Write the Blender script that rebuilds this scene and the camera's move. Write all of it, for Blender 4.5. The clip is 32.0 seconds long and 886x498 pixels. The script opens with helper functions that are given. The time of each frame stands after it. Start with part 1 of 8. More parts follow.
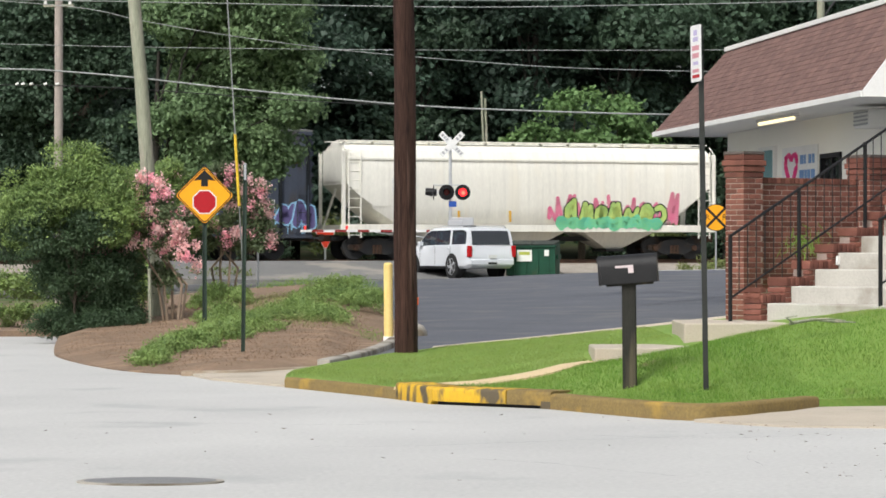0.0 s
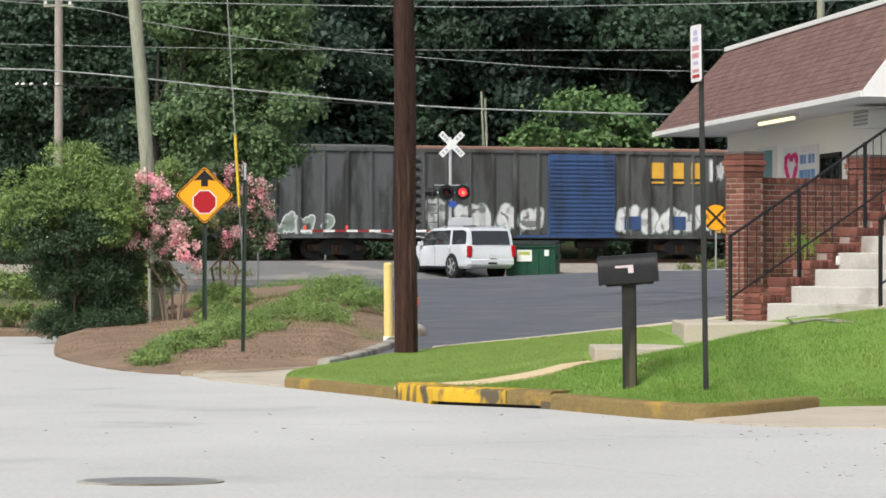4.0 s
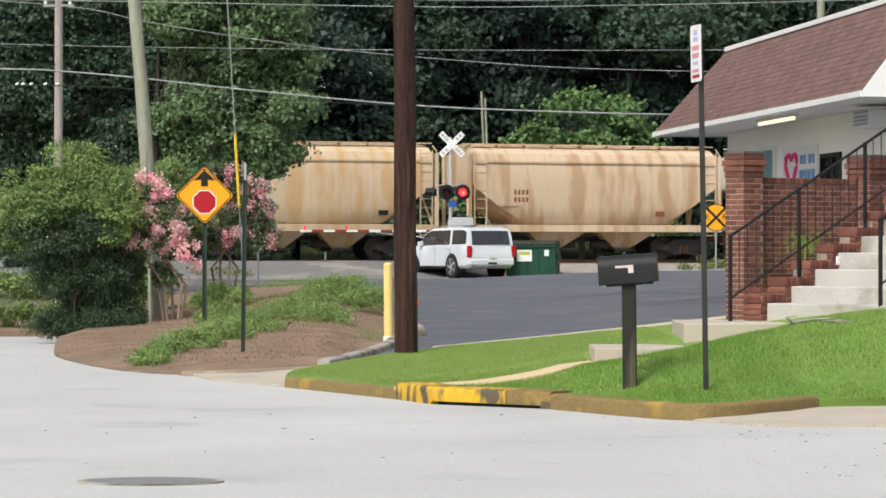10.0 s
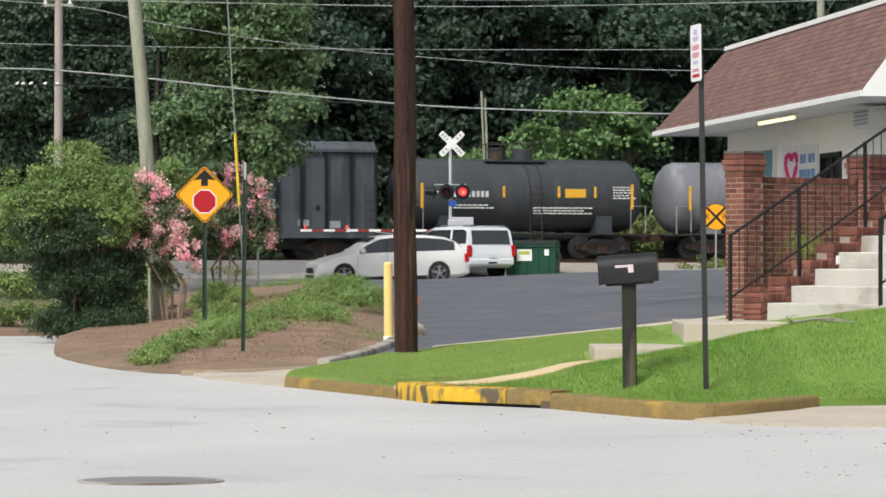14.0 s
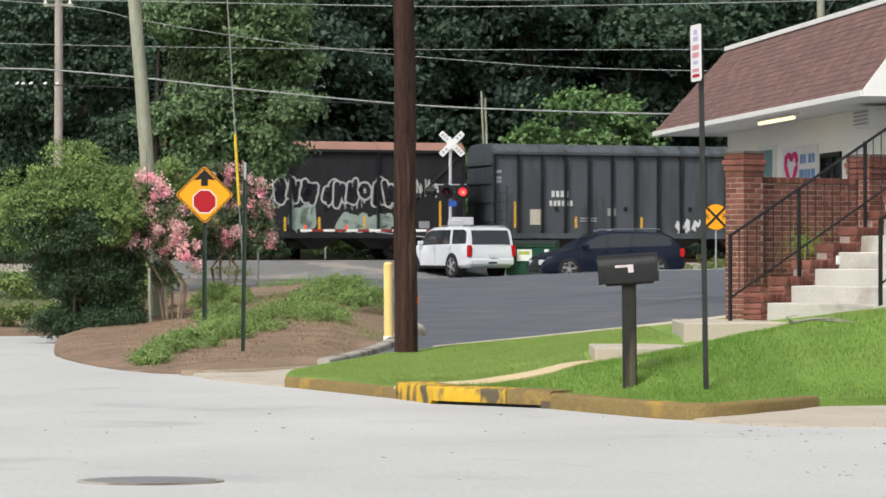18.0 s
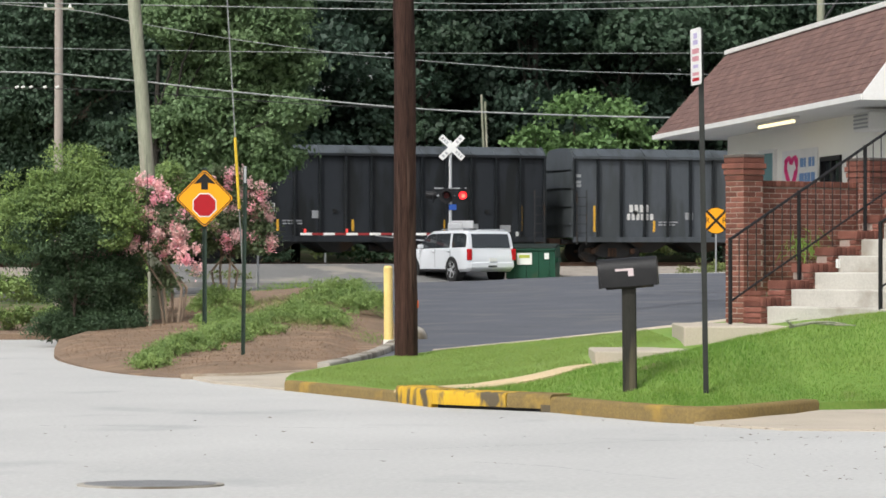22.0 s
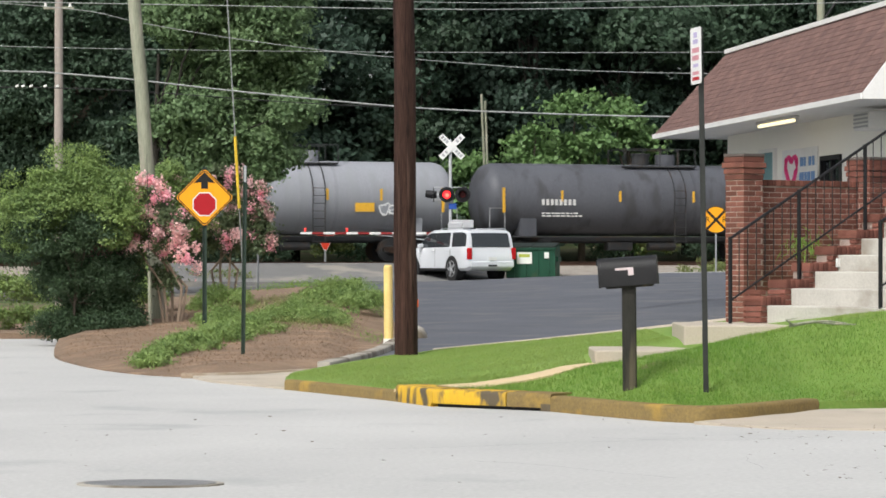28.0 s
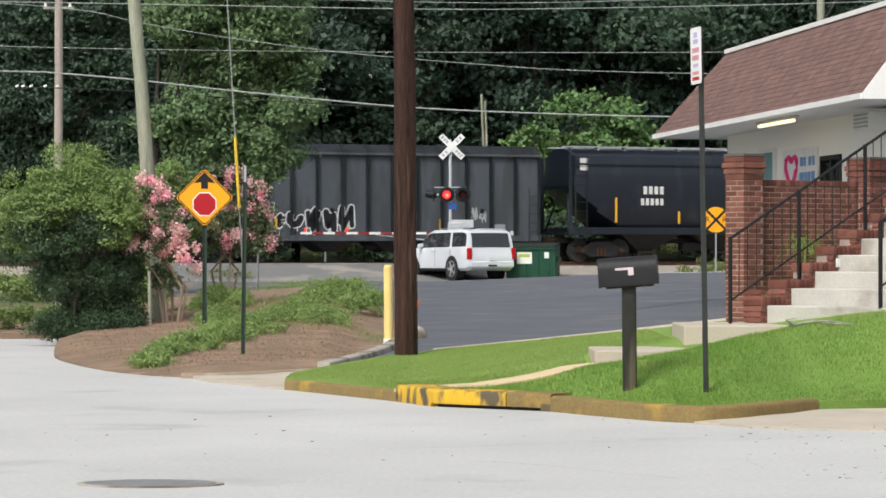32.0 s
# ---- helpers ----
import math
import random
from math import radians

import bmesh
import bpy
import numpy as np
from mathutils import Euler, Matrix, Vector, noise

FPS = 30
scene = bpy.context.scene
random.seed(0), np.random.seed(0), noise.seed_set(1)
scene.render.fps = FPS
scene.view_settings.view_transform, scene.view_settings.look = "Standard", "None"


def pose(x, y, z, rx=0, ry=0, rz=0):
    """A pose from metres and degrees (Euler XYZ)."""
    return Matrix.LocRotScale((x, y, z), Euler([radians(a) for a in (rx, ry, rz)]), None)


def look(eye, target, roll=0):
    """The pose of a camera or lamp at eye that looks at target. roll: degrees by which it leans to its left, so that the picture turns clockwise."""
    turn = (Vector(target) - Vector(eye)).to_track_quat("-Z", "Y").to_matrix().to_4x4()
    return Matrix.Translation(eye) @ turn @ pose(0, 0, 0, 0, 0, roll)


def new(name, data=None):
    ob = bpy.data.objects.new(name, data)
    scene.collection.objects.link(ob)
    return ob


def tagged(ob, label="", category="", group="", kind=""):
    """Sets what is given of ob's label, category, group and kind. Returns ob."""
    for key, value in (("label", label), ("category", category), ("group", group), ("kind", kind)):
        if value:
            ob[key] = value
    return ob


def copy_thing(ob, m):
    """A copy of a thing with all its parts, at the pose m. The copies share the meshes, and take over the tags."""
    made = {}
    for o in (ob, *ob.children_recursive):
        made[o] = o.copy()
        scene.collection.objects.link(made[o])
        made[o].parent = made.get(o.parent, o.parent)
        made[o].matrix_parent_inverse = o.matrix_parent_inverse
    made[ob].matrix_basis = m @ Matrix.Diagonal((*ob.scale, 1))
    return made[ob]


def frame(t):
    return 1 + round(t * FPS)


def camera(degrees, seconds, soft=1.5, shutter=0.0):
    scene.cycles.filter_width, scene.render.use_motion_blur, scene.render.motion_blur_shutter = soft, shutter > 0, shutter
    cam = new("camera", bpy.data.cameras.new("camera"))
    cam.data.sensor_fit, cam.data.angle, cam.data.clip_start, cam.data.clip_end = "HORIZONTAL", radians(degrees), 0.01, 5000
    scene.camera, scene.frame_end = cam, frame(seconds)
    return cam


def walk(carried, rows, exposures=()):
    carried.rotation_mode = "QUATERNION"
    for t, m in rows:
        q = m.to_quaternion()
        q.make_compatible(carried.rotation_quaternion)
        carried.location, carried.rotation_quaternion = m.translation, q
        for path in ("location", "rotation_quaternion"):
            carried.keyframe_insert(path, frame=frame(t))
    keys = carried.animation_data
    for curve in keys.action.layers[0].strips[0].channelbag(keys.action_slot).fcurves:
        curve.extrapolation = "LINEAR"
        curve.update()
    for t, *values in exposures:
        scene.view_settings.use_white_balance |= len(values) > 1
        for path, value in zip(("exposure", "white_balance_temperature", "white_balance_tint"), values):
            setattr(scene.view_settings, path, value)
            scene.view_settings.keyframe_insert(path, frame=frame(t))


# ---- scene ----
# ---------------------------------------------------------------- camera
cam = camera(17.82, 32.0, soft=1.65, shutter=0.12)
# seconds and slow nodding of the hand-held camera, in hundredths of a degree
NOD = ((0, 0), (3.5, 0), (6, 0), (6.5, -1), (7.2, 1), (8, 0), (9.2, -1), (10, 0), (11, 0), (11.5, -1.6), (12.5, -1.6), (13, -0.6),
       (14, -1), (14.5, -1.6), (16.5, 0), (17, 5), (17.5, 3.6), (18, -1), (18.5, -1), (19, 0), (19.5, 2.6), (20, 5.7), (20.5, 4.8),
       (21, 0), (21.5, 0.8), (22, 6.3), (22.5, 9), (23, 7), (23.5, 9.5), (24, 13.7), (24.5, 10.8), (25, 9), (25.5, 7.4), (26.5, 5),
       (27.5, 3.4), (28, 4.6), (28.5, 5.7), (29, 3.4), (29.5, 2.8), (30, 5.6), (30.5, 5.1), (31, 5.1), (31.5, 2.3), (32, 4.6))
walk(cam, [(t, pose(0, 0, 1.5, 90.046 + n / 100, 0, 0)) for t, n in NOD], exposures=((0, 0.3), (32, 0.3)))

# ---------------------------------------------------------------- world and sun
world = bpy.data.worlds.new("sky")
scene.world = world
world.use_nodes = True
wn = world.node_tree.nodes
sky = wn.new("ShaderNodeTexSky")
sky.sky_type, sky.sun_disc = "NISHITA", False
sky.sun_elevation, sky.sun_rotation = radians(47), radians(210)
sky.air_density, sky.dust_density = 1.0, 4.0
hsv = wn.new("ShaderNodeHueSaturation")      # a veiled, nearly white summer sky
hsv.inputs["Saturation"].default_value = 0.35
world.node_tree.links.new(sky.outputs[0], hsv.inputs["Color"])
world.node_tree.links.new(hsv.outputs[0], wn["Background"].inputs["Color"])
wn["Background"].inputs["Strength"].default_value = 0.15

sun = new("sun", bpy.data.lights.new("sun", "SUN"))
sun.data.energy, sun.data.angle, sun.data.color = 1.75, radians(12), (0.98, 0.985, 0.96)
el, az = radians(47), radians(210)
sun.matrix_basis = look((0, 0, 0), (-math.sin(az) * math.cos(el), -math.cos(az) * math.cos(el), -math.sin(el)))

# ---------------------------------------------------------------- materials


def mat(name, a, b=None, rough=0.6, metal=0.0, scale=6.0, fine=60.0, bump=0.2, spots=None, spot_at=0.62, per=0.0, coat=0.0, stretch=(1, 1, 1), spot_scale=1.5, spec=0.3, drip=0.0):
    """Two-tone surface: a broad and a fine noise mix colours a and b, an optional third colour lies in patches, and the fine noise gives relief."""
    m = bpy.data.materials.new(name)
    m.use_nodes = True
    nt = m.node_tree
    n, link = nt.nodes, nt.links.new
    bs = n["Principled BSDF"]
    b = b or tuple(v * 0.8 for v in a)
    tc = n.new("ShaderNodeTexCoord")
    mp = n.new("ShaderNodeMapping")
    mp.inputs["Scale"].default_value = stretch
    link(tc.outputs["Object"], mp.inputs["Vector"])
    big, small = n.new("ShaderNodeTexNoise"), n.new("ShaderNodeTexNoise")
    big.inputs["Scale"].default_value, small.inputs["Scale"].default_value = scale, fine
    big.inputs["Detail"].default_value, small.inputs["Detail"].default_value = 4, 3
    for q in (big, small):
        link(mp.outputs[0], q.inputs["Vector"])
    add = n.new("ShaderNodeMath")
    add.operation = "ADD"
    link(big.outputs["Fac"], add.inputs[0])
    link(small.outputs["Fac"], add.inputs[1])
    rng = n.new("ShaderNodeMapRange")
    rng.inputs["From Min"].default_value, rng.inputs["From Max"].default_value = 0.7, 1.3
    link(add.outputs[0], rng.inputs["Value"])
    mix = n.new("ShaderNodeMix")
    mix.data_type = "RGBA"
    mix.inputs["A"].default_value, mix.inputs["B"].default_value = (*a, 1), (*b, 1)
    link(rng.outputs[0], mix.inputs["Factor"])
    out = mix.outputs["Result"]
    if spots:
        third = n.new("ShaderNodeTexNoise")
        third.inputs["Scale"].default_value, third.inputs["Detail"].default_value = spot_scale, 6
        link(mp.outputs[0], third.inputs["Vector"])
        r2 = n.new("ShaderNodeMapRange")
        r2.inputs["From Min"].default_value, r2.inputs["From Max"].default_value = spot_at - 0.06, spot_at + 0.06
        link(third.outputs["Fac"], r2.inputs["Value"])
        mix2 = n.new("ShaderNodeMix")
        mix2.data_type = "RGBA"
        mix2.inputs["B"].default_value = (*spots, 1)
        link(r2.outputs[0], mix2.inputs["Factor"])
        link(out, mix2.inputs["A"])
        out = mix2.outputs["Result"]
    if drip:
        run_ = n.new("ShaderNodeTexNoise")      # narrow stains that run down the side
        run_.inputs["Scale"].default_value, run_.inputs["Detail"].default_value = 1.0, 5
        mp2 = n.new("ShaderNodeMapping")
        mp2.inputs["Scale"].default_value = (7, 1, 0.28)
        link(tc.outputs["Object"], mp2.inputs["Vector"])
        link(mp2.outputs[0], run_.inputs["Vector"])
        r4 = n.new("ShaderNodeMapRange")
        r4.inputs["From Min"].default_value, r4.inputs["From Max"].default_value = 0.5, 0.72
        r4.inputs["To Max"].default_value = drip
        link(run_.outputs["Fac"], r4.inputs["Value"])
        mix4 = n.new("ShaderNodeMix")
        mix4.data_type = "RGBA"
        mix4.inputs["B"].default_value = (*[v * 0.3 + 0.012 for v in a], 1)
        link(r4.outputs[0], mix4.inputs["Factor"])
        link(out, mix4.inputs["A"])
        out = mix4.outputs["Result"]
    if per:
        info = n.new("ShaderNodeObjectInfo")
        geo = n.new("ShaderNodeNewGeometry")
        plus = n.new("ShaderNodeMath")
        plus.operation = "ADD"
        link(info.outputs["Random"], plus.inputs[0])
        link(geo.outputs["Random Per Island"], plus.inputs[1])
        r3 = n.new("ShaderNodeMapRange")
        r3.inputs["From Max"].default_value = 2.0
        r3.inputs["To Min"].default_value, r3.inputs["To Max"].default_value = 1 - per, 1 + per
        link(plus.outputs[0], r3.inputs["Value"])
        hs = n.new("ShaderNodeHueSaturation")
        link(r3.outputs[0], hs.inputs["Value"])
        link(out, hs.inputs["Color"])
        out = hs.outputs[0]
    link(out, bs.inputs["Base Color"])
    bs.inputs["Roughness"].default_value, bs.inputs["Metallic"].default_value = rough, metal
    bs.inputs["Coat Weight"].default_value = coat
    bs.inputs["Specular IOR Level"].default_value = spec
    if bump:
        bp = n.new("ShaderNodeBump")
        bp.inputs["Strength"].default_value, bp.inputs["Distance"].default_value = bump, 0.02
        link(small.outputs["Fac"], bp.inputs["Height"])
        link(bp.outputs[0], bs.inputs["Normal"])
    return m


def leaf_mat(name, a, b, per=0.35, through_light=0.25):
    m = mat(name, a, b, rough=0.55, scale=0.9, fine=9, bump=0, per=per)
    m.node_tree.nodes["Principled BSDF"].inputs["Transmission Weight"].default_value = 0.0
    nt = m.node_tree
    tr = nt.nodes.new("ShaderNodeBsdfTranslucent")
    col = nt.nodes["Principled BSDF"].inputs["Base Color"].links[0].from_socket
    nt.links.new(col, tr.inputs["Color"])
    mx = nt.nodes.new("ShaderNodeMixShader")
    mx.inputs[0].default_value = through_light
    nt.links.new(nt.nodes["Principled BSDF"].outputs[0], mx.inputs[1])
    nt.links.new(tr.outputs[0], mx.inputs[2])
    nt.links.new(mx.outputs[0], nt.nodes["Material Output"].inputs["Surface"])
    return m


def glow(name, colour, strength):
    m = bpy.data.materials.new(name)
    m.use_nodes = True
    bs = m.node_tree.nodes["Principled BSDF"]
    bs.inputs["Base Color"].default_value = (*colour, 1)
    bs.inputs["Emission Color"].default_value = (*colour, 1)
    bs.inputs["Emission Strength"].default_value = strength
    return m


CONCRETE_ROAD = mat("worn_concrete_road", (0.51, 0.505, 0.485), (0.40, 0.398, 0.385), 0.85, 0, 0.35, 22, 0.3, (0.345, 0.347, 0.34), 0.66, spot_scale=0.5)
ASPHALT = mat("dark_asphalt", (0.118, 0.124, 0.142), (0.08, 0.085, 0.098), 0.8, 0, 0.5, 18, 0.4, (0.135, 0.136, 0.14), 0.6, spot_scale=0.8)
OLD_ASPHALT = mat("faded_asphalt", (0.165, 0.165, 0.162), (0.125, 0.126, 0.128), 0.85, 0, 0.4, 25, 0.4, (0.23, 0.215, 0.19), 0.62, spot_scale=0.5)
GROUND = mat("grassy_dirt", (0.09, 0.12, 0.045), (0.16, 0.12, 0.075), 0.9, 0, 0.25, 8, 0.6, (0.06, 0.1, 0.03), 0.55, spot_scale=0.2)
LAWN = mat("lawn_soil", (0.14, 0.25, 0.045), (0.19, 0.27, 0.06), 0.9, 0, 0.8, 30, 0.6, (0.2, 0.14, 0.08), 0.7)
MULCH = mat("brown_pine_mulch", (0.268, 0.186, 0.126), (0.165, 0.115, 0.079), 0.95, 0, 1.2, 35, 1.0, (0.30, 0.205, 0.135), 0.6)
CONCRETE = mat("pale_concrete", (0.48, 0.42, 0.34), (0.40, 0.35, 0.28), 0.85, 0, 1.5, 50, 0.3, (0.34, 0.30, 0.25), 0.66)
GREY_CONCRETE = mat("grey_concrete", (0.42, 0.39, 0.34), (0.31, 0.29, 0.25), 0.85, 0, 2, 50, 0.3, (0.15, 0.125, 0.09), 0.56)
STEP_CONCRETE = mat("step_concrete", (0.51, 0.49, 0.44), (0.41, 0.39, 0.35), 0.85, 0, 2, 40, 0.25, (0.30, 0.27, 0.225), 0.58)
YELLOW_KERB = mat("worn_yellow_kerb_paint", (0.62, 0.38, 0.02), (0.5, 0.3, 0.03), 0.75, 0, 3, 40, 0.3, (0.10, 0.08, 0.05), 0.53, spot_scale=5, stretch=(1.5, 1.5, 0.5))
BROWN_KERB = mat("earth_stained_kerb", (0.36, 0.28, 0.2), (0.2, 0.15, 0.1), 0.9, 0, 2, 40, 0.3, (0.36, 0.31, 0.25), 0.6, spot_scale=2)
MOSSY_KERB = mat("stained_kerb", (0.25, 0.175, 0.06), (0.14, 0.10, 0.045), 0.85, 0, 2, 40, 0.3, (0.34, 0.22, 0.05), 0.62, spot_scale=2)
BALLAST = mat("grey_ballast", (0.38, 0.34, 0.29), (0.24, 0.21, 0.18), 0.9, 0, 2, 14, 1.0)
IRON = mat("black_painted_iron", (0.02, 0.02, 0.022), (0.014, 0.014, 0.015), 0.5, 0.3, 4, 60, 0.15)
WHITE_PAINT = mat("white_paint", (0.78, 0.77, 0.74), (0.7, 0.69, 0.66), 0.5, 0, 2, 40, 0.08)
CREAM_WALL = mat("cream_painted_wall", (0.86, 0.845, 0.78), (0.82, 0.80, 0.73), 0.7, 0, 0.8, 30, 0.15)
SHINGLE = mat("brown_shingle", (0.185, 0.108, 0.092), (0.12, 0.073, 0.064), 0.9, 0, 3, 50, 0.5, per=0.35)
BRICK = mat("red_brick", (0.26, 0.106, 0.078), (0.18, 0.074, 0.056), 0.85, 0, 5, 60, 0.4, (0.12, 0.05, 0.04), 0.6, per=0.55, spec=0.15)
MORTAR = mat("mortar", (0.45, 0.36, 0.31), (0.34, 0.27, 0.23), 0.9, 0, 5, 60, 0.3)
WOOD_BROWN = mat("brown_creosote_pole", (0.082, 0.043, 0.032), (0.014, 0.008, 0.007), 0.85, 0, 2.2, 22, 1.0, (0.14, 0.085, 0.065), 0.62, stretch=(5, 5, 0.22), spec=0.15)
WOOD_GREY = mat("weathered_grey_green_pole", (0.36, 0.365, 0.275), (0.18, 0.195, 0.135), 0.85, 0, 2, 25, 0.5, (0.38, 0.34, 0.28), 0.6, stretch=(4, 4, 0.25))
WOOD_POST = mat("dark_weathered_post", (0.032, 0.031, 0.025), (0.018, 0.017, 0.014), 0.9, 0, 3, 30, 0.5, (0.10, 0.085, 0.055), 0.6, stretch=(4, 4, 0.4))
GALV = mat("galvanised_steel", (0.45, 0.46, 0.47), (0.36, 0.37, 0.38), 0.45, 0.7, 3, 60, 0.1)
SILVER = mat("aluminium_paint", (0.62, 0.63, 0.64), (0.52, 0.53, 0.55), 0.4, 0.5, 3, 60, 0.1)
YELLOW_SIGN = mat("yellow_sign_sheeting", (0.88, 0.38, 0.01), (0.82, 0.34, 0.01), 0.45, 0, 2, 80, 0.03)
RED_SIGN = mat("red_sign_sheeting", (0.42, 0.009, 0.016), (0.37, 0.008, 0.014), 0.6, 0, 2, 80, 0.03)
BLACK_SIGN = mat("black_sign_ink", (0.012, 0.012, 0.012), None, 0.5, 0, 2, 80, 0.0)
WHITE_SIGN = mat("white_sign_sheeting", (0.8, 0.8, 0.78), None, 0.45, 0, 2, 80, 0.03)
YELLOW_POST = mat("yellow_painted_steel", (0.82, 0.63, 0.25), (0.74, 0.54, 0.18), 0.6, 0, 3, 50, 0.15, (0.72, 0.66, 0.5), 0.6)
BLUE_SIGN = mat("blue_sign_sheeting", (0.03, 0.10, 0.42), None, 0.45, 0, 2, 80, 0.03)
GREEN_STEEL = mat("dark_green_steel", (0.014, 0.075, 0.045), (0.01, 0.05, 0.032), 0.5, 0.1, 2, 40, 0.1, (0.03, 0.06, 0.035), 0.68)
GLASS_DARK = mat("dark_tinted_glass", (0.035, 0.04, 0.045), None, 0.05, 0, 2, 80, 0.0, spec=0.55)
RUBBER = mat("black_rubber", (0.015, 0.015, 0.015), (0.022, 0.022, 0.022), 0.8, 0, 6, 60, 0.2)
DARK_STEEL = mat("grimy_dark_steel", (0.03, 0.032, 0.034), (0.045, 0.045, 0.046), 0.8, 0.2, 3, 40, 0.3, (0.06, 0.04, 0.028), 0.6)
RUST = mat("rusty_steel", (0.10, 0.055, 0.035), (0.06, 0.038, 0.028), 0.85, 0.1, 3, 40, 0.3)
ORANGE = mat("orange_plastic", (0.75, 0.12, 0.02), None, 0.5, 0, 2, 80, 0.0)
WIRE = mat("weathered_wire", (0.4, 0.41, 0.4), (0.24, 0.25, 0.24), 0.5, 0.3, 2, 10, 0.0)
BLACK_WIRE = mat("black_cable", (0.03, 0.03, 0.03), None, 0.6, 0, 2, 10, 0.0)

# ---------------------------------------------------------------- mesh helpers


class Shape:
    """Collects simple solids into one mesh."""

    def __init__(self):
        self.v, self.f = [], []

    def add(self, verts, faces):
        k = len(self.v)
        self.v += [tuple(p) for p in verts]
        self.f += [tuple(i + k for i in f) for f in faces]
        return self

    def box(self, x0, x1, y0, y1, z0, z1, c=0.0):
        """A box with chamfered edges (c)."""
        if c <= 0:
            return self.add([(x, y, z) for z in (z0, z1) for y in (y0, y1) for x in (x0, x1)],
                            [(0, 2, 3, 1), (4, 5, 7, 6), (0, 1, 5, 4), (2, 6, 7, 3), (0, 4, 6, 2), (1, 3, 7, 5)])
        p, lo, hi = [], (x0, y0, z0), (x1, y1, z1)
        idx = {}
        for sx in (0, 1):
            for sy in (0, 1):
                for sz in (0, 1):
                    s = (sx, sy, sz)
                    for ax in range(3):
                        q = [(hi[k] if s[k] else lo[k]) for k in range(3)]
                        for k in range(3):
                            if k != ax:
                                q[k] += -c if s[k] else c
                        idx[(s, ax)] = len(p)
                        p.append(q)
        f = []
        for ax in range(3):
            u, w = [(1, 2), (2, 0), (0, 1)][ax]
            for side in (0, 1):
                ring = []
                for a, b in ((0, 0), (1, 0), (1, 1), (0, 1)):
                    s = [0, 0, 0]
                    s[ax], s[u], s[w] = side, a, b
                    ring.append(idx[(tuple(s), ax)])
                f.append(ring if side else ring[::-1])
        for ax in range(3):
            u, w = [(1, 2), (2, 0), (0, 1)][ax]
            for a in (0, 1):
                for b in (0, 1):
                    s0, s1 = [0, 0, 0], [0, 0, 0]
                    s0[ax], s1[ax] = 0, 1
                    s0[u] = s1[u] = a
                    s0[w] = s1[w] = b
                    s0, s1 = tuple(s0), tuple(s1)
                    q = [idx[(s0, u)], idx[(s1, u)], idx[(s1, w)], idx[(s0, w)]]
                    f.append(q if a == b else q[::-1])
        for s in [(i, j, k) for i in (0, 1) for j in (0, 1) for k in (0, 1)]:
            q = [idx[(s, 0)], idx[(s, 1)], idx[(s, 2)]]
            f.append(q if sum(s) % 2 else q[::-1])
        return self.add(p, f)

    def tube(self, p, q, r, r2=None, n=8, caps=True):
        p, q = Vector(p), Vector(q)
        r2 = r if r2 is None else r2
        d = (q - p).normalized()
        a = d.orthogonal().normalized()
        b = d.cross(a)
        ring = [a * math.cos(2 * math.pi * i / n) + b * math.sin(2 * math.pi * i / n) for i in range(n)]
        v = [p + e * r for e in ring] + [q + e * r2 for e in ring]
        f = [(i, (i + 1) % n, n + (i + 1) % n, n + i) for i in range(n)]
        if caps:
            f += [tuple(range(n))[::-1], tuple(range(n, 2 * n))]
        return self.add(v, f)

    def path(self, pts, r, n=6):
        """A bent rod through points."""
        pts = [Vector(p) for p in pts]
        rings = []
        for i, p in enumerate(pts):
            d = (pts[min(i + 1, len(pts) - 1)] - pts[max(i - 1, 0)]).normalized()
            a = d.cross(Vector((0, 0.02, 1))).normalized() if abs(d.z) < 0.98 else d.orthogonal().normalized()
            b = a.cross(d)
            rr = r[i] if isinstance(r, (list, tuple)) else r
            rings.append([p + (a * math.cos(2 * math.pi * k / n) + b * math.sin(2 * math.pi * k / n)) * rr for k in range(n)])
        v = [p for ring in rings for p in ring]
        f = [(i * n + k, (i + 1) * n + k, (i + 1) * n + (k + 1) % n, i * n + (k + 1) % n) for i in range(len(pts) - 1) for k in range(n)]
        f += [tuple(range(n)), tuple(range((len(pts) - 1) * n, len(pts) * n))[::-1]]
        return self.add(v, f)

    def prism(self, outline, axis, a, b):
        """A flat outline drawn out along an axis from a to b. Outlines are (y, z) for x, (x, z) for y and (x, y) for z."""
        n = len(outline)
        mk = {"x": lambda p, t: (t, p[0], p[1]), "y": lambda p, t: (p[0], t, p[1]), "z": lambda p, t: (p[0], p[1], t)}[axis]
        v = [mk(p, a) for p in outline] + [mk(p, b) for p in outline]
        f = [(i, (i + 1) % n, n + (i + 1) % n, n + i) for i in range(n)] + [tuple(range(n))[::-1], tuple(range(n, 2 * n))]
        return self.add(v, f)

    def loft(self, rings, caps=True, closed=True):
        n = len(rings[0])
        v = [p for r in rings for p in r]
        m = n if closed else n - 1
        f = [(i * n + k, i * n + (k + 1) % n, (i + 1) * n + (k + 1) % n, (i + 1) * n + k) for i in range(len(rings) - 1) for k in range(m)]
        if caps:
            f += [tuple(range(n))[::-1], tuple(range((len(rings) - 1) * n, len(rings) * n))]
        return self.add(v, f)

    def turn(self, m, since=0):
        """Moves what was added since the given vertex by a matrix."""
        self.v[since:] = [tuple(m @ Vector(p)) for p in self.v[since:]]
        return self

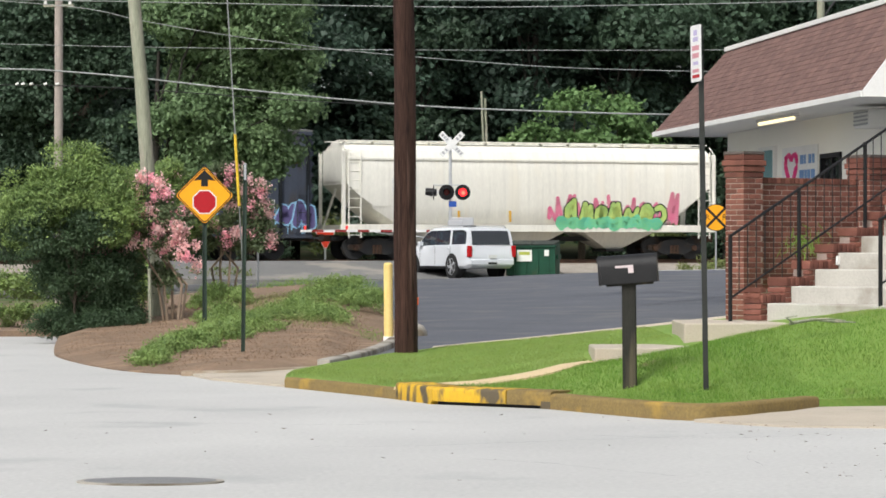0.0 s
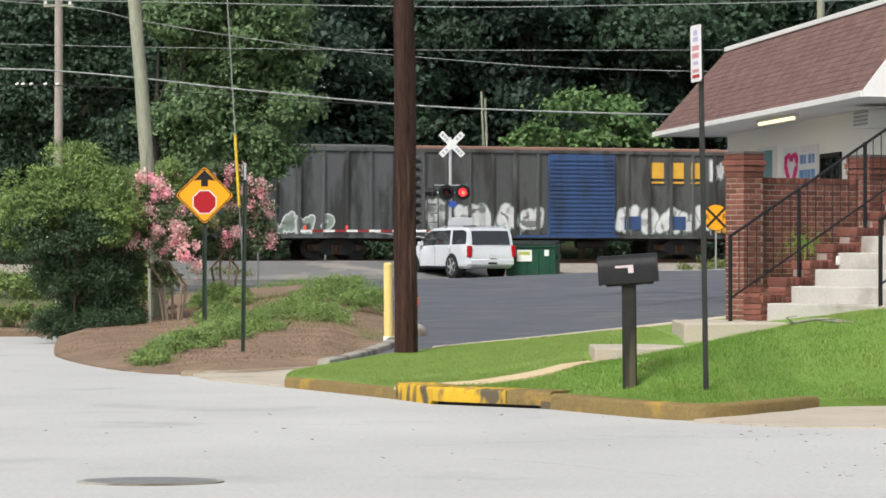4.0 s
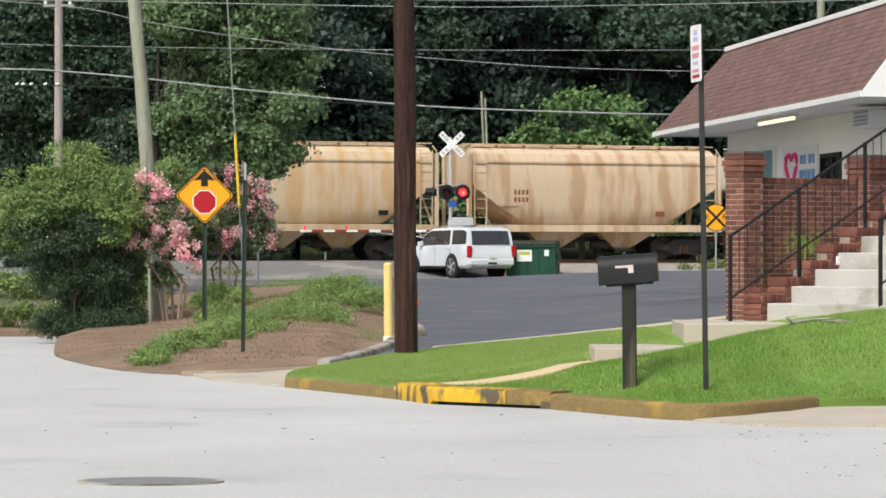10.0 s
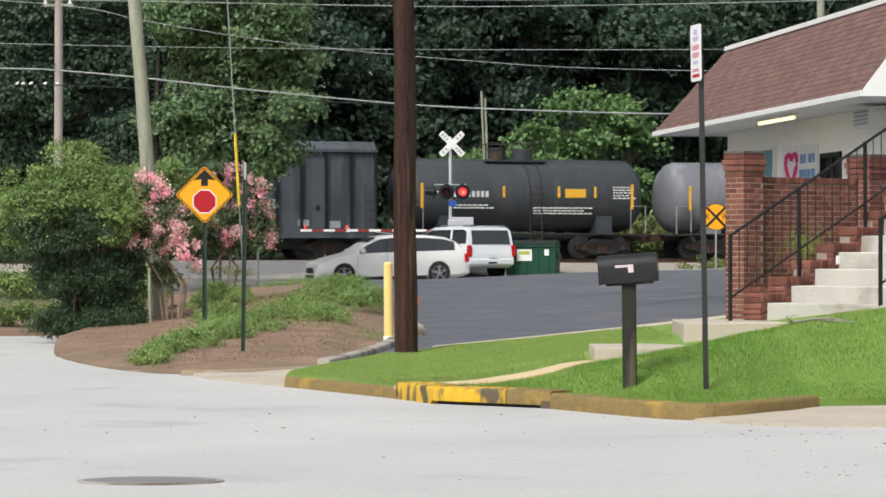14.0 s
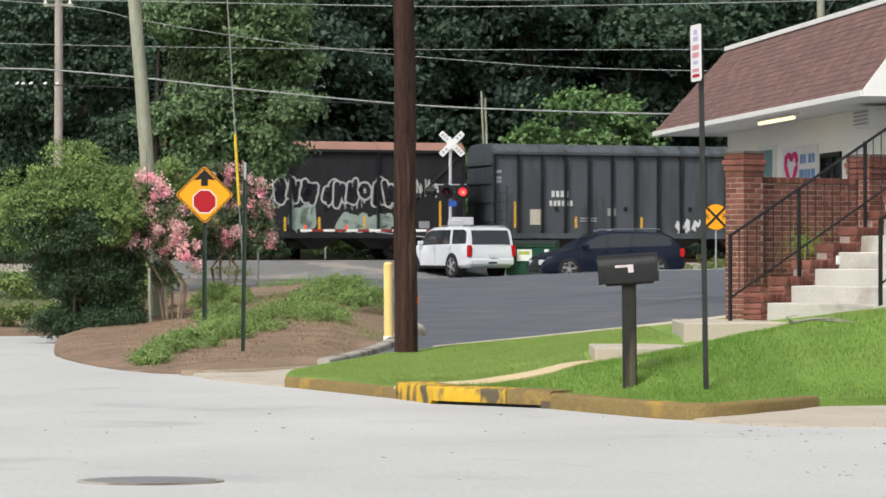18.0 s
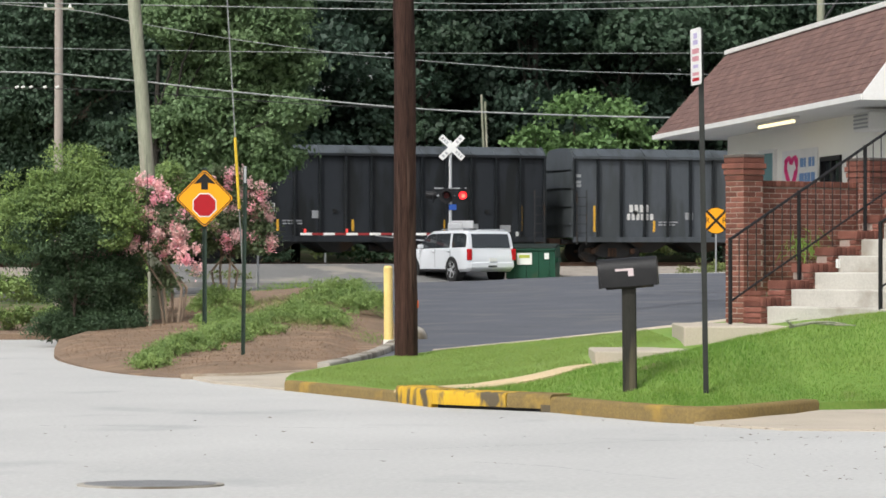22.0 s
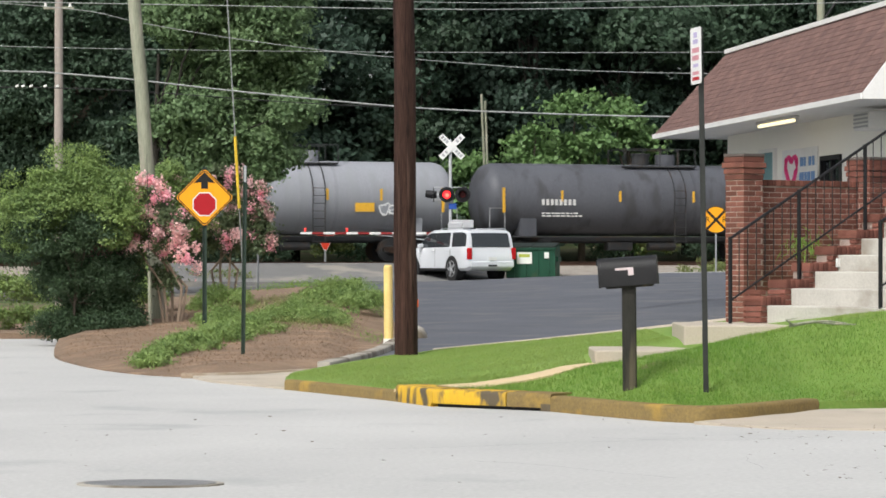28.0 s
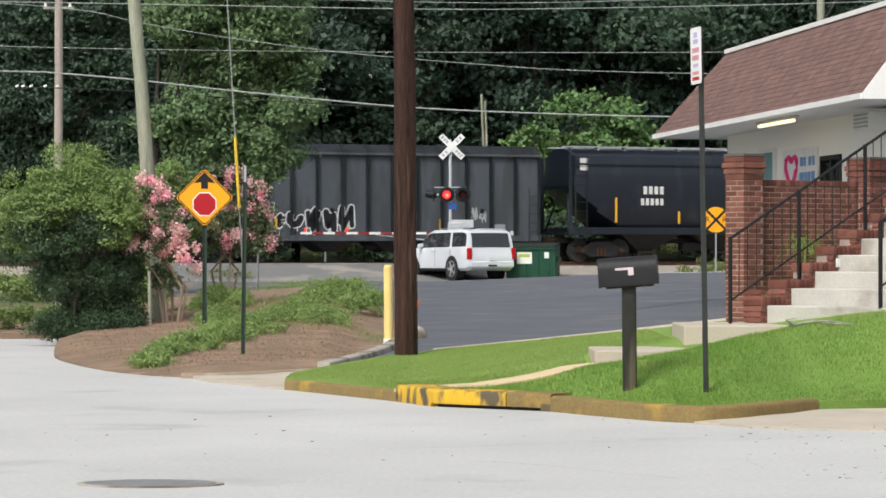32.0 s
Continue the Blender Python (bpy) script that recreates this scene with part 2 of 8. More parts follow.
    def mesh(self, name, material, smooth=0.0):
        me = bpy.data.meshes.new(name)
        me.from_pydata(self.v, [], self.f)
        if len(self.v) < 60000:
            bm = bmesh.new()
            bm.from_mesh(me)
            bmesh.ops.recalc_face_normals(bm, faces=bm.faces)
            bm.to_mesh(me)
            bm.free()
        me.materials.append(material)
        if smooth:
            me.shade_smooth()
            me.set_sharp_from_angle(angle=radians(smooth))
        return me


def part(name, shape, material, parent=None, label="", smooth=0.0, at=None):
    """Links a shape as ONE mesh object, under a thing or a part."""
    ob = new(name, shape if isinstance(shape, bpy.types.Mesh) else shape.mesh(name, material, smooth))
    if parent:
        ob.parent = parent
    if at is not None:
        ob.matrix_basis = at
    if label:
        ob["label"] = label
    return ob


def thing(name, at, label, category, group="", kind=""):
    ob = new(name)
    ob.empty_display_size = 0.2
    ob.matrix_basis = at
    return tagged(ob, label, category, group, kind)


def smooth01(t):
    t = min(1.0, max(0.0, t))
    return t * t * (3 - 2 * t)


def ramp(x, *pts):
    """Straight pieces through (x, value) pairs."""
    for (a, va), (b, vb) in zip(pts, pts[1:]):
        if x <= b:
            return va + (vb - va) * max(0.0, (x - a) / (b - a))
    return pts[-1][1]


def letters(text, size, material, parent, at, name="lettering", depth=0.004, align="CENTER", width=1.0, bold=0.0):
    """Words in the built-in font as a mesh; at faces +z of its pose towards the reader."""
    cu = bpy.data.curves.new(name, "FONT")
    cu.body, cu.size, cu.extrude, cu.align_x, cu.align_y = text, size, depth, align, "CENTER"
    cu.resolution_u, cu.offset = 2, bold
    tmp = new("tmp", cu)
    bpy.context.view_layer.update()
    me = bpy.data.meshes.new_from_object(tmp)
    bpy.data.objects.remove(tmp)
    me.materials.clear()
    me.materials.append(material)
    me.transform(Matrix.Diagonal((width, 1, 1, 1)))
    ob = part(name, me, material, parent, at=at)
    return tagged(ob, kind="stuff") if len(text) > 1 else ob
# ---------------------------------------------------------------- ground
TRACK_Y, TRACK_TAN, RAIL_TOP = 114.0, 0.365, 1.17
TRACK_TURN = math.degrees(math.atan(TRACK_TAN))
KERB = ((-1.75, 31.2), (-1.0, 29.8), (-0.48, 28.7), (-0.1, 27.7), (1.02, 26.8), (1.57, 25.75), (2.13, 24.9), (2.6, 25.05), (3.45, 26.3))


def kerb_y(x):
    return ramp(x, *KERB)


def track_gap(x, y):
    return abs(y - TRACK_Y - TRACK_TAN * x) * 0.94


STREET_Y, STREET_TAN = 98.5, 0.30


def street_z(x):
    return 0.39 + 0.023 * (min(40, max(-60, x)) + 4.2)


def lane_z(x, y):
    """The through street dips slightly below the verge and the crossing."""
    return street_z(x) - 0.11 * (1 - smooth01((y - 100.5 - STREET_TAN * max(0, x)) / 2.0))


def lot_z(x, y):
    """The dark asphalt that climbs from the main road to the street."""
    far = ramp(x, (-20, 0.3), (-1, 0.53), (2.2, 0.70), (5.9, 0.85), (9.3, 0.90), (30, 1.2))
    if y > 93:
        return far + (lane_z(x, y) - far) * smooth01((y - 93) / 2.2)
    return 0.08 + (far - 0.08) * smooth01((y - 36) / 57) ** 0.9


def lawn_z(x, y):
    up = max(0.0, 0.155 * min(x, 6) + 0.05)
    cut = 0.16 * math.exp(-((x - 2.1) / 0.62) ** 2 - ((y - 29.2) / 0.8) ** 2) + 0.08 * math.exp(-((x - 3.1) / 0.5) ** 2 - ((y - 29.9) / 0.6) ** 2)
    return 0.105 + 0.03 * smooth01((y - kerb_y(x)) / 0.8) + up * smooth01((y - kerb_y(x)) / 3.4) - cut


def bed_z(x, y):
    near = smooth01((x + 1.75) / 0.7)
    edge = 36 + max(0, (-4 - x)) * 0.8 + 7 * near
    rim = y - ramp(x, (-6.45, 48), (-5.75, 41.5), (-5.3, 39.2), (-4.2, 35.6), (-3.2, 34.1), (-2.3, 34.4), (-1.45, 35.7))
    up = ramp(x, (-12, 0.12), (-8, 0.2), (-4.5, 0.55), (-2.5, 0.72), (-0.5, 0.62))
    return 0.02 + 0.11 * smooth01((rim - 0.25) / (0.9 if x > -3.2 else 2.6)) + up * smooth01((y - edge) / (22 - 11 * near))


def ground_z(x, y):
    g = ramp(y, (-50, -0.06), (36, -0.06), (52, -0.05), (62, -0.02), (90, -0.03), (104, 0.05), (118, 0.75), (150, 1.2), (260, 6), (900, 40), (3000, 90))
    return g


def sheet(name, xs, ys, z, material, label, category, lift=0.0):
    v = [(x, y, z(x, y) + lift) for y in ys for x in xs]
    n = len(xs)
    f = [(j * n + i, j * n + i + 1, (j + 1) * n + i + 1, (j + 1) * n + i) for j in range(len(ys) - 1) for i in range(n - 1)]
    me = Shape().add(v, f).mesh(name, material, 60)
    return tagged(part(name, me, material), label, category, kind="structure")


def spread(a, b, n):
    return [a + (b - a) * i / (n - 1) for i in range(n)]


gx = [-3000, -1500, -700, -400, -250, -150] + spread(-100, 100, 51) + [150, 250, 400, 700, 1500, 3000]
gy = [-600, -200, -60] + spread(-20, 160, 61) + [180, 210, 260, 400, 700, 1500, 3000]
sheet("ground", gx, gy, ground_z, GROUND, "rough grassy earth reaching to the wooded horizon", "ground")

# main road: pale worn concrete, flat, in front of everything
sheet("road_main", spread(-60, 60, 41), [-30, -10] + spread(0, 60, 31), lambda x, y: 0.012 * noise.noise((x * 0.15, y * 0.15, 0)), CONCRETE_ROAD,
      "pale grey worn concrete street beside the kerb", "road")


def round_off(pts, closed=True, times=2):
    """Cuts the corners of a line again and again, so that it bends smoothly."""
    for _ in range(times):
        out = []
        n = len(pts)
        for i in range(n if closed else n - 1):
            (ax, ay), (bx, by) = pts[i], pts[(i + 1) % n]
            out += [(ax * 0.75 + bx * 0.25, ay * 0.75 + by * 0.25), (ax * 0.25 + bx * 0.75, ay * 0.25 + by * 0.75)]
        pts = out if closed else [pts[0], *out, pts[-1]]
    return pts


def patch(name, border, z, material, label, category, step=0.5, lift=0.0, skirt=0.3):
    """A slab whose top follows z inside a border, cut from a grid, with a skirt down into the ground."""
    xs, ys = [p[0] for p in border], [p[1] for p in border]
    bm = bmesh.new()
    face = bm.faces.new([bm.verts.new((x, y, 0)) for x, y in border])
    for ax, lo, hi in ((0, min(xs), max(xs)), (1, min(ys), max(ys))):
        k = lo + step
        while k < hi:
            co, no = ((k, 0, 0), (1, 0, 0)) if ax == 0 else ((0, k, 0), (0, 1, 0))
            bmesh.ops.bisect_plane(bm, geom=bm.verts[:] + bm.edges[:] + bm.faces[:], plane_co=co, plane_no=no)
            k += step
    for p in bm.verts:
        p.co.z = z(p.co.x, p.co.y) + lift
    rim = [e for e in bm.edges if e.is_boundary]
    out = bmesh.ops.extrude_edge_only(bm, edges=rim)
    for p in [g for g in out["geom"] if isinstance(g, bmesh.types.BMVert)]:
        p.co.z -= skirt
    bmesh.ops.triangulate(bm, faces=[f for f in bm.faces if len(f.verts) > 4])
    bmesh.ops.recalc_face_normals(bm, faces=bm.faces)
    me = bpy.data.meshes.new(name)
    bm.to_mesh(me)
    bm.free()
    me.materials.append(material)
    return tagged(part(name, me, material), label, category, kind="structure")


# asphalt lot and the street along the tracks
patch("road_asphalt", [(-1.6, 36.6), (-1.2, 36.0), (0, 35), (8, 30), (30, 30), (30, 95.3), (-3.4, 95.3), (-3.0, 60), (-0.7, 50), (-0.6, 45), (-1.0, 38.5)],
      lot_z, ASPHALT, "smooth dark asphalt climbing to the railroad street", "road", 2.0, 0.0, 0.5)
patch("road_street", [(-60, 76), (-10, 92.2), (-3.2, 95.2), (60, 95.2), (60, 104), (14, 104), (4.5, 102.5), (2.4, 106), (-11, 104.2), (-60, 87)], lane_z,
      OLD_ASPHALT, "faded grey street running along the railroad", "road", 1.5, 0.0, 0.5)
patch("road_crossing", [(-11, 103.9), (2.3, 105.9), (2.6, 122), (-10, 117)],
      lambda x, y: street_z(x) + (RAIL_TOP - 0.05 - street_z(x)) * smooth01(1 - (track_gap(x, y) - 1.6) / 6.5),
      mat("pale_crossing_road", (0.2, 0.196, 0.188), (0.15, 0.149, 0.147), 0.85, 0, 0.5, 20, 0.4, (0.31, 0.285, 0.245), 0.6, spot_scale=0.45), "faded tan-grey road rising over the level crossing", "road", 1.0, 0.01, 0.5)

# lawn, mulch bed
patch("lawn", [*[(x, y + 0.16) for x, y in KERB], (9, 27.5), (12, 33), (3.4, 33.5), (1.5, 36), (-0.1, 39.2), (-0.45, 39.0), (-0.8, 37.6), (-1.3, 35), (-1.72, 32.6)],
      lawn_z, LAWN, "mown green lawn sloping up from the kerb", "lawn", 0.2)
patch("planting_bed", round_off([(-3.2, 34.1), (-2.3, 34.4), (-1.4, 35.3), (-1.1, 37.2), (-0.78, 40.6), (-0.66, 45), (-1.0, 50), (-3.2, 61), (-9.5, 66), (-8.0, 58), (-6.45, 48), (-5.75, 41.5), (-5.3, 39.2), (-4.2, 35.6)]),
      bed_z, MULCH, "brown mulch planting bed mounded beside the street", "planting bed", 0.4, 0.0, 0.4)
patch("planting_bed_hedge", [(-14, 49.4), (-6.75, 49.7), (-6.95, 55), (-8.5, 60), (-14, 60)], lambda x, y: 0.1 + 0.25 * smooth01((y - 50) / 9), MULCH, "narrow mulch strip under the low hedge", "planting bed", 1.0, 0.0, 0.4)
# ---------------------------------------------------------------- kerbs, walk, drain


def kerb_run(name, pts, h, w, material, label, base=0.0, parent=None, slot=None):
    """A kerb along points: rounded nose, w wide, h high. slot: the height of a dark opening along its foot."""
    rings = []
    for i, (x, y) in enumerate(pts):
        a, b = pts[max(i - 1, 0)], pts[min(i + 1, len(pts) - 1)]
        d = Vector((b[0] - a[0], b[1] - a[1])).normalized()
        n = Vector((-d.y, d.x))
        prof = [(0, -0.1), (0, h - 0.03), (0.012, h - 0.008), (0.035, h), (w, h), (w, -0.1)]
        if slot:
            prof = [(0.0, slot), (0, h - 0.03), (0.012, h - 0.008), (0.035, h), (w * 2.2, h), (w * 2.2, slot)]
        wob = 0.006 * noise.noise((x * 2, y * 2, 0))
        z0 = base(x, y) if callable(base) else base
        rings.append([(x + n.x * (o + wob), y + n.y * (o + wob), z + z0) for o, z in prof])
    return Shape().loft(rings)


def fine_line(pts, step=0.25):
    out = []
    for (x0, y0), (x1, y1) in zip(pts, pts[1:]):
        n = max(1, int(math.hypot(x1 - x0, y1 - y0) / step))
        out += [(x0 + (x1 - x0) * i / n, y0 + (y1 - y0) * i / n) for i in range(n)]
    return out + [pts[-1]]


def bent_line(pts):
    return round_off(list(pts), False, 2)


def kerb_piece(name, pts, h, material, label, **kw):
    ob = part(name, kerb_run(name, fine_line(bent_line(pts)), h, 0.16, material, label, **kw), material, smooth=50)
    return tagged(ob, label, "kerb", kind="structure")


kerb_piece("kerb_lawn", KERB[:3], 0.11, MOSSY_KERB, "stained rounded concrete kerb along the lawn")
kerb_piece("kerb_driveway", KERB[4:8] + ((3.0, 25.6), (3.5, 26.3)), 0.15, MOSSY_KERB, "ochre-stained kerb curving towards the driveway")
kerb_piece("kerb_bed", ((-3.15, 33.98), (-2.9, 33.97), (-2.4, 34.15), (-1.6, 35.3)), 0.06, BROWN_KERB, "low brown kerb round the mulch bed")
kerb_piece("kerb_side_street", ((-1.4, 35.0), (-1.15, 36.8), (-0.95, 38.6), (-0.75, 40.6), (-0.6, 43), (-0.52, 45.6)), 0.11, GREY_CONCRETE,
           "pale grey kerb curving up the side street", base=lambda x, y: 0.05 + 0.12 * smooth01((y - 38) / 10))

drain = thing("storm_drain", pose(0, 0, 0), "yellow-painted concrete kerb inlet over a dark drain slot", "storm drain")
for line, m_, lb in ((((-0.48, 28.7), (-0.105, 27.71)), YELLOW_KERB, ""), (((-0.1, 27.7), (0.60, 27.14)), YELLOW_KERB, ""), (((0.61, 27.13), (1.02, 26.8)), MOSSY_KERB, "bare weathered end of the inlet slab")):
    part("inlet_slab", kerb_run("inlet_slab", fine_line(line), 0.17, 0.16, m_, "", slot=0.032), m_, drain, lb, smooth=50)
for a, b in (((-0.48, 28.7), (-0.12, 27.75)), ((0.93, 26.87), (1.02, 26.8))):
    part("inlet_end", kerb_run("e", fine_line((a, b)), 0.1, 0.2, YELLOW_KERB, ""), YELLOW_KERB, drain)
# solid black block: the darkness inside the inlet is put into its colour
part("inlet_void", Shape().prism([(-0.05, 27.74), (0.94, 26.94), (1.1, 27.2), (0.12, 28.0)], "z", -0.1, 0.0315), BLACK_SIGN, drain, "black block standing in for the shade inside the slot")

patch("pavement_driveway", [(3.2, 25.75), (2.2, 24.75), (2.9, 24.0), (12, 22.5), (14, 27), (9, 27.7), (3.5, 26.35)], lambda x, y: 0.02 + 0.03 * smooth01((y - 24) / 2), CONCRETE,
      "tan concrete driveway apron meeting the street", "driveway", 0.6)
patch("pavement_apron", [(-3.0, 33.9), (-2.7, 32.9), (-1.75, 31.25), (-1.6, 33.2), (-1.2, 36.4), (-1.55, 35.5), (-2.3, 34.2)], lambda x, y: 0.02 + 0.02 * smooth01((y - 32) / 3), CONCRETE,
      "pale concrete gutter apron at the side street", "apron", 0.6)
WALK_NEAR = ((-0.5, 28.75), (-0.02, 28.3), (0.5, 28.3), (1.2, 28.6), (1.75, 28.95))
WALK_FAR = ((-0.5, 28.8), (0.3, 28.75), (0.9, 28.95), (1.65, 29.3))
patch("pavement_walk", [*WALK_NEAR, *WALK_FAR[::-1]], lambda x, y: lawn_z(x, y) + 0.015, mat("tan_concrete", (0.62, 0.48, 0.29), (0.52, 0.40, 0.245), 0.85, 0, 2, 40, 0.2),
      "tan concrete garden walk crossing the lawn", "path", 0.4)
for nm, x0, x1, y0, y1, z0, z1 in (("pavement_low_step", 1.56, 3.0, 29.0, 30.3, 0.1, 0.505), ("pavement_high_step", 2.56, 4.2, 30.0, 31.6, 0.3, 0.735)):
    tagged(part(nm, Shape().box(x0, x1, y0, y1, z0, z1, 0.012), CONCRETE), "broad tan concrete step set into the lawn", "step", kind="structure")

# drain cover in the street
cover = thing("manhole_cover", pose(-1.9, 18.35, 0.002), "flush worn oval iron manhole cover in the street", "manhole cover")
part("cover_plate", Shape().prism([(0.43 * math.cos(a), 0.26 * math.sin(a)) for a in [2 * math.pi * k / 40 for k in range(40)]], "z", 0, 0.013), mat("worn_iron", (0.27, 0.27, 0.265), (0.2, 0.2, 0.2), 0.6, 0.3, 8, 60, 0.3), cover)
part("cover_ring", Shape().prism([(0.48 * math.cos(a), 0.29 * math.sin(a)) for a in [2 * math.pi * k / 40 for k in range(40)]], "z", -0.02, 0.009), GREY_CONCRETE, cover)

# ---------------------------------------------------------------- brick stair, pillars, rails
STAIR = pose(3.55, 31.0, 0, 0, 0, 37.1)       # x climbs, -y comes to the near side
RISE, RUN, FOOT = 0.185, 0.364, 0.745
stair = thing("entrance_steps", STAIR, "pale concrete steps between red brick side walls", "stairs")
for i in range(9):
    part("step", Shape().box(i * RUN, (i + 1) * RUN + 0.02 if i < 8 else 6.5, -1.78, 0.0, 0.3, FOOT + RISE * (i + 1) - 0.03 * 0, 0.012), STEP_CONCRETE, stair)
BRICK_L, BRICK_H, BRICK_W, JOINT = 0.186, 0.0515, 0.09, 0.0095


def brick_mesh(l, w=BRICK_W, h=BRICK_H):
    return Shape().box(-l / 2, l / 2, -w / 2, w / 2, 0, h, 0.004).mesh("brick", BRICK)


BRICKS = {}


def brick(parent, x, y, z, l, rz=0.0, w=BRICK_W):
    key = (round(l, 3), round(w, 3))
    if key not in BRICKS:
        BRICKS[key] = brick_mesh(*key)
    ob = part("brick", BRICKS[key], BRICK, parent, at=pose(x + random.uniform(-1, 1) * 0.0015, y + random.uniform(-1, 1) * 0.0015, z, 0, 0, rz + random.uniform(-0.4, 0.4)))
    return ob


LATE = []          # brick courses, laid at the end of the file


def brick_face(parent, x0, x1, y, z0, z1, rz=0.0, origin=(0, 0)):
    LATE.append((parent, x0, x1, y, z0, z1, rz, origin))


# stepped brick side wall on the far side of the steps
cheek = thing("stair_side_wall", STAIR @ pose(-0.08, 0.01, 0), "stepped red brick side wall of the entrance stairs", "wall")
ROWLOCK = Shape().box(-0.031, 0.031, -0.15, 0.15, 0, 0.095, 0.004).mesh("brick", BRICK)
core = Shape()
for i in range(8):
    x0 = i * RUN
    core.box(x0 + 0.02, x0 + RUN + 0.018, 0.007, 0.26, 0.4, FOOT + RISE * (i + 1) + 0.0)
part("wall_core", core, MORTAR, cheek)
for i in range(8):
    zt = FOOT + RISE * (i + 1)
    brick_face(cheek, i * RUN, (i + 1) * RUN, 0.0, max(0.56, zt - 0.62), zt, 0)
    for q in range(5):
        part("brick", ROWLOCK, BRICK, cheek, at=pose(i * RUN + 0.036 + q * 0.0728, 0.13, zt))
    for q in range(9):
        brick(cheek, i * RUN + BRICK_W / 2 - 0.004, 0.14, max(0.56, zt - 0.62) + q * (BRICK_H + JOINT), 0.27, 90)


def pillar(x, y, z0, z1, w, label):
    ob = thing("brick_pillar", pose(x, y, 0, 0, 0, 37.1), label, "pillar")
    part("pillar_core", Shape().box(-w / 2 + 0.004, w / 2 - 0.004, -w / 2 + 0.004, w / 2 - 0.004, z0 - 0.2, z1 - 0.005), MORTAR, ob)
    for k, rz in enumerate((0, -90)):
        brick_face(ob, -w / 2, w / 2, -w / 2, z0, z1 - 0.27, rz)
    for k, (g, za) in enumerate(((0.008, z1 - 0.27), (0.018, z1 - 0.20), (0.032, z1 - 0.13), (0.014, z1 - 0.065))):
        part("cap_course", Shape().box(-w / 2 - g, w / 2 + g, -w / 2 - g, w / 2 + g, za, za + 0.062, 0.006), BRICK, ob)
    part("cap_slab", Shape().box(-w / 2 - 0.018, w / 2 + 0.018, -w / 2 - 0.018, w / 2 + 0.018, z1 - 0.002, z1 + 0.035, 0.006), mat("dark_cap_mortar", (0.12, 0.10, 0.09), None, 0.9), ob)
    part("cap_mortar", Shape().box(-w / 2 + 0.005, w / 2 - 0.005, -w / 2 + 0.005, w / 2 - 0.005, z1 - 0.275, z1 - 0.01), MORTAR, ob)
    return ob


pillar(3.49, 32.75, 0.70, 2.62, 0.305, "red brick gate pillar with a stepped brick cap")
pillar(5.12, 33.95, 1.4, 2.62, 0.36, "red brick pillar with a stepped cap by the stairs")
fence_wall = thing("brick_parapet", pose(3.66, 32.86, 0, 0, 0, 37.1), "red brick parapet wall between two pillars", "wall")
part("wall_core", Shape().box(0, 1.75, 0.003, 0.2, 0.6, 2.29), MORTAR, fence_wall)
brick_face(fence_wall, 0, 1.75, 0.0, 1.05, 2.28)
for i in range(24):
    part("brick", Shape().box(0.003 + i * 0.073, 0.068 + i * 0.073, -0.015, 0.21, 2.29, 2.36, 0.004), BRICK, fence_wall)


def railing(at, n, label, first=0.0):
    """Iron stair rail: posts, two sloping rails and balusters; x climbs with the stair."""
    ob = thing("stair_railing", at, label, "railing")
    slope = RISE / RUN
    length = n
    part("top_rail", Shape().tube((0, 0, 0.90), (length, 0, 0.90 + length * slope), 0.017, n=8), IRON, ob, smooth=40)
    part("bottom_rail", Shape().tube((0, 0, 0.22), (length, 0, 0.22 + length * slope), 0.012, n=6), IRON, ob)
    x = 0.0
    while x <= length + 0.01:
        part("post", Shape().box(x - 0.018, x + 0.018, -0.018, 0.018, x * slope - 0.08, 0.92 + x * slope, 0.004), IRON, ob)
        x += 1.04
    k = 1
    while k * 0.13 < length:
        x = k * 0.13
        if abs((x + 0.02) % 1.04) > 0.06:
            low = 0.02 if (k % 3 == 0) else 0.22
            part("baluster", Shape().tube((x, 0, low + x * slope), (x, 0, 0.9 + x * slope), 0.006, n=5, caps=False), IRON, ob)
        k += 1
    return ob


railing(STAIR @ pose(-0.42, 0.13, FOOT + 0.02), 3.2, "black iron stair railing along the brick side wall")
railing(STAIR @ pose(0.02, -1.70, FOOT + RISE), 2.4, "black iron stair railing on the lawn side")
notch = thing("stair_outlet_plate", STAIR @ pose(1.05, -0.01, FOOT + 0.6), "small white plate fixed to the brick side wall", "plate")
part("plate", Shape().box(0, 0.09, -0.03, 0.0, 0, 0.1, 0.004), WHITE_PAINT, notch)

# ---------------------------------------------------------------- building with a brown mansard roof
BUILD = pose(4.44, 59.5, 0, 0, 0, -82.3)      # x runs along the front towards the street, y goes inwards
house = thing("storefront_building", BUILD, "cream single-storey building with a brown shingled mansard roof", "building")
EAVE, TOP, LEN, DEEP = 3.95, 5.65, 15.6, 10.0
for a0, a1, b0, b1, c0 in ((1.2, 8.5, 1.3, 1.5, 0.2), (9.85, 14.4, 1.3, 1.5, 0.2), (8.5, 9.85, 1.3, 1.5, 3.26), (1.2, 1.4, 1.5, DEEP - 1, 0.2), (14.2, 14.4, 1.5, DEEP - 1, 0.2), (1.2, 14.4, DEEP - 1, DEEP - 0.8, 0.2)):
    part("wall", Shape().box(a0, a1, b0, b1, c0, EAVE - 0.02), CREAM_WALL, house)
part("floor_slab", Shape().box(1.5, 14.3, 1.5, DEEP - 1.1, 0.0, 1.2), GREY_CONCRETE, house)
part("soffit", Shape().box(0.02, LEN - 0.02, 0.02, DEEP - 0.02, EAVE - 0.02, EAVE + 0.02), WHITE_PAINT, house)
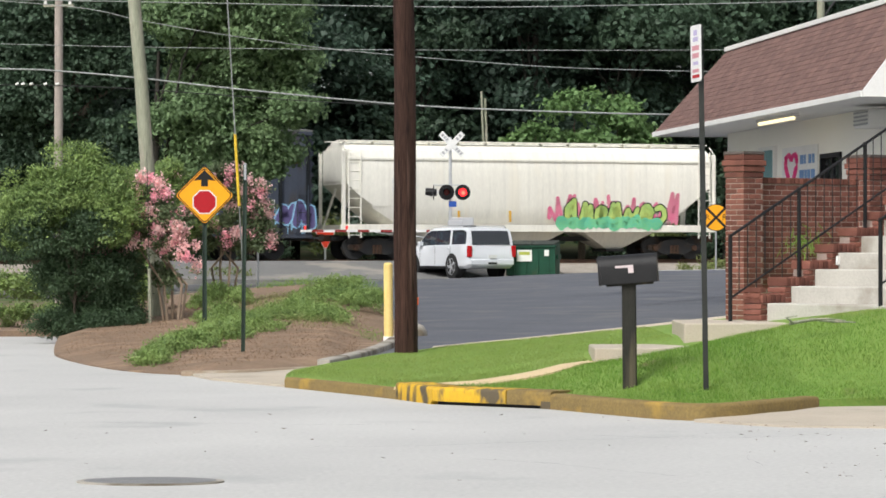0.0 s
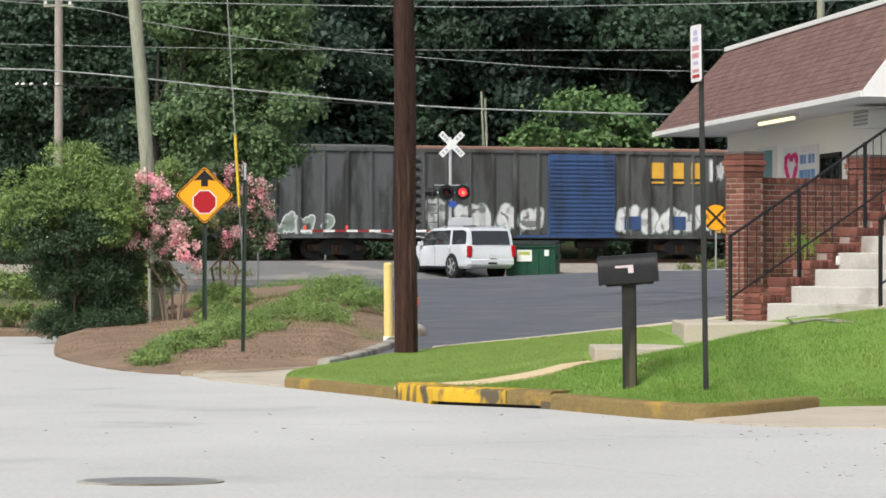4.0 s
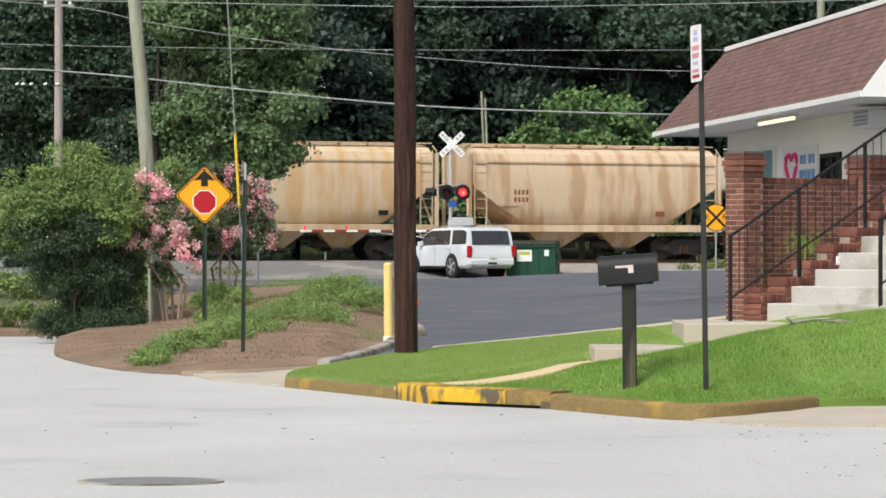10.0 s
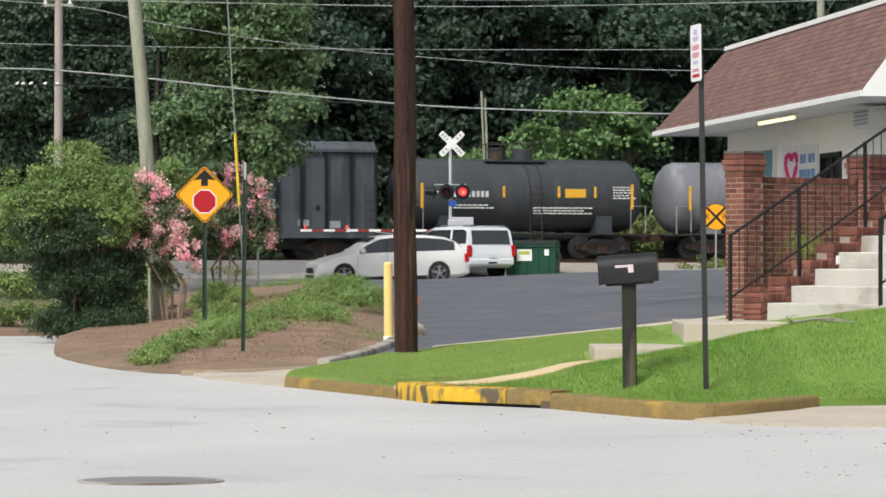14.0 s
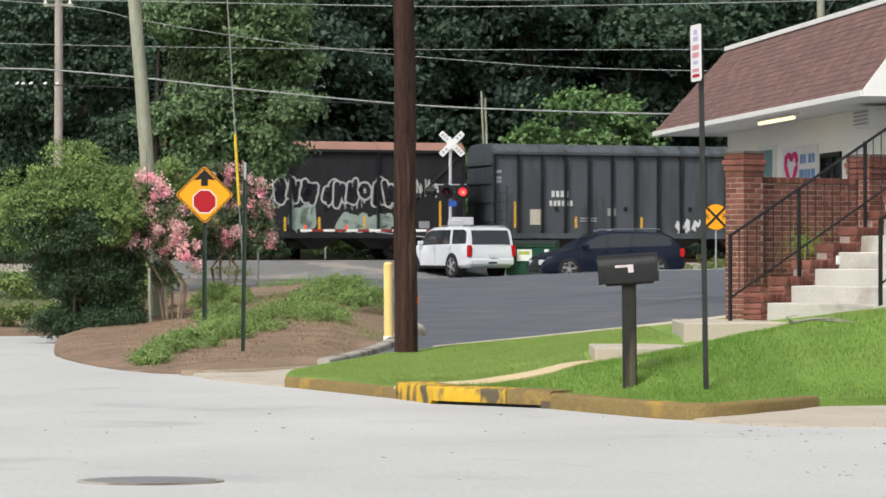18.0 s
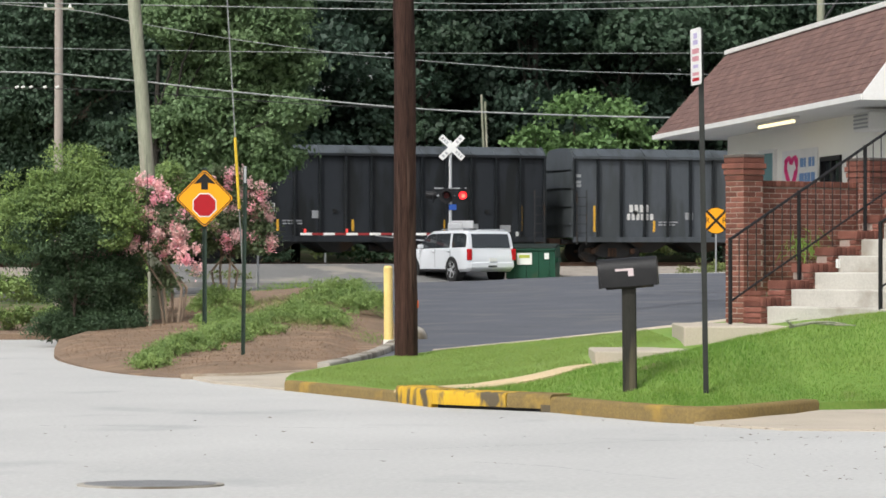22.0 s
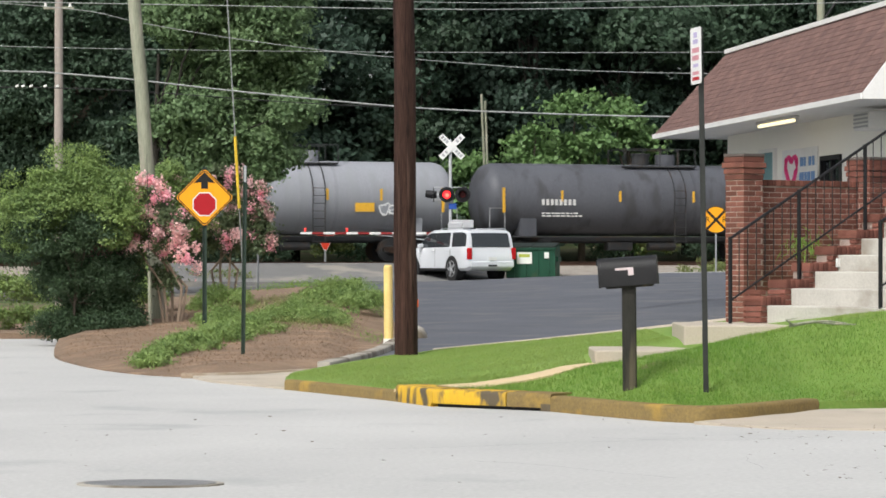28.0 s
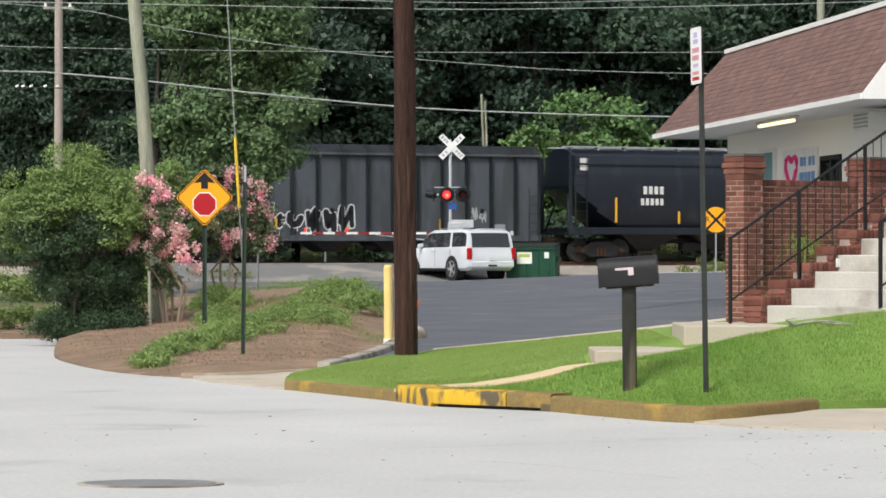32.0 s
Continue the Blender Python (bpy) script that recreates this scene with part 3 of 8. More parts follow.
part("fascia", Shape().box(0, LEN, -0.03, 0.02, EAVE - 0.04, EAVE + 0.055, 0.005), WHITE_PAINT, house)
part("fascia", Shape().box(-0.03, 0.0, -0.03, DEEP, EAVE - 0.04, EAVE + 0.055, 0.005), WHITE_PAINT, house)
roof = part("roof", Shape().add([(0, 0, EAVE + 0.03), (LEN, 0, EAVE + 0.03), (LEN, DEEP, EAVE + 0.03), (0, DEEP, EAVE + 0.03),
                                 (1.2, 1.3, TOP), (LEN, 1.3, TOP), (LEN, DEEP - 1.3, TOP), (1.2, DEEP - 1.3, TOP)],
                                [(0, 1, 2, 3), (7, 6, 5, 4), (0, 4, 5, 1), (1, 5, 6, 2), (2, 6, 7, 3), (3, 7, 4, 0)]), SHINGLE, house)
part("parapet_trim", Shape().box(1.15, LEN + 0.02, 1.24, 1.36, TOP - 0.02, TOP + 0.07, 0.005), WHITE_PAINT, house)
part("parapet_trim", Shape().box(1.15, 1.27, 1.36, DEEP - 1.3, TOP - 0.02, TOP + 0.07, 0.005), WHITE_PAINT, house)
part("gable_panel", Shape().prism([(0.0, EAVE - 0.04), (DEEP, EAVE - 0.04), (DEEP, EAVE + 0.03), (DEEP - 1.3, TOP + 0.1), (1.34, TOP + 0.1), (0.0, EAVE + 0.05)], "x", LEN, LEN + 0.06), WHITE_PAINT, house)
# shingle courses on the front and end slopes
random.seed(4)
tabs = Shape()
slope_len = math.hypot(1.3, TOP - EAVE - 0.03)
fy, fz = 1.3 / slope_len, (TOP - EAVE - 0.03) / slope_len
courses = int(slope_len / 0.127)
for c in range(courses):
    s0, s1 = c * 0.127, c * 0.127 + 0.14
    x = 1.2 * (s0 / slope_len) - random.random() * 0.3
    while x < LEN:
        w = random.choice((0.16, 0.24, 0.32))
        a, b = max(x, 1.2 * s0 / slope_len), min(x + w - 0.006, LEN)
        if b > a + 0.02:
            lift0, lift1 = 0.004 + random.random() * 0.008, 0.002
            def at_(xx, s, l):
                return (xx, s * fy - l * fz, EAVE + 0.03 + s * fz + l * fy)
            tabs.add([at_(a, s0, 0), at_(b, s0, 0), at_(b, s0, lift0), at_(a, s0, lift0), at_(b, s1, lift1), at_(a, s1, lift1)], [(0, 1, 2, 3), (3, 2, 4, 5)])
        x += w
tagged(part("shingles", tabs, SHINGLE, house), kind="stuff")
# solid box behind the door; the room's dimness is put into its dark colour
dark_room = part("doorway_room", Shape().box(8.3, 10.1, 1.52, 3.2, 1.2, 3.4), mat("dim_interior", (0.05, 0.05, 0.055), None, 0.7), house)
doorp = part("door", Shape().box(8.5, 8.58, 1.26, 1.42, 1.2, 3.26).box(9.77, 9.85, 1.26, 1.42, 1.2, 3.26).box(8.5, 9.85, 1.26, 1.42, 3.18, 3.26).box(9.1, 9.16, 1.3, 1.38, 1.2, 3.18), IRON, house, "dark-framed glass door")
part("pane", Shape().box(8.58, 9.1, 1.34, 1.35, 1.25, 3.18).box(9.16, 9.77, 1.34, 1.35, 1.25, 3.18), GLASS_DARK, doorp)
win = part("window", Shape().box(4.15, 5.25, 1.24, 1.3, 2.2, 3.48), mat("teal_shutter", (0.16, 0.30, 0.31), (0.13, 0.25, 0.26), 0.5), house, "teal-grey shuttered window")
part("frame", Shape().box(4.1, 4.17, 1.22, 1.3, 2.15, 3.53).box(5.23, 5.3, 1.22, 1.3, 2.15, 3.53).box(4.17, 5.23, 1.22, 1.3, 3.46, 3.53).box(4.17, 5.23, 1.22, 1.3, 2.15, 2.22), WHITE_PAINT, win)
lamp = thing("soffit_light", BUILD @ pose(7.5, 0.41, EAVE - 0.03), "lit fluorescent tube fixture under the eave", "light")
part("housing", Shape().box(-0.05, 2.55, -0.07, 0.07, -0.05, 0.012, 0.01), WHITE_PAINT, lamp)
part("tube", Shape().tube((0.0, -0.02, -0.08), (2.5, -0.02, -0.08), 0.03, n=8), glow("warm_tube", (1.0, 0.85, 0.5), 1.2), lamp)
hood = thing("wall_vent", BUILD @ pose(12.4, 1.28, 3.55), "grey metal vent box under the eave", "vent")
part("casing", Shape().box(0, 0.9, -0.5, 0, 0, 0.3, 0.02), WHITE_PAINT, hood)
for k in range(4):
    part("louvre", Shape().box(0.06, 0.84, -0.52, -0.5, 0.04 + k * 0.065, 0.07 + k * 0.065), GALV, hood)
banner = thing("paper_banner", BUILD @ pose(5.75, 1.29, 2.62), "white paper banner with a pink heart and blue brush strokes", "banner")
part("sheet", Shape().box(0, 2.55, -0.012, 0, 0, 0.84), WHITE_SIGN, banner)
PINK_INK = mat("pink_poster_paint", (0.75, 0.05, 0.22), None, 0.6, bump=0)
BLUE_INK = mat("blue_poster_paint", (0.16, 0.3, 0.55), None, 0.6, bump=0)
heart = Shape()
pts = [(0.75 + 0.34 * math.sin(t) ** 3 * 1.2, 0.45 + 0.022 * (13 * math.cos(t) - 5 * math.cos(2 * t) - 2 * math.cos(3 * t))) for t in [2 * math.pi * k / 24 for k in range(25)]]
heart.path([(x, -0.02, z) for x, z in pts], 0.05, 4)
part("heart", heart, PINK_INK, banner)
for z, bars in ((0.5, ((1.35, 0.22), (1.62, 0.12), (1.95, 0.18), (2.2, 0.15))), (0.22, ((1.3, 0.3), (1.66, 0.14), (1.85, 0.2), (2.12, 0.25)))):
    for x, w in bars:
        part("stroke", Shape().box(x, x + w, -0.022, -0.013, z, z + 0.17, 0.003), BLUE_INK, banner)

# ---------------------------------------------------------------- poles, wires


def pole(name, base, top, r0, r1, material, label):
    ob = thing(name, pose(*base), label, "utility pole")
    d = Vector(top) - Vector(base)
    n = 14
    pts = [d * (i / n) + Vector((0.02 * noise.noise((i * 0.7, base[0], 0)), 0.02 * noise.noise((i * 0.7, base[0], 9)), 0)) for i in range(n + 1)]
    part("shaft", Shape().path([p - Vector((0, 0, 0.4)) if i == 0 else p for i, p in enumerate(pts)], [r0 + (r1 - r0) * i / n for i in range(n + 1)], 16), material, ob, smooth=50)
    return ob


brown = pole("utility_pole", (-0.49, 38.0, 0.12), (-0.59, 38.0, 11.0), 0.158, 0.12, WOOD_BROWN, "tall dark brown creosoted timber utility pole in the lawn")
part("ground_tag", Shape().box(0.14, 0.161, -0.04, 0.03, 0.66, 0.76), ORANGE, brown)
lean = pole("utility_pole", (-4.79, 48.0, 0.1), (-5.6, 48.0, 10.2), 0.135, 0.085, WOOD_GREY, "leaning weathered grey-green timber utility pole behind the flowers")
farl = pole("utility_pole", (-10.2, 75.0, 0.2), (-10.2, 75.0, 11.5), 0.125, 0.10, mat("pale_wood_pole", (0.38, 0.33, 0.29), (0.3, 0.26, 0.23), 0.85, 0, 2, 25, 0.4, stretch=(4, 4, 0.3)), "straight pale timber utility pole behind the shrubs")
part("crossarm", Shape().box(-0.4, 0.4, -0.06, 0.06, 7.78, 7.85, 0.01), WOOD_GREY, farl)
for x in (-0.35, 0.3):
    part("insulator", Shape().tube((x, 0, 7.85), (x, 0, 7.95), 0.045, 0.03), WHITE_PAINT, farl)
twin = pole("utility_pole", (1.95, 122.0, 0.9), (1.66, 122.0, 8.4), 0.055, 0.05, WOOD_GREY, "thin grey double pole behind the tracks")
part("second_shaft", Shape().path([(0.13, 0, -0.3), (-0.13, 0, 7.2)], 0.05, 10), WOOD_GREY, twin)
roofpole = pole("utility_pole", (11.1, 83, 0.6), (11.1, 83, 12), 0.12, 0.11, WOOD_GREY, "grey timber pole rising behind the roof")
part("brace", Shape().tube((0.1, 0, 7.8), (1.2, 0, 9.4), 0.03), BLACK_WIRE, roofpole)


def wire(pts, r, material, label, y=70.0):
    """A sagging cable through (x, z) points at one distance."""
    n = 5
    fine = []
    for i in range(len(pts) - 1):
        p0, p1, p2, p3 = pts[max(i - 1, 0)], pts[i], pts[i + 1], pts[min(i + 2, len(pts) - 1)]
        for k in range(n):
            t = k / n
            fine.append(tuple(0.5 * (2 * p1[j] + (p2[j] - p0[j]) * t + (2 * p0[j] - 5 * p1[j] + 4 * p2[j] - p3[j]) * t * t + (3 * p1[j] - p0[j] - 3 * p2[j] + p3[j]) * t ** 3) for j in (0, 1)))
    fine.append(pts[-1])
    ob = part("overhead_wire", Shape().path([(x, y, z) for x, z in fine], r, 5), material, smooth=60)
    return tagged(ob, label, "cable", "overhead wires")


wire([(-20, 6.2), (-11, 6.02), (-9.6, 5.97), (-7.6, 5.8), (-5.1, 5.52), (-1.2, 5.15), (1.6, 5.0), (5.5, 4.89), (9, 4.9)], 0.021, WIRE, "thick pale sagging overhead cable")
wire([(-20, 6.9), (-11, 6.64), (-6.8, 6.55), (-2.6, 6.5), (2, 6.48), (7.1, 6.49), (14, 6.55)], 0.008, WIRE, "thin pale overhead wire")
wire([(-14, 7.9), (-9.3, 7.57), (-7.5, 7.22), (-5.4, 6.86), (-3.0, 6.54), (-1.2, 6.36), (0.9, 6.19), (3.0, 6.05), (6.3, 5.96), (9, 5.97)], 0.010, WIRE, "thin twisted service drop wire")
wire([(-20, 7.9), (-7, 7.67), (-3.3, 7.6), (0.2, 7.55), (3, 7.57), (8.6, 7.68), (15, 7.9)], 0.012, WIRE, "pale overhead power line")
cable = wire([(-20, 5.66), (-11, 5.62), (-9.5, 5.6), (-7.6, 5.52), (-3, 5.2), (0, 5.1)], 0.011, BLACK_WIRE, "thin black telephone cable")
for x in (-10.55, -10.4, -10.2, -9.85, -9.55):
    part("cable_clamp", Shape().tube((x - 0.04, 69.98, 5.63), (x + 0.04, 69.98, 5.66), 0.03, n=6), WHITE_PAINT, cable)
wire([(-20, 8.1), (-7, 7.9), (0, 7.72), (4, 7.75), (10, 7.95)], 0.009, WIRE, "thin upper power line")
guy = thing("guy_wire", pose(-3.5, 50, 0.5), "steel guy wire with a yellow plastic guard", "guy wire")
part("strand", Shape().tube((0, 0, 0), (-0.40, 0, 6.9), 0.012, n=5), WIRE, guy)
part("guard", Shape().tube((-0.105, -0.02, 1.8), (-0.178, -0.02, 3.07), 0.026, n=8), mat("yellow_plastic", (0.8, 0.55, 0.05), None, 0.5, bump=0), guy)
guy2 = thing("guy_wire", pose(-4.76, 46, 0.12), "guy wire with a faded yellow guard beside the leaning pole", "guy wire")
part("strand", Shape().tube((0, 0, 0), (-0.06, 0, 3.0), 0.005, n=5), BLACK_WIRE, guy2)
part("guard", Shape().tube((0, -0.02, 0.0), (-0.02, -0.02, 1.1), 0.028, n=8), WOOD_GREY, guy2)

# ---------------------------------------------------------------- signs, posts, mailbox


def diamond(r, z=0.0, cut=0.06, n=4):
    """A square standing on its corner, corners rounded."""
    out = []
    for k in range(4):
        a = math.pi / 2 * k
        for t in range(n + 1):
            ang = a + (t / n - 0.5) * math.pi / 2
            c = Vector((math.cos(a), math.sin(a))) * (r - cut * 1.414)
            out.append((c.x + cut * math.cos(ang), c.y + cut * math.sin(ang)))
    return out


def disc(r, n=32, turn=0.0):
    return [(r * math.cos(turn + 2 * math.pi * k / n), r * math.sin(turn + 2 * math.pi * k / n)) for k in range(n)]


sign = thing("stop_ahead_sign", pose(-3.67, 43.5, 0.28, 0, 0, 2) @ Matrix.Scale(0.853, 4), "yellow diamond stop-ahead warning sign on a green post", "traffic sign")
GREEN_POST = mat("dark_green_post", (0.035, 0.06, 0.045), (0.03, 0.045, 0.035), 0.6, 0.2, 5, 60, 0.1)
part("post", Shape().prism([(-0.04, 0), (-0.025, 0.0), (-0.02, 0.03), (0.02, 0.03), (0.025, 0.0), (0.04, 0), (0.025, 0.038), (-0.025, 0.038)], "z", -0.3, 3.0), GREEN_POST, sign)
face = part("sign_plate", Shape().prism([(x, z + 2.44) for x, z in diamond(0.545)], "y", -0.012, 0.0), BLACK_SIGN, sign)
part("yellow_field", Shape().prism([(x, z + 2.44) for x, z in diamond(0.526)], "y", -0.014, -0.0125), YELLOW_SIGN, face)
part("border_line", Shape().loft([[(x * s, -0.0165, z * s + 2.44) for x, z in diamond(0.508)] for s in (1.0, 0.955)], caps=False), BLACK_SIGN, face)
part("octagon_border", Shape().prism([(x, z + 2.32) for x, z in disc(0.233, 8, math.pi / 8)], "y", -0.0166, -0.0145), WHITE_SIGN, face)
part("octagon", Shape().prism([(x, z + 2.32) for x, z in disc(0.212, 8, math.pi / 8)], "y", -0.0185, -0.0168), RED_SIGN, face)
part("arrow", Shape().prism([(-0.062, 2.60), (0.062, 2.60), (0.062, 2.72), (0.20, 2.70), (0.0, 2.90), (-0.20, 2.70), (-0.062, 2.72)], "y", -0.0185, -0.0145), BLACK_SIGN, face)

bare = thing("marker_post", pose(-2.69, 38, 0.08), "thin dark steel u-channel post in the mulch", "post")
part("post", Shape().prism([(-0.028, 0), (-0.018, -0.002), (-0.012, 0.02), (0.012, 0.02), (0.018, -0.002), (0.028, 0), (0.018, 0.028), (-0.018, 0.028)], "z", -0.3, 2.6).turn(pose(0, 0, 0, 0, 0.7, 0)), GREEN_POST, bare)
part("bare_tip", Shape().box(0.012, 0.046, -0.004, 0.03, 2.38, 2.604), GALV, bare)

SIGN_PINK = mat("faded_red_print", (0.62, 0.28, 0.32), None, 0.5, bump=0)
SIGN_VIOLET = mat("faded_violet_print", (0.5, 0.44, 0.66), None, 0.5, bump=0)
nopark = thing("parking_sign", pose(2.42, 26.0, 0.22, 0, -0.9, 0), "narrow white parking sign with red lettering on a dark post", "traffic sign")
part("post", Shape().box(-0.024, 0.024, -0.02, 0.02, -0.3, 3.36, 0.004), mat("dark_brown_post", (0.04, 0.045, 0.04), (0.03, 0.03, 0.028), 0.6, 0.3, 4, 40, 0.1), nopark)
plate = part("sign_plate", Shape().prism([(x, z) for x, z in [(-0.15, -0.24), (-0.13, -0.26), (0.13, -0.26), (0.15, -0.24), (0.15, 0.24), (0.13, 0.26), (-0.13, 0.26), (-0.15, 0.24)]], "y", -0.003, 0.003),
             WHITE_SIGN, nopark, at=pose(-0.045, -0.02, 3.1, 0, 0, -77))
for z, h, w, m in ((0.19, 0.05, 0.1, SIGN_VIOLET), (0.13, 0.04, 0.14, SIGN_VIOLET), (0.05, 0.045, 0.2, SIGN_PINK), (-0.02, 0.045, 0.19, SIGN_PINK), (-0.09, 0.03, 0.14, SIGN_VIOLET), (-0.16, 0.03, 0.18, SIGN_PINK), (-0.21, 0.03, 0.2, RED_SIGN)):
    part("printed_bar", Shape().box(-w / 2, w / 2, -0.0055, -0.0035, z - h / 2, z + h / 2), m, plate)

box_post = thing("mailbox", pose(1.76, 26.6, 0.2, 0, 0, -8), "black metal mailbox on a dark timber post", "mailbox")
part("post", Shape().box(-0.065, 0.065, -0.05, 0.05, -0.3, 0.99, 0.008).turn(pose(0, 0, 0, 0, -0.6, 0)), WOOD_POST, box_post)
LEAN = pose(0, 0, 0.99, 0, -4, 0) @ pose(0, 0, -0.985)
part("mount_board", Shape().box(-0.22, 0.22, -0.075, 0.075, 0.975, 1.0, 0.004), WOOD_POST, box_post, at=LEAN)
arch = [(-0.105, 0.0), (0.105, 0.0)] + [(0.105 * math.cos(math.pi * k / 10), 0.155 + 0.115 * math.sin(math.pi * k / 10)) for k in range(11)]
bx = part("body", Shape().prism([(y, z + 0.995) for y, z in arch], "x", -0.265, 0.27), mat("black_crinkle_paint", (0.01, 0.01, 0.011), (0.016, 0.016, 0.016), 0.5, 0.1, 8, 120, 0.2), box_post, smooth=40, at=LEAN)
part("door", Shape().prism([(y * 1.05, z * 1.03 + 0.988) for y, z in arch], "x", -0.285, -0.262), IRON, box_post, smooth=40, at=LEAN)
part("latch", Shape().box(-0.305, -0.285, -0.015, 0.015, 1.2, 1.25, 0.003), IRON, box_post, at=LEAN)
part("flag", Shape().box(-0.12, 0.05, -0.114, -0.108, 1.142, 1.165).box(0.0, 0.05, -0.114, -0.108, 1.09, 1.142), mat("faded_flag", (0.66, 0.56, 0.56), None, 0.5), box_post, "faded pink mailbox flag", at=LEAN)

bol = thing("bollard", pose(-0.816, 42.5, 0.1, 0, -0.5, 0), "yellow sleeved steel bollard beside the kerb", "bollard")
part("sleeve", Shape().tube((0, 0, 0.12), (0, 0, 1.20), 0.070, 0.068, n=20).tube((0, 0, 1.20), (0, 0, 1.23), 0.068, 0.045, n=20), YELLOW_POST, bol, smooth=40)
part("foot", Shape().tube((0, 0, -0.2), (0, 0, 0.12), 0.08, n=20), WHITE_PAINT, bol, smooth=40)

# round railroad warning sign
rr = thing("railroad_warning_sign", pose(9.95, 103, 0.6, 0, 0, 3), "round yellow railroad warning sign with a black cross", "traffic sign")
part("post", Shape().box(-0.03, 0.03, 0, 0.04, -0.4, 2.5, 0.004), GALV, rr)
p = part("sign_plate", Shape().prism([(x, z + 2.13) for x, z in disc(0.49, 32)], "y", -0.01, 0.0), BLACK_SIGN, rr)
part("yellow_field", Shape().prism([(x, z + 2.13) for x, z in disc(0.465, 32)], "y", -0.014, -0.0105), YELLOW_SIGN, p)
for a in (45, -45):
    part("cross_bar", Shape().box(-0.46, 0.46, -0.0, 0.003, -0.045, 0.045), BLACK_SIGN, p, at=pose(0, -0.018 - (a > 0) * 0.002, 2.13, 0, a, 0))
for x in (-0.31, 0.31):
    letters("R", 0.3, BLACK_SIGN, p, pose(x, -0.0165, 2.13, 90, 0, 0), "letter_r")

# thin pale strip, added for the dry grass edge where the lawn meets the asphalt
tagged(part("kerb_edging", kerb_run("edging", fine_line(round_off([(-0.15, 39.35), (1.6, 36.2), (3.5, 33.7)], False, 1)), 0.05, 0.12, CONCRETE, "", base=lambda x, y: lawn_z(x, y) - 0.03), CONCRETE), "thin pale strip standing for the dry grass edge behind the lawn", "edging", kind="structure")
tip = thing("kerb_stone", pose(-0.47, 45.9, 0.06), "rounded pale concrete kerb end beside the asphalt", "kerb stone")
part("stone", Shape().loft([[(r * math.cos(a), r * 1.3 * math.sin(a), z) for a in [2 * math.pi * k / 14 for k in range(14)]] for z, r in ((-0.2, 0.225), (0.12, 0.215), (0.23, 0.16), (0.275, 0.06))]), GREY_CONCRETE, tip, smooth=50)

# cracks and scattered bits on the street
random.seed(6)
CRACK = mat("street_crack", (0.22, 0.22, 0.22), None, 0.9, bump=0)
ROAD = bpy.data.objects["road_main"]
for x, y, a, n in ((-1.0, 21.5, -8, 26), (0.2, 20.2, -30, 14), (2.2, 19.5, 70, 12), (-3.5, 24.5, 5, 22), (1.2, 22.8, -12, 16)):
    pts, w = [], []
    for k in range(n):
        pts.append((x, y, 0.016))
        w.append(random.uniform(0.003, 0.009) * (1 - k / n * 0.5))
        a += random.uniform(-16, 16)
        x, y = x + 0.16 * math.cos(radians(a)), y + 0.16 * math.sin(radians(a))
    part("crack", Shape().loft([[(p[0] - w_ * 0.3, p[1] - w_, p[2]), (p[0] + w_ * 0.3, p[1] + w_, p[2])] for p, w_ in zip(pts, w)], caps=False, closed=False), CRACK, ROAD)
LOT = bpy.data.objects["road_asphalt"]
for x, y, a, n in ((3.4, 58, 25, 16), (2.0, 62, 10, 20), (5.0, 70, -12, 14), (0.5, 75, 8, 14)):
    pts = []
    for k in range(n):
        pts.append((x, y, lot_z(x, y) + 0.02))
        a += random.uniform(-22, 22)
        x, y = x + 0.3 * math.cos(radians(a)), y + 0.6 * math.sin(radians(a))
    part("crack", Shape().loft([[(p[0], p[1] - 0.09, p[2]), (p[0] + 0.02, p[1] + 0.09, p[2])] for p in pts], caps=False, closed=False), BLACK_SIGN, LOT)
bits = Shape()
for k in range(150):
    x, y = (random.uniform(2.4, 4.2), random.uniform(18.5, 25.2)) if k < 100 else (random.uniform(-4, 4), random.uniform(17.5, 26))
    r, a = random.uniform(0.006, 0.02), random.uniform(0, 6.28)
    bits.add([(x + r * math.cos(a + q) * (1.6 if q in (0, 3.1) else 0.7), y + r * math.sin(a + q), 0.018 + random.uniform(0, 0.01)) for q in (0, 1.6, 3.1, 4.7)], [(0, 1, 2, 3)])
tagged(part("leaf_litter", bits, mat("dry_leaf", (0.14, 0.10, 0.06), (0.08, 0.06, 0.04), 0.9, bump=0)), "scattered dry leaf bits on the street", "litter", kind="stuff")
twig = thing("fallen_branch", pose(3.75, 28.6, 0.72, 0, 0, 8), "small fallen grey branch lying on the lawn", "branch")
part("branch", Shape().path([(-0.25, 0, 0.05), (0, 0.02, 0.09), (0.2, 0, 0.07), (0.45, 0.03, 0.06)], [0.02, 0.018, 0.014, 0.006], 6).path([(0.0, 0.02, 0.09), (0.12, -0.1, 0.1), (0.3, -0.14, 0.08)], [0.012, 0.01, 0.005], 5).path([(-0.2, 0, 0.05), (-0.3, -0.05, 0.11), (-0.18, -0.07, 0.13)], [0.014, 0.01, 0.006], 5), WOOD_GREY, twig)
# ---------------------------------------------------------------- freight train
def paint(name, a, rough=0.55, dirt=None, at=0.6, stretch=(1.3, 1, 0.5), drip=0.3):
    return mat(name, a, tuple(v * 0.8 for v in a), rough, 0, 0.7, 14, 0.1, dirt or tuple(v * 0.5 + 0.015 for v in a), at, stretch=stretch, spot_scale=1.1, drip=drip, per=0.1, spec=0.2)


def streaked(name, a, dirt, at=0.55, drip=0.14):
    """Paint with long stains that run down."""
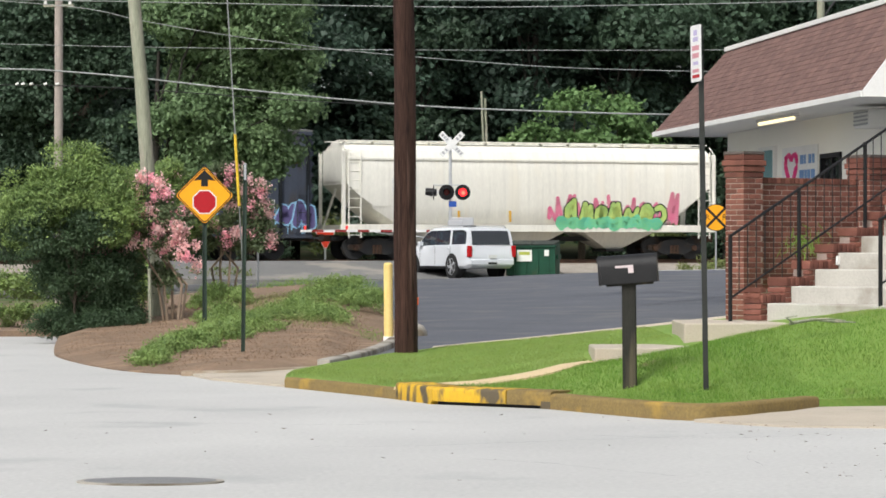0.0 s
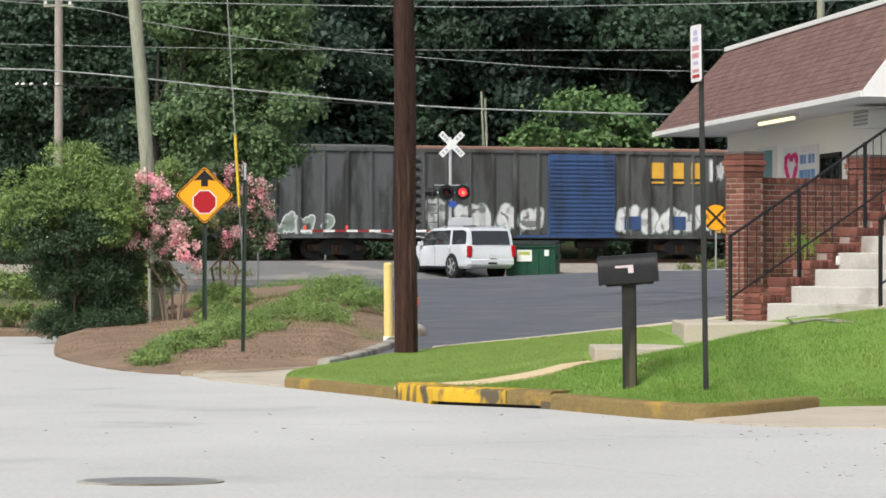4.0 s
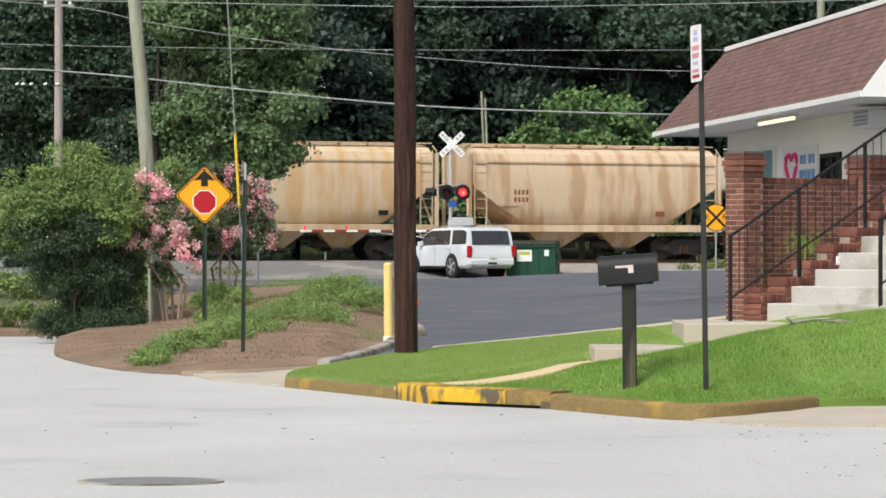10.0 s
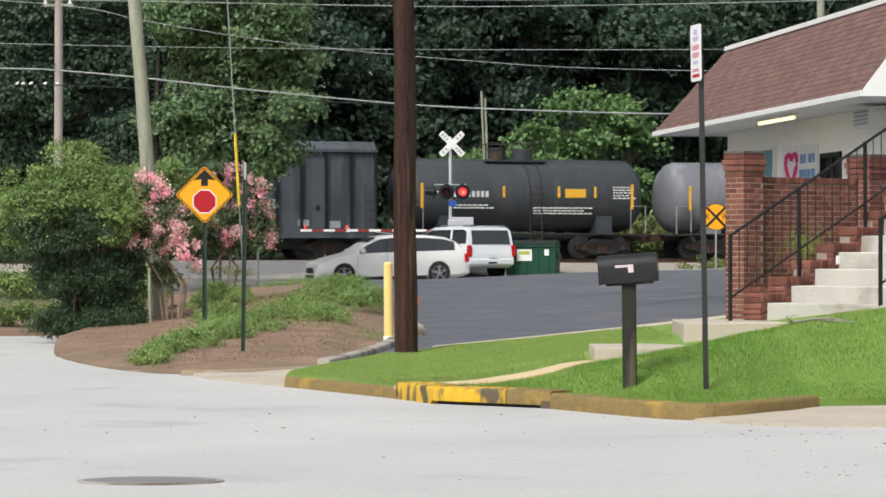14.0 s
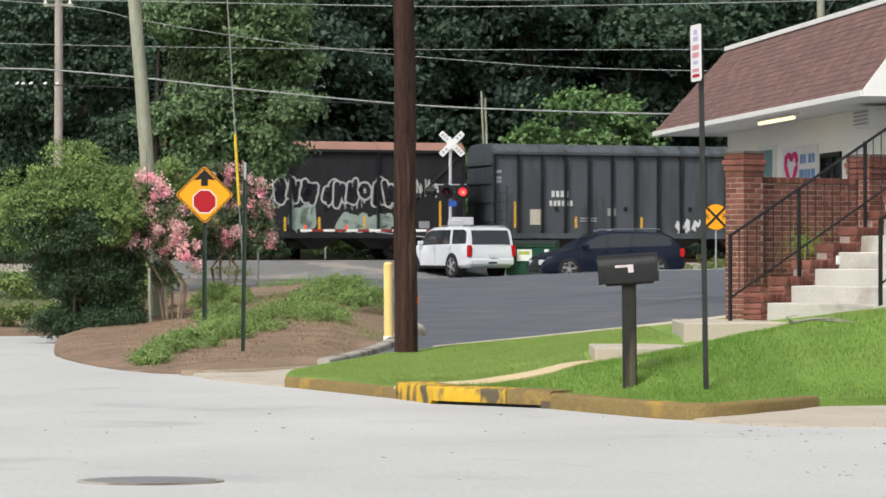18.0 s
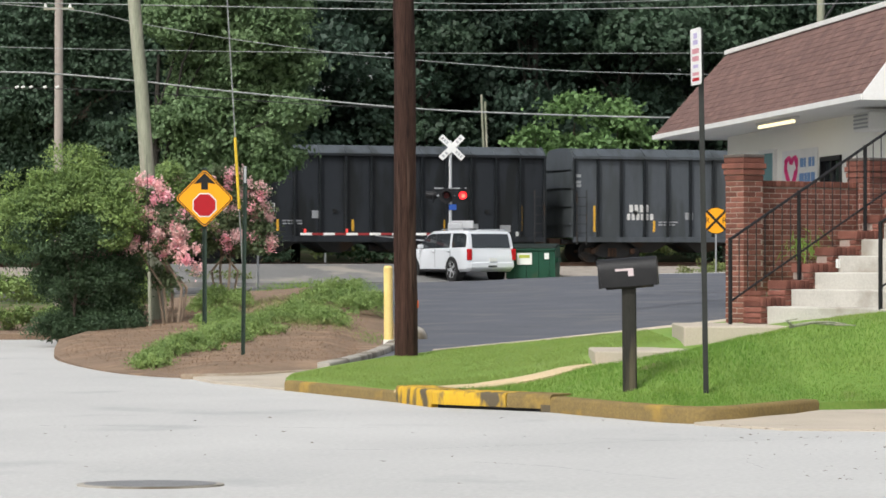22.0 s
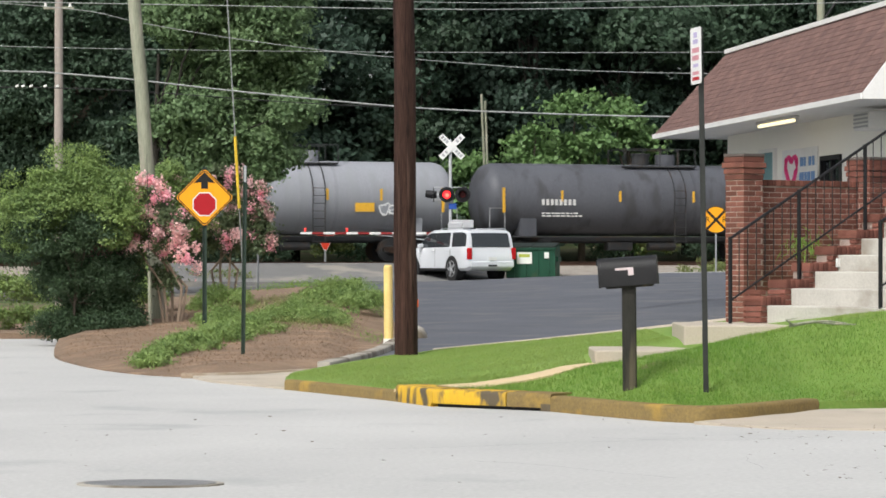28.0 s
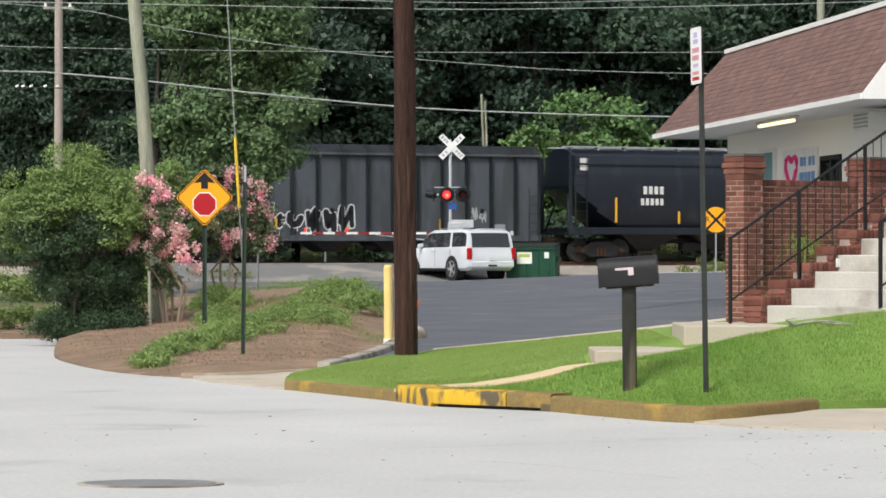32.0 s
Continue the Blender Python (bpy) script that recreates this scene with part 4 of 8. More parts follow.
    return mat(name, a, tuple(v * 0.85 for v in a), 0.65, 0, 0.6, 12, 0.12, dirt, at, stretch=(1.6, 1, 0.35), spot_scale=1.0, drip=drip, per=0.12, spec=0.2)


P_NAVY = paint("faded_black_blue_paint", (0.05222, 0.06198, 0.08501), dirt=(0.055, 0.05, 0.05))
P_BLUE = paint("faded_sky_blue_paint", (0.1925, 0.341, 0.517), dirt=(0.24, 0.35, 0.45), at=0.58)
P_SLATE = streaked("grimy_slate_paint", (0.09563, 0.1002, 0.09758), (0.05, 0.048, 0.045), drip=0.15)
P_SLATE2 = streaked("dark_slate_paint", (0.1075, 0.1152, 0.1161), (0.045, 0.047, 0.045), drip=0.15)
P_DOORBLUE = paint("royal_blue_paint", (0.05, 0.095, 0.215))
P_YELLOW = paint("warm_yellow_paint", (0.80, 0.515, 0.2), dirt=(0.62, 0.37, 0.10), at=0.62)
P_YELLOW2 = paint("bright_yellow_paint", (0.83, 0.545, 0.225), dirt=(0.64, 0.4, 0.12), at=0.64)
P_WHITE = streaked("clean_white_paint", (0.80, 0.78, 0.70), (0.74, 0.71, 0.62), 0.62)
P_PALE = streaked("pale_grey_paint", (0.68, 0.66, 0.60), (0.54, 0.52, 0.45), 0.57)
P_TAN = streaked("tan_stained_paint", (0.64, 0.49, 0.34), (0.46, 0.31, 0.18), 0.55)
P_CREAM = streaked("cream_rust_streaked_paint", (0.58, 0.45, 0.30), (0.50, 0.33, 0.17), 0.55)
P_OFFWHITE = streaked("off_white_paint", (0.72, 0.72, 0.69), (0.62, 0.61, 0.57), 0.6)
P_TANK = paint("grey_tank_paint", (0.1739, 0.1777, 0.1939), 0.42, (0.21, 0.218, 0.232), drip=0.08)
P_TANKDARK = paint("black_tank_paint", (0.0504, 0.05734, 0.06375), 0.35, (0.06, 0.06, 0.062), drip=0.08)
P_TANKMID = paint("dark_grey_tank_paint", (0.09724, 0.1009, 0.1146), 0.4, (0.06, 0.06, 0.065), drip=0.08)
P_TANKPALE = streaked("pale_grey_tank_paint", (0.45, 0.47, 0.49), (0.36, 0.37, 0.39), 0.58, drip=0.06)
P_COAL = streaked("dark_grey_hopper_paint", (0.07583, 0.08752, 0.09781), (0.045, 0.051, 0.055))
P_COAL2 = streaked("charcoal_hopper_paint", (0.0216, 0.02514, 0.03), (0.012, 0.0135, 0.0145))
P_COAL3 = streaked("mid_grey_hopper_paint", (0.08059, 0.09109, 0.1029), (0.054, 0.061, 0.065))
P_TANKGREY = streaked("smoky_grey_tank_paint", (0.2852, 0.293, 0.3174), (0.25, 0.26, 0.275), 0.56, drip=0.06)
P_COALMID = streaked("sooty_hopper_paint", (0.05748, 0.06437, 0.0737), (0.03, 0.033, 0.035))
P_RUSTRED = streaked("rust_red_hopper_paint", (0.20, 0.066, 0.036), (0.05, 0.028, 0.022), 0.49, drip=0.35)
# black car paint; on side posts it also stands for their shadow lines
P_BLACK = paint("black_paint_and_post_shade", (0.012, 0.0145, 0.017), 0.32, (0.021, 0.023, 0.025))
P_GLOSSBLACK = mat("polished_black_paint", (0.012, 0.016, 0.024), (0.009, 0.012, 0.019), 0.3, 0, 0.7, 14, 0.03, (0.02, 0.024, 0.032), 0.6, stretch=(1.3, 1, 0.5), spec=0.42)
P_BROWNBLACK = streaked("brown_black_hopper_paint", (0.023, 0.023, 0.026), (0.017, 0.017, 0.017))
P_ROOFRUST = mat("rusty_roof", (0.30, 0.16, 0.12), (0.22, 0.13, 0.10), 0.85, 0, 1, 20, 0.2)
P_ROOFPALE = mat("bleached_roof", (0.42, 0.44, 0.45), (0.32, 0.34, 0.35), 0.7, 0, 1, 20, 0.2)
P_ROOFDARK = mat("grimy_roof", (0.13, 0.135, 0.13), (0.08, 0.08, 0.08), 0.8, 0, 1, 20, 0.2, (0.2, 0.17, 0.14), 0.6)
INK_WHITE = mat("white_spray_paint", (0.72, 0.73, 0.72), (0.6, 0.61, 0.6), 0.6, 0, 3, 30, 0)
INK_SILVER = mat("silver_spray_paint", (0.5, 0.5, 0.47), (0.38, 0.38, 0.36), 0.6, 0, 3, 30, 0)
INK_CHALK = mat("chalky_spray_paint", (0.5, 0.52, 0.55), (0.4, 0.41, 0.45), 0.6, 0, 3, 30, 0)
INK_BLACK = mat("black_spray_paint", (0.015, 0.015, 0.02), None, 0.6, bump=0)
INK_MOSS = mat("mossy_spray_paint", (0.10, 0.13, 0.07), (0.16, 0.12, 0.06), 0.7, 0, 3, 20, 0)
INK_RED = mat("dull_red_spray_paint", (0.32, 0.05, 0.04), None, 0.6, bump=0)
INK_PINK = mat("pink_spray_paint", (0.65, 0.12, 0.25), (0.6, 0.25, 0.3), 0.6, 0, 2, 20, 0)
INK_GREEN = mat("mint_spray_paint", (0.12, 0.50, 0.33), (0.20, 0.55, 0.25), 0.6, 0, 2, 20, 0)
INK_LIME = mat("lime_spray_paint", (0.5, 0.6, 0.16), (0.3, 0.5, 0.15), 0.6, 0, 2, 20, 0)
INK_CYAN = mat("cyan_spray_paint", (0.32, 0.58, 0.72), (0.2, 0.4, 0.62), 0.6, 0, 2, 20, 0)
INK_PURPLE = mat("purple_spray_paint", (0.12, 0.10, 0.24), None, 0.6, 0, 2, 20, 0)
INK_TEAL = mat("teal_spray_paint", (0.12, 0.26, 0.30), (0.1, 0.2, 0.26), 0.6, 0, 2, 20, 0)
INK_CREAM = mat("cream_spray_paint", (0.62, 0.58, 0.40), (0.58, 0.6, 0.42), 0.65, 0, 2, 20, 0, (0.36, 0.45, 0.38), 0.6)
INK_SAGE = mat("sage_spray_paint", (0.30, 0.36, 0.31), (0.24, 0.3, 0.26), 0.65, 0, 2, 20, 0)
DECAL_Y = mat("yellow_reflective", (0.75, 0.42, 0.04), None, 0.5, bump=0)
DECAL_O = mat("orange_decal", (0.70, 0.22, 0.03), None, 0.5, bump=0)
DECAL_W = mat("white_decal", (0.65, 0.65, 0.63), None, 0.5, bump=0)
DECAL_GOLD = mat("gold_lettering", (0.75, 0.42, 0.06), None, 0.5, bump=0)
DECAL_BROWN = mat("brown_lettering", (0.22, 0.075, 0.03), None, 0.5, bump=0)
DECAL_BLUE = mat("blue_decal", (0.08, 0.08, 0.3), None, 0.5, bump=0)
DECAL_RED = mat("red_decal", (0.6, 0.06, 0.03), None, 0.5, bump=0)


PLACARD = mat("beige_placard", (0.5, 0.46, 0.38), (0.42, 0.38, 0.32), 0.7, bump=0)
PINKISH = mat("pinkish_lettering", (0.62, 0.45, 0.4), None, 0.6, bump=0)
GREYISH = mat("dusty_lettering", (0.42, 0.43, 0.43), None, 0.6, bump=0)


def make_truck():
    tr = new("truck")
    f = Shape()
    for s in (-1, 1):
        f.prism([(-1.2, 0.40), (-1.2, 0.58), (-0.72, 0.62), (-0.42, 0.80), (0.42, 0.80), (0.72, 0.62), (1.2, 0.58), (1.2, 0.40), (0.78, 0.36), (0.45, 0.20), (-0.45, 0.20), (-0.78, 0.36)], "y", s * 1.02 - 0.07, s * 1.02 + 0.07)
    part("side_frame", f, DARK_STEEL, tr)
    part("spring_nest", Shape().tube((-0.14, -1.1, 0.24), (-0.14, -1.1, 0.58), 0.06).tube((0.0, -1.11, 0.24), (0.0, -1.11, 0.58), 0.06).tube((0.14, -1.1, 0.24), (0.14, -1.1, 0.58), 0.06), RUST, tr)
    part("bolster", Shape().box(-0.24, 0.24, -1.0, 1.0, 0.5, 0.85, 0.03), DARK_STEEL, tr)
    for x in (-0.88, 0.88):
        w = part("wheelset", Shape().tube((0, -1.12, 0), (0, 1.12, 0), 0.075, n=10), RUST, tr, at=pose(x, 0, 0.46))
        for s in (-1, 1):
            part("wheel", Shape().tube((0, s * 0.70, 0), (0, s * 0.735, 0), 0.485, n=28).tube((0, s * 0.735, 0), (0, s * 0.85, 0), 0.46, 0.452, n=28).tube((0, s * 0.85, 0), (0, s * 0.90, 0), 0.2, 0.13, n=16), DARK_STEEL, w, smooth=40)
        part("axle_cap", Shape().tube((x, -1.12, 0.46), (x, -1.17, 0.46), 0.13, 0.10, n=12), RUST, tr)
    return tr


TRUCK = make_truck()
WHEELSETS = []     # car, wheelset


def add_trucks(car, half, inset=2.35):
    for s in (-1, 1):
        t = copy_thing(TRUCK, pose(s * (half - inset), 0, 0))
        t.parent = car
        WHEELSETS.extend((car, c) for c in t.children if c.name.startswith("wheelset"))


def underframe(car, half, z=0.95, material=DARK_STEEL):
    part("centre_sill", Shape().box(-half + 0.1, half - 0.1, -0.3, 0.3, 0.75, z, 0.02), material, car)
    for s in (-1, 1):
        part("coupler", Shape().box(s * half - 0.45, s * half + 0.45, -0.13, 0.13, 0.72, 0.98, 0.03).box(s * (half + 0.28) - 0.14, s * (half + 0.28) + 0.14, -0.2, 0.2, 0.70, 1.0, 0.04), RUST, car)
    part("brake_gear", Shape().box(-1.6, -0.5, -0.6, -0.1, 0.45, 0.8, 0.04).tube((0.2, -0.5, 0.62), (1.4, -0.5, 0.62), 0.17, n=10), DARK_STEEL, car)


def ladder(car, x, y, z0, z1, w=0.45, material=DARK_STEEL, label="", out=-0.07):
    s = Shape()
    s.box(x - w / 2 - 0.02, x - w / 2 + 0.02, y + out - 0.02, y + out + 0.02, z0, z1)
    s.box(x + w / 2 - 0.02, x + w / 2 + 0.02, y + out - 0.02, y + out + 0.02, z0, z1)
    z = z0 + 0.12
    while z < z1:
        s.tube((x - w / 2, y + out, z), (x + w / 2, y + out, z), 0.014, n=5, caps=False)
        z += 0.36
    return part("ladder", s, material, car, label)


def decal(car, x0, x1, z0, z1, y, material, name="marking", d=0.006):
    return part(name, Shape().box(x0, x1, y - d, y + 0.001, z0, z1), material, car)


def marks(car, x, z, y, material, rows=2, n=4, size=0.3, gap=0.09):
    """Unreadable or withheld lettering as plain bars."""
    s = Shape()
    for r in range(rows):
        for k in range(n):
            x0 = x + k * (size * 0.62 + gap * 0.5)
            s.box(x0, x0 + size * 0.5, y - 0.006, y + 0.001, z - r * (size * 1.5), z - r * (size * 1.5) + size)
    return tagged(part("marking", s, material, car), kind="stuff")


def number(car, x, z, y, material, size=0.25, digits=6, drop=0.36, heads=4):
    """Owner mark above a fleet number, both as plain bars."""
    marks(car, x + size * 0.35, z, y, material, 1, heads, size)
    marks(car, x, z - drop, y, material, 1, digits, size * 0.86)


def small_print(car, x, z, y, material, rows=3, w=1.0):
    s = Shape()
    for r in range(rows):
        a = x
        while a < x + w * random.uniform(0.75, 1):
            l = random.uniform(0.08, 0.22)
            s.box(a, a + l, y - 0.005, y + 0.001, z - r * 0.11, z - r * 0.11 + 0.055)
            a += l + 0.05
    return tagged(part("small_print", s, material, car), kind="stuff")


def spray_form(rnd):
    """Bent strokes on a unit square: a jagged zigzag, a lopsided loop or both."""
    out = []
    if rnd.random() < 0.72:
        n = rnd.choice((4, 5, 5, 6))
        flip = rnd.random() < 0.5
        out.append([(min(1.0, max(0.0, k / (n - 1) + rnd.uniform(-0.22, 0.22))), rnd.uniform(0.62, 1.05) if (k % 2) == flip else rnd.uniform(-0.05, 0.35)) for k in range(n)])
    if len(out) == 0 or rnd.random() < 0.45:
        a, b, q = rnd.uniform(0.25, 0.5), rnd.uniform(0.25, 0.5), rnd.uniform(0, 6)
        out.append([(0.5 + a * math.cos(q + t * 0.9), 0.5 + b * math.sin(q + t * 0.9)) for t in range(rnd.choice((5, 6, 8)))])
    return out


def graffiti(car, x0, x1, z0, z1, y, fill, line, seed, n=5, halo=None, fat=0.30, edge=0.055):
    """Sprayed forms that spell nothing: crowded fat strokes with outlines, overlapping one another, with drips and stray marks."""
    rnd = random.Random(seed)
    layers = {"edge": Shape(), "fill": Shape(), "halo": Shape()}
    w, hh = (x1 - x0) / n, z1 - z0

    def stroke(sh, pts, r, o):
        for (ax, az), (bx, bz) in zip(pts, pts[1:]):
            ln = math.hypot(bx - ax, bz - az) + 1e-6
            nx, nz = -(bz - az) / ln * r, (bx - ax) / ln * r
            sh.add([(ax + nx, o, az + nz), (bx + nx, o, bz + nz), (bx - nx, o, bz - nz), (ax - nx, o, az - nz)], [(0, 3, 2, 1)])
        for k, (ax, az) in enumerate(pts):
            sh.add([(ax + r * math.cos(q), o - 0.0002, az + r * math.sin(q)) for q in [k + math.pi * m_ / 4 for m_ in range(8)]], [tuple(range(8))])
    for k in range(n):
        form = spray_form(rnd)
        lean, grow, drop = rnd.uniform(-0.12, 0.22) * w, rnd.uniform(0.8, 1.08), rnd.uniform(-0.06, 0.06) * hh
        gw, gh, r = w * rnd.uniform(0.66, 0.9), hh * 0.76 * grow, fat * min(w, hh * 0.8) * rnd.uniform(0.42, 0.6)
        ox, oz = x0 + k * w + (w - gw) / 2, z0 + hh * 0.12 + drop
        d = 0.0021 * min(k, 9) + (0.0006 if k > 9 and k % 2 else 0)
        for pts in form:
            pts = [(ox + a * gw + b * lean, oz + b * gh) for a, b in pts]
            if halo:
                stroke(layers["halo"], pts, r + edge * 2.6, y - 0.002)
            stroke(layers["edge"], pts, r + edge, y - 0.004 - d)
            stroke(layers["fill"], pts, r, y - 0.0051 - d)
        for _ in range(2):
            u, t = ox + rnd.uniform(0, 1) * gw, rnd.uniform(0.012, 0.03)
            layers["edge"].box(u - t, u + t, y - 0.0035, y - 0.002, max(z0 - 0.1, oz - hh * rnd.uniform(0.05, 0.25)), oz + 0.3 * gh)
    g = tagged(part("graffiti", layers["edge"], line, car, "sprayed graffiti with heavy outlines"), kind="stuff")
    tagged(part("graffiti_fill", layers["fill"], fill, g), kind="stuff")
    if halo:
        tagged(part("graffiti_halo", layers["halo"], halo, g), kind="stuff")
    return g


def washes(car, x0, x1, z0, z1, y, material, seed, n=40):
    """Ragged faded smears and drips of old paint along the foot of a car side."""
    rnd = random.Random(seed)
    sh = Shape()
    for k in range(n):
        x, w_, zz = rnd.uniform(x0, x1), rnd.uniform(0.08, 0.34), z0 + (z1 - z0) * rnd.uniform(0.35, 1) ** 1.3
        q = [(x - w_, z0), (x + w_, z0), (x + w_ * rnd.uniform(0.2, 1), zz * 0.9 + z0 * 0.1), (x + w_ * rnd.uniform(-0.4, 0.4), zz), (x - w_ * rnd.uniform(0.2, 1), zz * 0.92 + z0 * 0.08)]
        sh.add([(a, y - 0.0012 - 0.00002 * k, b) for a, b in q], [(0, 1, 2, 3, 4)])
    return tagged(part("faded_paint", sh, material, car, "ragged smears of faded paint"), kind="stuff")


def car_thing(label, L):
    return thing("freight_car", pose(0, 0, RAIL_TOP), label, "freight car", "cars of the freight train"), L / 2 - 0.6


def boxcar(L, top, body, label, door=None, door_w=3.0, plug=True, rib=1.25, end_mat=None, roof=P_ROOFDARK, low=1.0, belt=None, louvre=False, rib_mat=None):
    car, h = car_thing(label, L)
    W = 1.55
    part("body", Shape().box(-h, h, -W + 0.045, W - 0.045, low, top - 0.12, 0.02), body, car)
    part("roof", Shape().prism([(-W - 0.03, top - 0.13), (W + 0.03, top - 0.13), (W + 0.03, top - 0.06), (0, top + 0.05), (-W - 0.03, top - 0.06)], "x", -h - 0.02, h + 0.02), roof, car)
    part("top_rail", Shape().box(-h, h, -W - 0.035, -W + 0.05, top - 0.27, top - 0.13, 0.008), body, car)
    part("side_sill", Shape().box(-h, h, -W - 0.03, W, low - 0.16, low, 0.01), body, car)
    dx = door_w / 2
    x = -h + 0.05
    while x < h:
        if abs(x) > dx + 0.25:
            part("rib", Shape().prism([(x - 0.075, -W + 0.05), (x - 0.04, -W - 0.07), (x + 0.04, -W - 0.07), (x + 0.075, -W + 0.05)], "z", low, top - 0.27), rib_mat or body, car)
        a0, a1 = x + 0.075, min(x + rib - 0.075, h - 0.02)
        if a1 < -dx or a0 > dx:
            part("side_panel", Shape().box(a0, a1, -W + 0.038, -W + 0.05, low + 0.01, top - 0.28), body, car)
        x += rib
    if belt:
        for b in belt:
            for s in (-1, 1):
                a0, a1 = (-h, -dx) if s < 0 else (dx, h)
                part("belt_rail", Shape().box(a0, a1, -W - 0.028, -W + 0.05, b - 0.04, b + 0.04), body, car)
    dm = door or body
    dr = part("door", Shape().box(-dx, dx, -W - 0.075, -W + 0.05, low - 0.02, top - 0.3, 0.012), dm, car, "sliding side door")
    if louvre:
        for k in range(18):
            z = low + 0.1 + k * (top - low - 0.5) / 18
            part("slat", Shape().box(-dx + 0.08, dx - 0.08, -W - 0.11, -W - 0.075, z, z + 0.1, 0.01), dm, dr)
    else:
        for z in (low + 0.12, low + 1.05, low + 2.0, top - 0.5):
            part("door_bar", Shape().box(-dx + 0.06, dx - 0.06, -W - 0.105, -W - 0.075, z, z + 0.07, 0.008), dm, dr)
        for xx in (-dx * 0.35, dx * 0.35):
            part("lock_rod", Shape().tube((xx, -W - 0.11, low + 0.1), (xx, -W - 0.11, top - 0.5), 0.025, n=6), dm, dr)
    part("door_track", Shape().box(-dx * 2.0, dx * 1.1, -W - 0.09, -W - 0.03, low - 0.12, low - 0.02), dm, car)
    em = end_mat or body
    for s in (-1, 1):
        for k in range(9):
            z = low + 0.25 + k * (top - low - 0.6) / 8.5
            part("end_rib", Shape().prism([(z - 0.13, 0), (z + 0.13, 0), (z + 0.04, 0.1), (z - 0.04, 0.1)], "y", -W + 0.1, W - 0.1).turn(Matrix(((0, 0, s, s * h), (0, 1, 0, 0), (1, 0, 0, 0), (0, 0, 0, 1)))), em, car)
        part("end_platform", Shape().box(s * h - 0.02 if s > 0 else -h - 0.45, s * h + 0.45 if s > 0 else -h + 0.02, -W, W, low - 0.18, low - 0.12), DARK_STEEL, car)
    ladder(car, -h + 0.4, -W, low, low + 1.9, material=body, out=-0.1)
    ladder(car, h - 0.4, -W, low, low + 1.9, material=body, out=-0.1)
    underframe(car, h + 0.1)
    add_trucks(car, h + 0.1)
    return car, h, -W + 0.038


def covered_hopper(L, top, body, label, cage=True, smooth_side=True, bays=3, light=True, roof=None, low=1.25, slope=1.9, inset=1.75):
    """Curved-side covered hopper car: bulging body, sloped ends over open platforms, discharge hoppers, roof walk."""
    car, h = car_thing(label, L)
    W = 1.58
    prof = [(-W * 0.80, low), (-W * 0.93, low + 0.25), (-W, low + 0.9), (-W, top - 1.25), (-W * 0.97, top - 0.75), (-W * 0.86, top - 0.42), (-W * 0.6, top - 0.22), (-W * 0.25, top - 0.1),
            (W * 0.25, top - 0.1), (W * 0.6, top - 0.22), (W * 0.86, top - 0.42), (W * 0.97, top - 0.75), (W, top - 1.25), (W, low + 0.9), (W * 0.93, low + 0.25), (W * 0.80, low)]
    zt = top - 1.55

    def ring(x):
        """The cross-section there: towards the ends the floor slopes up."""
        e = h - abs(x)
        lift = max(0.0, (slope - e)) / slope * (zt - low)
        return [(x, y, max(z, low + lift)) for y, z in prof]
    xs = [-h + 0.25, -h + 0.7, -h + 1.3, -h + slope, 0, h - slope, h - 1.3, h - 0.7, h - 0.25]
    part("body", Shape().loft([ring(x) for x in xs]), body, car, smooth=35)
    part("side_sill", Shape().box(-h, h, -W - 0.02, -W + 0.12, low - 0.14, low + 0.14, 0.01), body, car)
    part("side_sill", Shape().box(-h, h, W - 0.12, W + 0.02, low - 0.14, low + 0.14, 0.01), body, car)
    part("top_chord", Shape().box(-h + 0.25, h - 0.25, -W * 0.99 - 0.03, -W * 0.9, top - 0.82, top - 0.72, 0.01), body, car)
    for s in (-1, 1):
        dark = part("end_slope", Shape().add([(s * (h - 0.3), -W * 0.8, zt - 0.05), (s * (h - 0.3), W * 0.8, zt - 0.05), (s * (h - slope), W * 0.8, low), (s * (h - slope), -W * 0.8, low)], [(0, 1, 2, 3)]), DARK_STEEL, car)
        part("end_post", Shape().box(s * (h - 0.12) - 0.06, s * (h - 0.12) + 0.06, -W, -W + 0.12, low, top - 0.45, 0.01), body, car)
        part("end_post", Shape().box(s * (h - 0.12) - 0.06, s * (h - 0.12) + 0.06, W - 0.12, W, low, top - 0.45, 0.01), body, car)
        part("end_sheet", Shape().box(s * (h - 0.25) - 0.03, s * (h - 0.25) + 0.03, -W * 0.95, W * 0.95, zt - 0.1, top - 0.4), body, car)
        part("end_platform", Shape().box(s * (h - slope * 0.5) - slope * 0.5, s * (h - slope * 0.5) + slope * 0.5, -W + 0.05, W - 0.05, low - 0.12, low - 0.06), body, car)
        part("brace", Shape().tube((s * (h - 0.15), -W + 0.3, low), (s * (h - 0.5), -0.2, zt + 0.1), 0.05), body, car)
        part("brace", Shape().tube((s * (h - 0.15), W - 0.3, low), (s * (h - 0.5), 0.2, zt + 0.1), 0.05), body, car)
        if cage:
            ladder(car, s * (h - 0.55), -W + 0.05, low - 0.4, top - 0.35, 0.5, body)
            part("handrail", Shape().path([(s * (h - 0.05), -W, low + 0.1), (s * (h - 0.05), -W, top - 0.5), (s * (h - 0.2), -W * 0.85, top - 0.15)], 0.025, 5), body, car)
    walkz = top - 0.06
    part("roof_walk", Shape().box(-h + 0.1, h - 0.1, -0.95, -0.6, walkz, walkz + 0.04).box(-h + 0.1, h - 0.1, 0.6, 0.95, walkz, walkz + 0.04), roof or body, car)
    s = Shape()
    x = -h + 0.4
